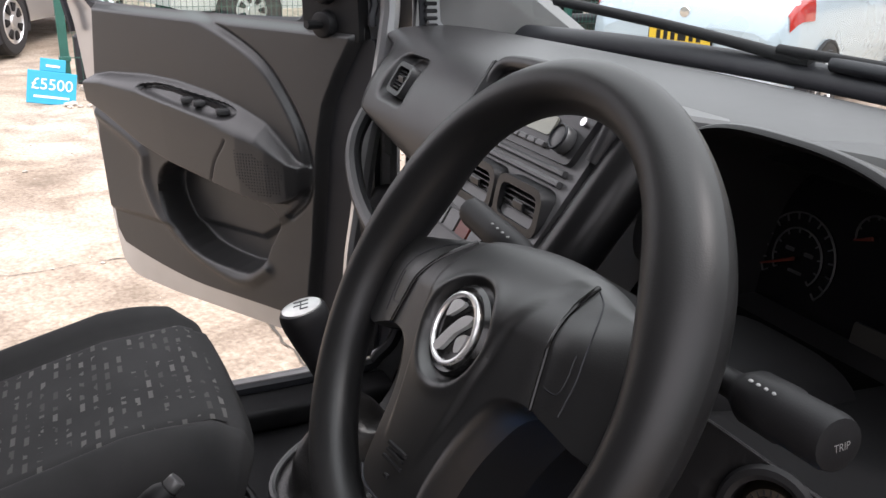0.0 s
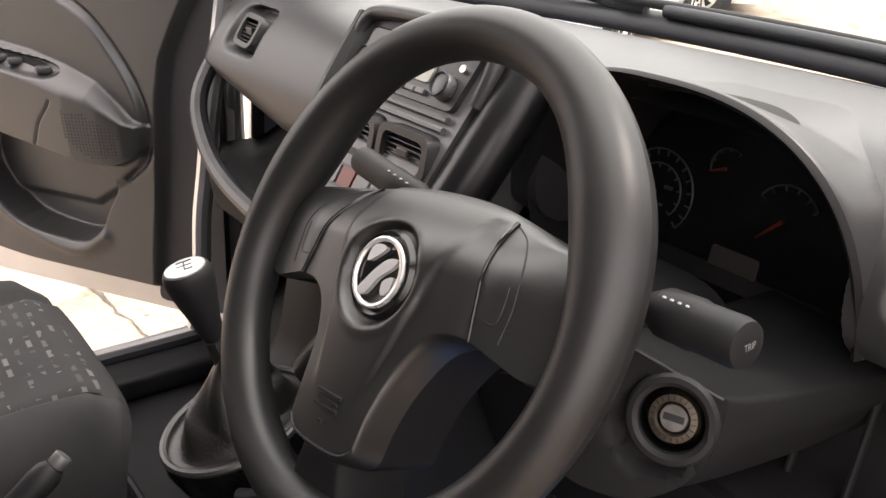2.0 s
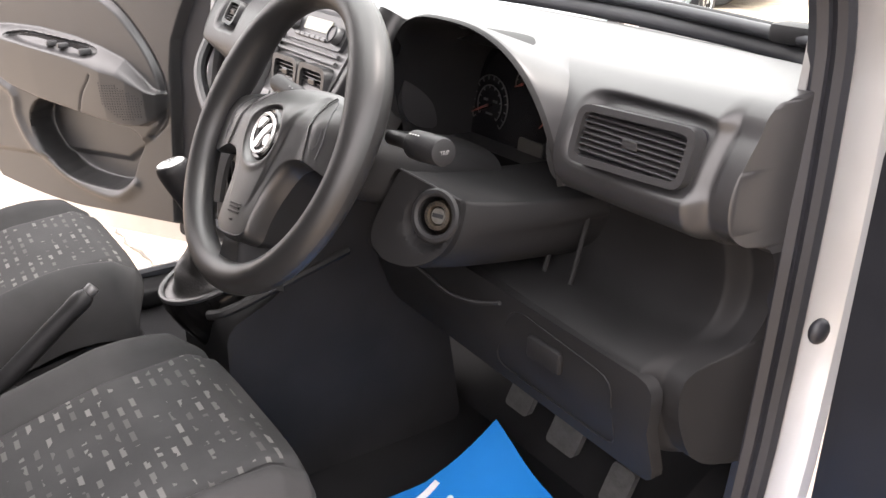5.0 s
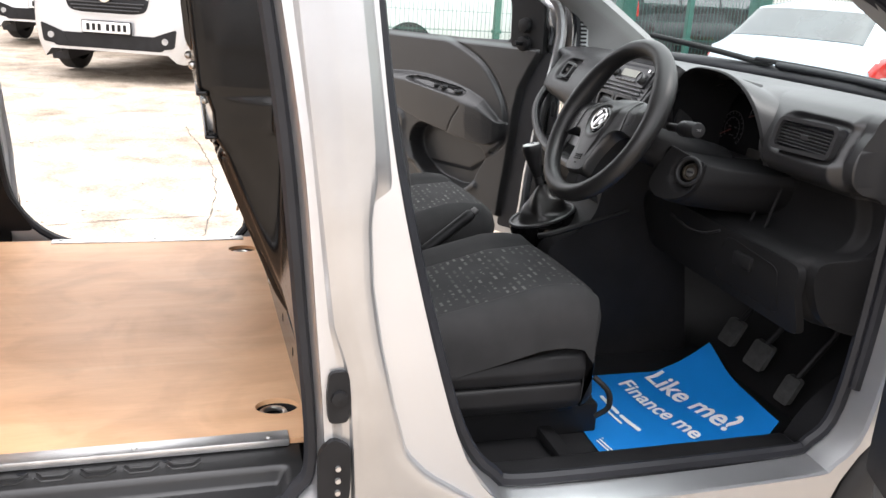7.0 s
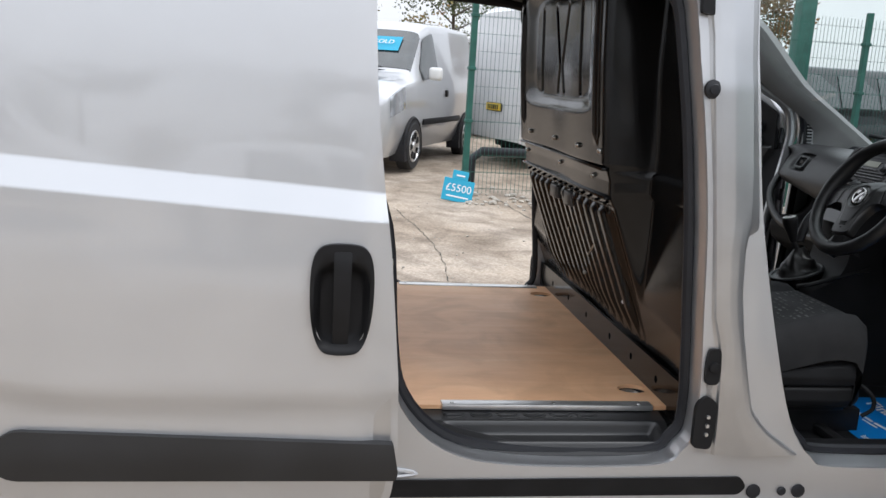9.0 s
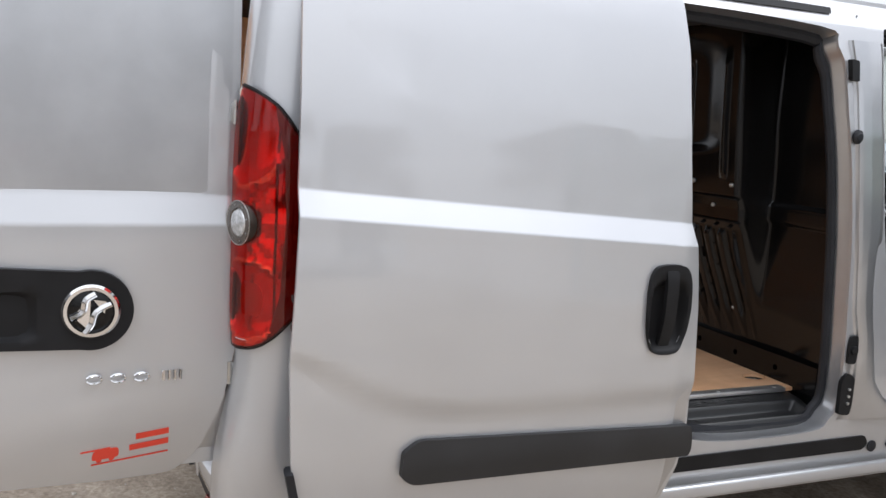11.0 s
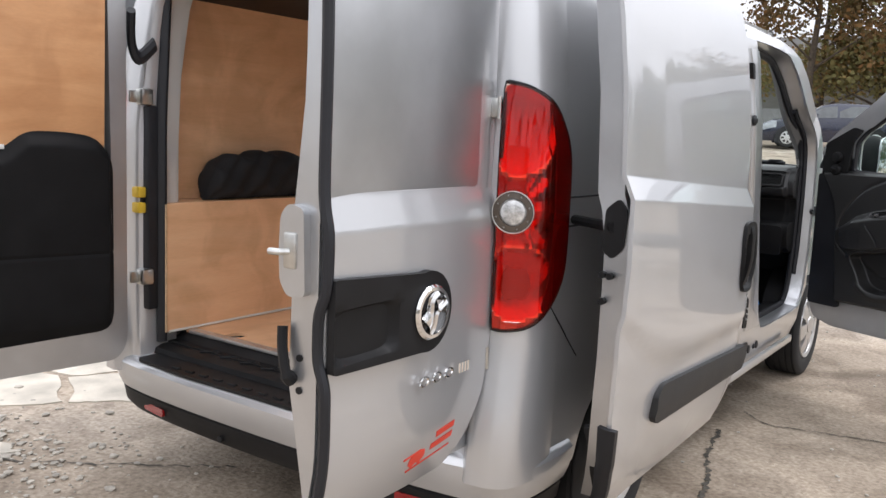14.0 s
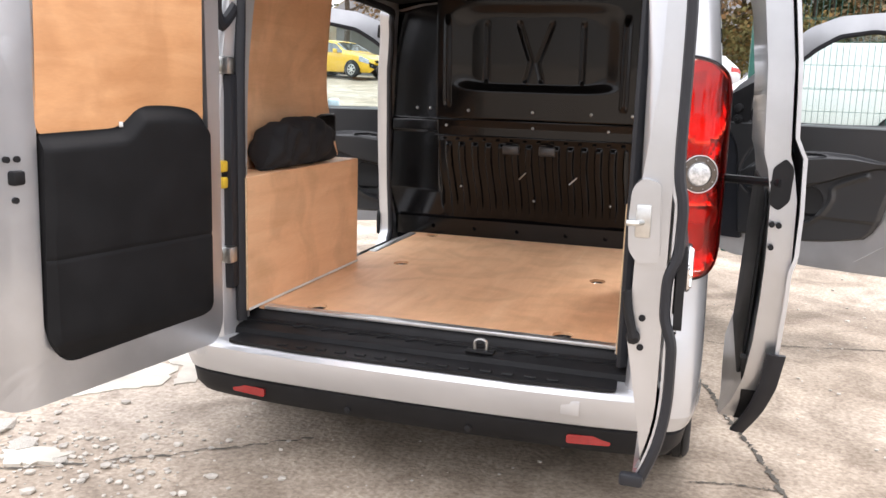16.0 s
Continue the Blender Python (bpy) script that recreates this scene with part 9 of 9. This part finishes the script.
to = new("price_text", tc)
to.parent = board
to.matrix_local = Matrix.Translation((0.019, 0.0, 0.16)) @ Matrix.Rotation(radians(90), 4, "Z") @ Matrix.Rotation(radians(90), 4, "X")
for y0, y1, z in ((-0.18, 0.18, 0.08), (-0.07, 0.07, 0.42)):
    part("printed_bar", box((0.016, y0, z - 0.012), (0.019, y1, z + 0.012)), WHITEINK, board)
board.rotation_euler = (radians(-10), radians(-12), radians(4))
board.scale = (0.72, 0.72, 0.72)

# ---- broken edges, cracks, stones ----
CRACK = mat("crack_dirt", (0.09, 0.08, 0.065), 0.95, 0, 0.4, 20, 0.5, 80)
MOSS = mat("moss", (0.1, 0.13, 0.03), 0.95, 0, 0.4, 30, 0.8, 120)
rng = random.Random(4)


def crack(pts, w, name="ground_crack", material=None, jit=0.014):
    """A ragged dark joint in the concrete."""
    line = curve([(*p, 0) for p in pts], 22)
    bm = bmesh.new()
    prev = None
    for p in line:
        q = p + Vector((rng.uniform(-jit, jit), rng.uniform(-jit, jit), 0))
        ww = 0.34 * w * rng.uniform(0.1, 1.4)
        d = Vector((rng.uniform(-0.3, 0.3), 1, 0)) if abs(line[-1].x - line[0].x) > abs(line[-1].y - line[0].y) else Vector((1, rng.uniform(-0.3, 0.3), 0))
        a, b = (bm.verts.new((e.x, e.y, rise_at(e.x, e.y) + 0.004)) for e in (q + d * ww, q - d * ww))
        if prev:
            bm.faces.new((prev[0], a, b, prev[1]))
        prev = (a, b)
    return tagged(part(name, bm, material or CRACK), "dark ragged joint in the concrete", "crack", kind="structure")


crack([(0.86, 2.12), (0.92, 1.77), (1.03, 1.4), (1.1, 1.1), (1.19, 0.8), (1.26, 0.5), (1.32, 0.2), (1.38, -0.3)], 0.03, jit=0.01)
crack([(0.86, 2.5), (1.02, 2.365), (1.2, 2.4), (2.08, 2.62), (3.5, 2.98), (6.0, 3.6)], 0.016, jit=0.004)
crack([(0.95, 0.42), (1.08, 0.456), (1.26, 0.46)], 0.016, jit=0.008)
crack([(-1.2, 3.35), (-2.4, 3.2), (-4.0, 3.3), (-6.8, 3.1)], 0.02)
crack([(-1.4, 4.6), (-3.0, 4.4), (-5.5, 4.6)], 0.016, material=MOSS)
crack([(-1.3, 1.6), (-2.6, 1.9), (-4.2, 2.0), (-6.0, 1.8)], 0.014)
crack([(-2.6, 0.3), (-2.9, 1.4), (-3.0, 2.6), (-3.2, 4.0)], 0.012)
crack([(-2.4, -0.9), (-1.6, -0.5), (-1.0, -0.1), (-0.5, 0.3)], 0.02)


PALECON = mat("pale_slab_concrete", (0.6, 0.55, 0.47), 0.9, 0, 0.3, 4, 0.7, 60)


def slab(outline, thick=0.006):
    """A pale broken plate of concrete lying a little proud of the yard."""
    edge = []
    for i, p in enumerate(outline):
        q = outline[(i + 1) % len(outline)]
        for j in range(5):
            t = j / 5
            edge.append((p[0] + (q[0] - p[0]) * t + rng.uniform(-0.018, 0.018), p[1] + (q[1] - p[1]) * t + rng.uniform(-0.018, 0.018)))
    bm = sheet(edge, lambda u, v, w: (u, v, rise_at(u, v) + thick - (thick + 0.01) * w))
    return tagged(part("concrete_slab", bm, PALECON), "pale broken concrete plate at the yard's cracked edge", "concrete slab", "broken slabs")


slab([(-1.69, 0.27), (-1.57, 0.42), (-1.41, 0.56), (-1.5, 0.8), (-1.85, 0.85), (-2.05, 0.5)])
slab([(-1.39, 0.58), (-1.31, 0.69), (-1.42, 1.0), (-1.8, 1.15), (-1.84, 0.88), (-1.48, 0.83)])
slab([(-2.08, 0.5), (-1.88, 0.87), (-2.3, 1.05), (-2.75, 0.8), (-2.5, 0.4)])
slab([(-1.72, 0.24), (-2.1, 0.46), (-2.48, 0.36), (-2.3, 0.0), (-1.95, -0.1)])
slab([(-1.52, -0.28), (-1.45, -0.2), (-1.28, -0.2), (-1.3, -0.3), (-1.42, -0.36)], 0.012)


def stone_mesh(k):
    bm = bmesh.new()
    bmesh.ops.create_icosphere(bm, subdivisions=1, radius=1)
    r = random.Random(k)
    for v in bm.verts:
        v.co *= r.uniform(0.7, 1.2)
        v.co.z *= 0.5
    me = bpy.data.meshes.new("stone")
    bm.to_mesh(me)
    bm.free()
    me.materials.append(STONE)
    return me


STONE = mat("concrete_rubble", (0.5, 0.46, 0.4), 0.9, 0, 0.3, 15, 0.5, 60)
metas = [stone_mesh(k) for k in range(6)]


def rubble(name, label, places, kind="stuff"):
    """Loose stones as one joined sheet of chips."""
    co, fs = [], []
    for x, y, r in places:
        me = metas[rng.randrange(6)]
        a = rng.uniform(0, 6.3)
        k = len(co)
        co += [(x + r * (v.co.x * math.cos(a) - v.co.y * math.sin(a)), y + r * (v.co.x * math.sin(a) + v.co.y * math.cos(a)), rise_at(x, y) + r * (v.co.z + 0.3)) for v in me.vertices]
        fs += [tuple(i + k for i in p.vertices) for p in me.polygons]
    me = bpy.data.meshes.new(name)
    me.from_pydata(co, [], fs)
    me.materials.append(STONE)
    return tagged(new(name, me), label, "rubble", kind=kind)


rubble("loose_stones", "loose grey stones and chips on the broken concrete", [(-1.35 + rng.gauss(0, 0.35), -0.25 + rng.gauss(0, 0.22), abs(rng.gauss(0.0, 0.008)) + 0.004) for _ in range(420)])
rubble("loose_stones", "scattered small chips on the concrete", [(rng.uniform(-6.5, 5), rng.uniform(-3, 6), abs(rng.gauss(0.004, 0.004)) + 0.003) for _ in range(1500)])
rubble("loose_stones", "stones and dead leaves at the fence foot", [(-6.7 + rng.gauss(0, 0.3), rng.uniform(2.6, 8), abs(rng.gauss(0.02, 0.02)) + 0.006) for _ in range(420)])
for x, y, r in ((-1.5, -0.2, 0.06), (-1.3, -0.26, 0.035), (-1.72, -0.12, 0.07)):
    ob = new("concrete_lump", metas[rng.randrange(6)])
    ob.location, ob.scale, ob.rotation_euler = (x, y, rise_at(x, y) + r * 0.12), (r * 1.4, r, r * 0.55), (0, 0, rng.uniform(0, 6))
    tagged(ob, "flat broken lump of grey concrete", "rubble", "concrete lumps")

# ---- trees ----
BARK = mat("bark", (0.1, 0.08, 0.06), 0.9, 0, 0.3, 12, 0.8, 40)


def leaf_mat(name, cols):
    m = mat(name, cols[0], 0.7, 0, 0.3, 0.6, color2=cols[1])
    n, l = m.node_tree.nodes, m.node_tree.links
    b = n["Principled BSDF"]
    geo, rp = n.new("ShaderNodeNewGeometry"), n.new("ShaderNodeValToRGB")
    for k, c in enumerate(cols):
        e = rp.color_ramp.elements[k] if k < 2 else rp.color_ramp.elements.new(0.5)
        e.position, e.color = (0.0, 1.0, 0.55)[k], (*c, 1)
    l.new(geo.outputs["Random Per Island"], rp.inputs["Fac"])
    l.new(rp.outputs["Color"], b.inputs["Base Color"])
    return m


LEAVES = [leaf_mat("autumn_leaves", [(0.14, 0.125, 0.04), (0.27, 0.15, 0.045), (0.18, 0.165, 0.055)]), leaf_mat("green_leaves", [(0.06, 0.085, 0.03), (0.14, 0.14, 0.045), (0.1, 0.125, 0.045)]), leaf_mat("brown_leaves", [(0.16, 0.085, 0.035), (0.28, 0.15, 0.055), (0.14, 0.115, 0.05)])]


def tree(seed, h, leaves, label):
    r = random.Random(seed)
    t = thing("tree", label, "tree", "trees behind the yard")
    bm = tube([(0, 0, 0), (0.1, 0.05, h * 0.3), (-0.05, 0.1, h * 0.6), (0.1, 0, h * 0.9)], [0.17, 0.13, 0.09, 0.03], 8)
    tips = []
    for k in range(16):
        z = h * r.uniform(0.14, 0.85)
        a = r.uniform(0, 6.3)
        L = h * r.uniform(0.18, 0.34) * (1.15 - 0.6 * z / h)
        tip = Vector((math.cos(a) * L, math.sin(a) * L, z + L * r.uniform(0.2, 0.7)))
        tube([(0, 0.05, z), tuple(tip * 0.55 + Vector((0, 0, z * 0.45))), tip], [0.055, 0.035, 0.012], 5, bm=bm)
        tips.append(tip)
    part("trunk", bm, BARK, t)
    co, fs = [], []
    for tip in tips + [Vector((0, 0, h * 0.92))]:
        for _ in range(14):
            c = tip + Vector((r.gauss(0, h * 0.055), r.gauss(0, h * 0.055), r.gauss(0, h * 0.05)))
            for _ in range(30):
                p = c + Vector((r.gauss(0, 0.32), r.gauss(0, 0.32), r.gauss(0, 0.26)))
                u = Vector((r.gauss(0, 1), r.gauss(0, 1), r.gauss(0, 1))).normalized() * r.uniform(0.05, 0.11)
                v = u.orthogonal() * r.uniform(0.6, 1)
                k = len(co)
                co += [tuple(p + u), tuple(p + v), tuple(p - u), tuple(p - v)]
                fs.append((k, k + 1, k + 2, k + 3))
    me = bpy.data.meshes.new("crown")
    me.from_pydata(co, [], fs)
    me.materials.append(leaves)
    cr = new("crown", me)
    cr.parent, cr["kind"] = t, "stuff"
    return t


kinds = [tree(1, 9, LEAVES[0], "tall tree with thinning autumn leaves"), tree(2, 10, LEAVES[1], "tall dull green tree"), tree(3, 8, LEAVES[2], "tree with brown autumn leaves")]
spots = [p for p in [(-24 + 3.1 * k + rng.uniform(-1, 1), 37 + rng.uniform(0, 9)) for k in range(20)] if not -15 < p[0] < -7] + [(-6.2 + 2.3 * k, 34.5 + 2.5 * (k % 3)) for k in range(7)] + [(-44 + rng.uniform(-3, 3), -10 + 4.5 * k) for k in range(9)]
for k, (x, y) in enumerate(spots):
    sc = rng.uniform(0.8, 1.25)
    m = Matrix.Translation((x, y, rise_at(x, y))) @ Matrix.Rotation(rng.uniform(0, 6.3), 4, "Z") @ Matrix.Diagonal((sc, sc, sc, 1))
    if k < 3:
        kinds[k].matrix_world = m
    else:
        copy_thing(kinds[k % 3], Matrix.Translation((x, y, rise_at(x, y))) @ Matrix.Rotation(rng.uniform(0, 6.3), 4, "Z"))
# wooded bank behind the trees
bank = field(np.linspace(-70, 50, 60), np.linspace(0, 1, 12), lambda U, V: (U, 56 + 14 * V + 2 * np.sin(U * 0.3), 9.5 * V ** 0.7 * (0.8 + 0.2 * np.sin(U * 0.21 + 1)) + 0.6 * np.sin(U * 1.7) * V), "wooded_bank", mat("bank_scrub", (0.07, 0.065, 0.03), 0.95, 0, 0.5, 0.4, 1.0, 3, color2=(0.11, 0.07, 0.03)))
tagged(bank, "steep bank covered in autumn scrub", "bank", kind="structure")
lampost = thing("lamp_post", "thin grey street lamp post", "lamp post", at=(-9.6, 47.5, rise_at(-9.6, 47.5)))
part("pole", cyl((0, 0, 0), (0, 0, 5.7), 0.07, 0.04, 12), STEEL, lampost)
part("lantern", box((-0.3, -0.15, 5.6), (0.3, 0.15, 5.75), 0.04, 2), STEEL, lampost)


# what closes the yard: reflected trees and vehicles beside the camera, unseen trees and a wall added behind it to dim
# reflections
for x, y, a in ((17, -9, 0.4), (19, -4, 1.9), (17.5, 1, 3.0), (20, 6, 4.4), (18, 11, 5.5), (21, 16, 0.9), (14, -14, 2.2), (7, -17, 3.3), (0, -18, 1.2), (-8, -17, 5.0), (-16, -15, 2.7)):
    copy_thing(kinds[int(abs(x + y)) % 3], Matrix.Translation((x, y, rise_at(x, y))) @ Matrix.Rotation(a, 4, "Z") @ Matrix.Diagonal((0.6, 0.6, 0.45, 1)))
car("hatch", WHITEP, "white hatchback parked across the yard", (9.6, 1.2, 0), (0.2, 1.0), "far cars", False, "car")
car("bigvan", WHITEP, "tall white van parked across the yard", (12.2, -4.5, 0), (0.1, 1.0), "", False, "van")
BLOCK = mat("grey_block_wall", (0.42, 0.41, 0.38), 0.9, 0, 0.2, 1.5, 0.6, 30)
tagged(part("wall_south", box((-30, -13.2, 0), (22, -13.0, 2.0), 0.02, 1), BLOCK), "unseen plain wall added behind the camera to dim reflections", "wall", kind="structure")
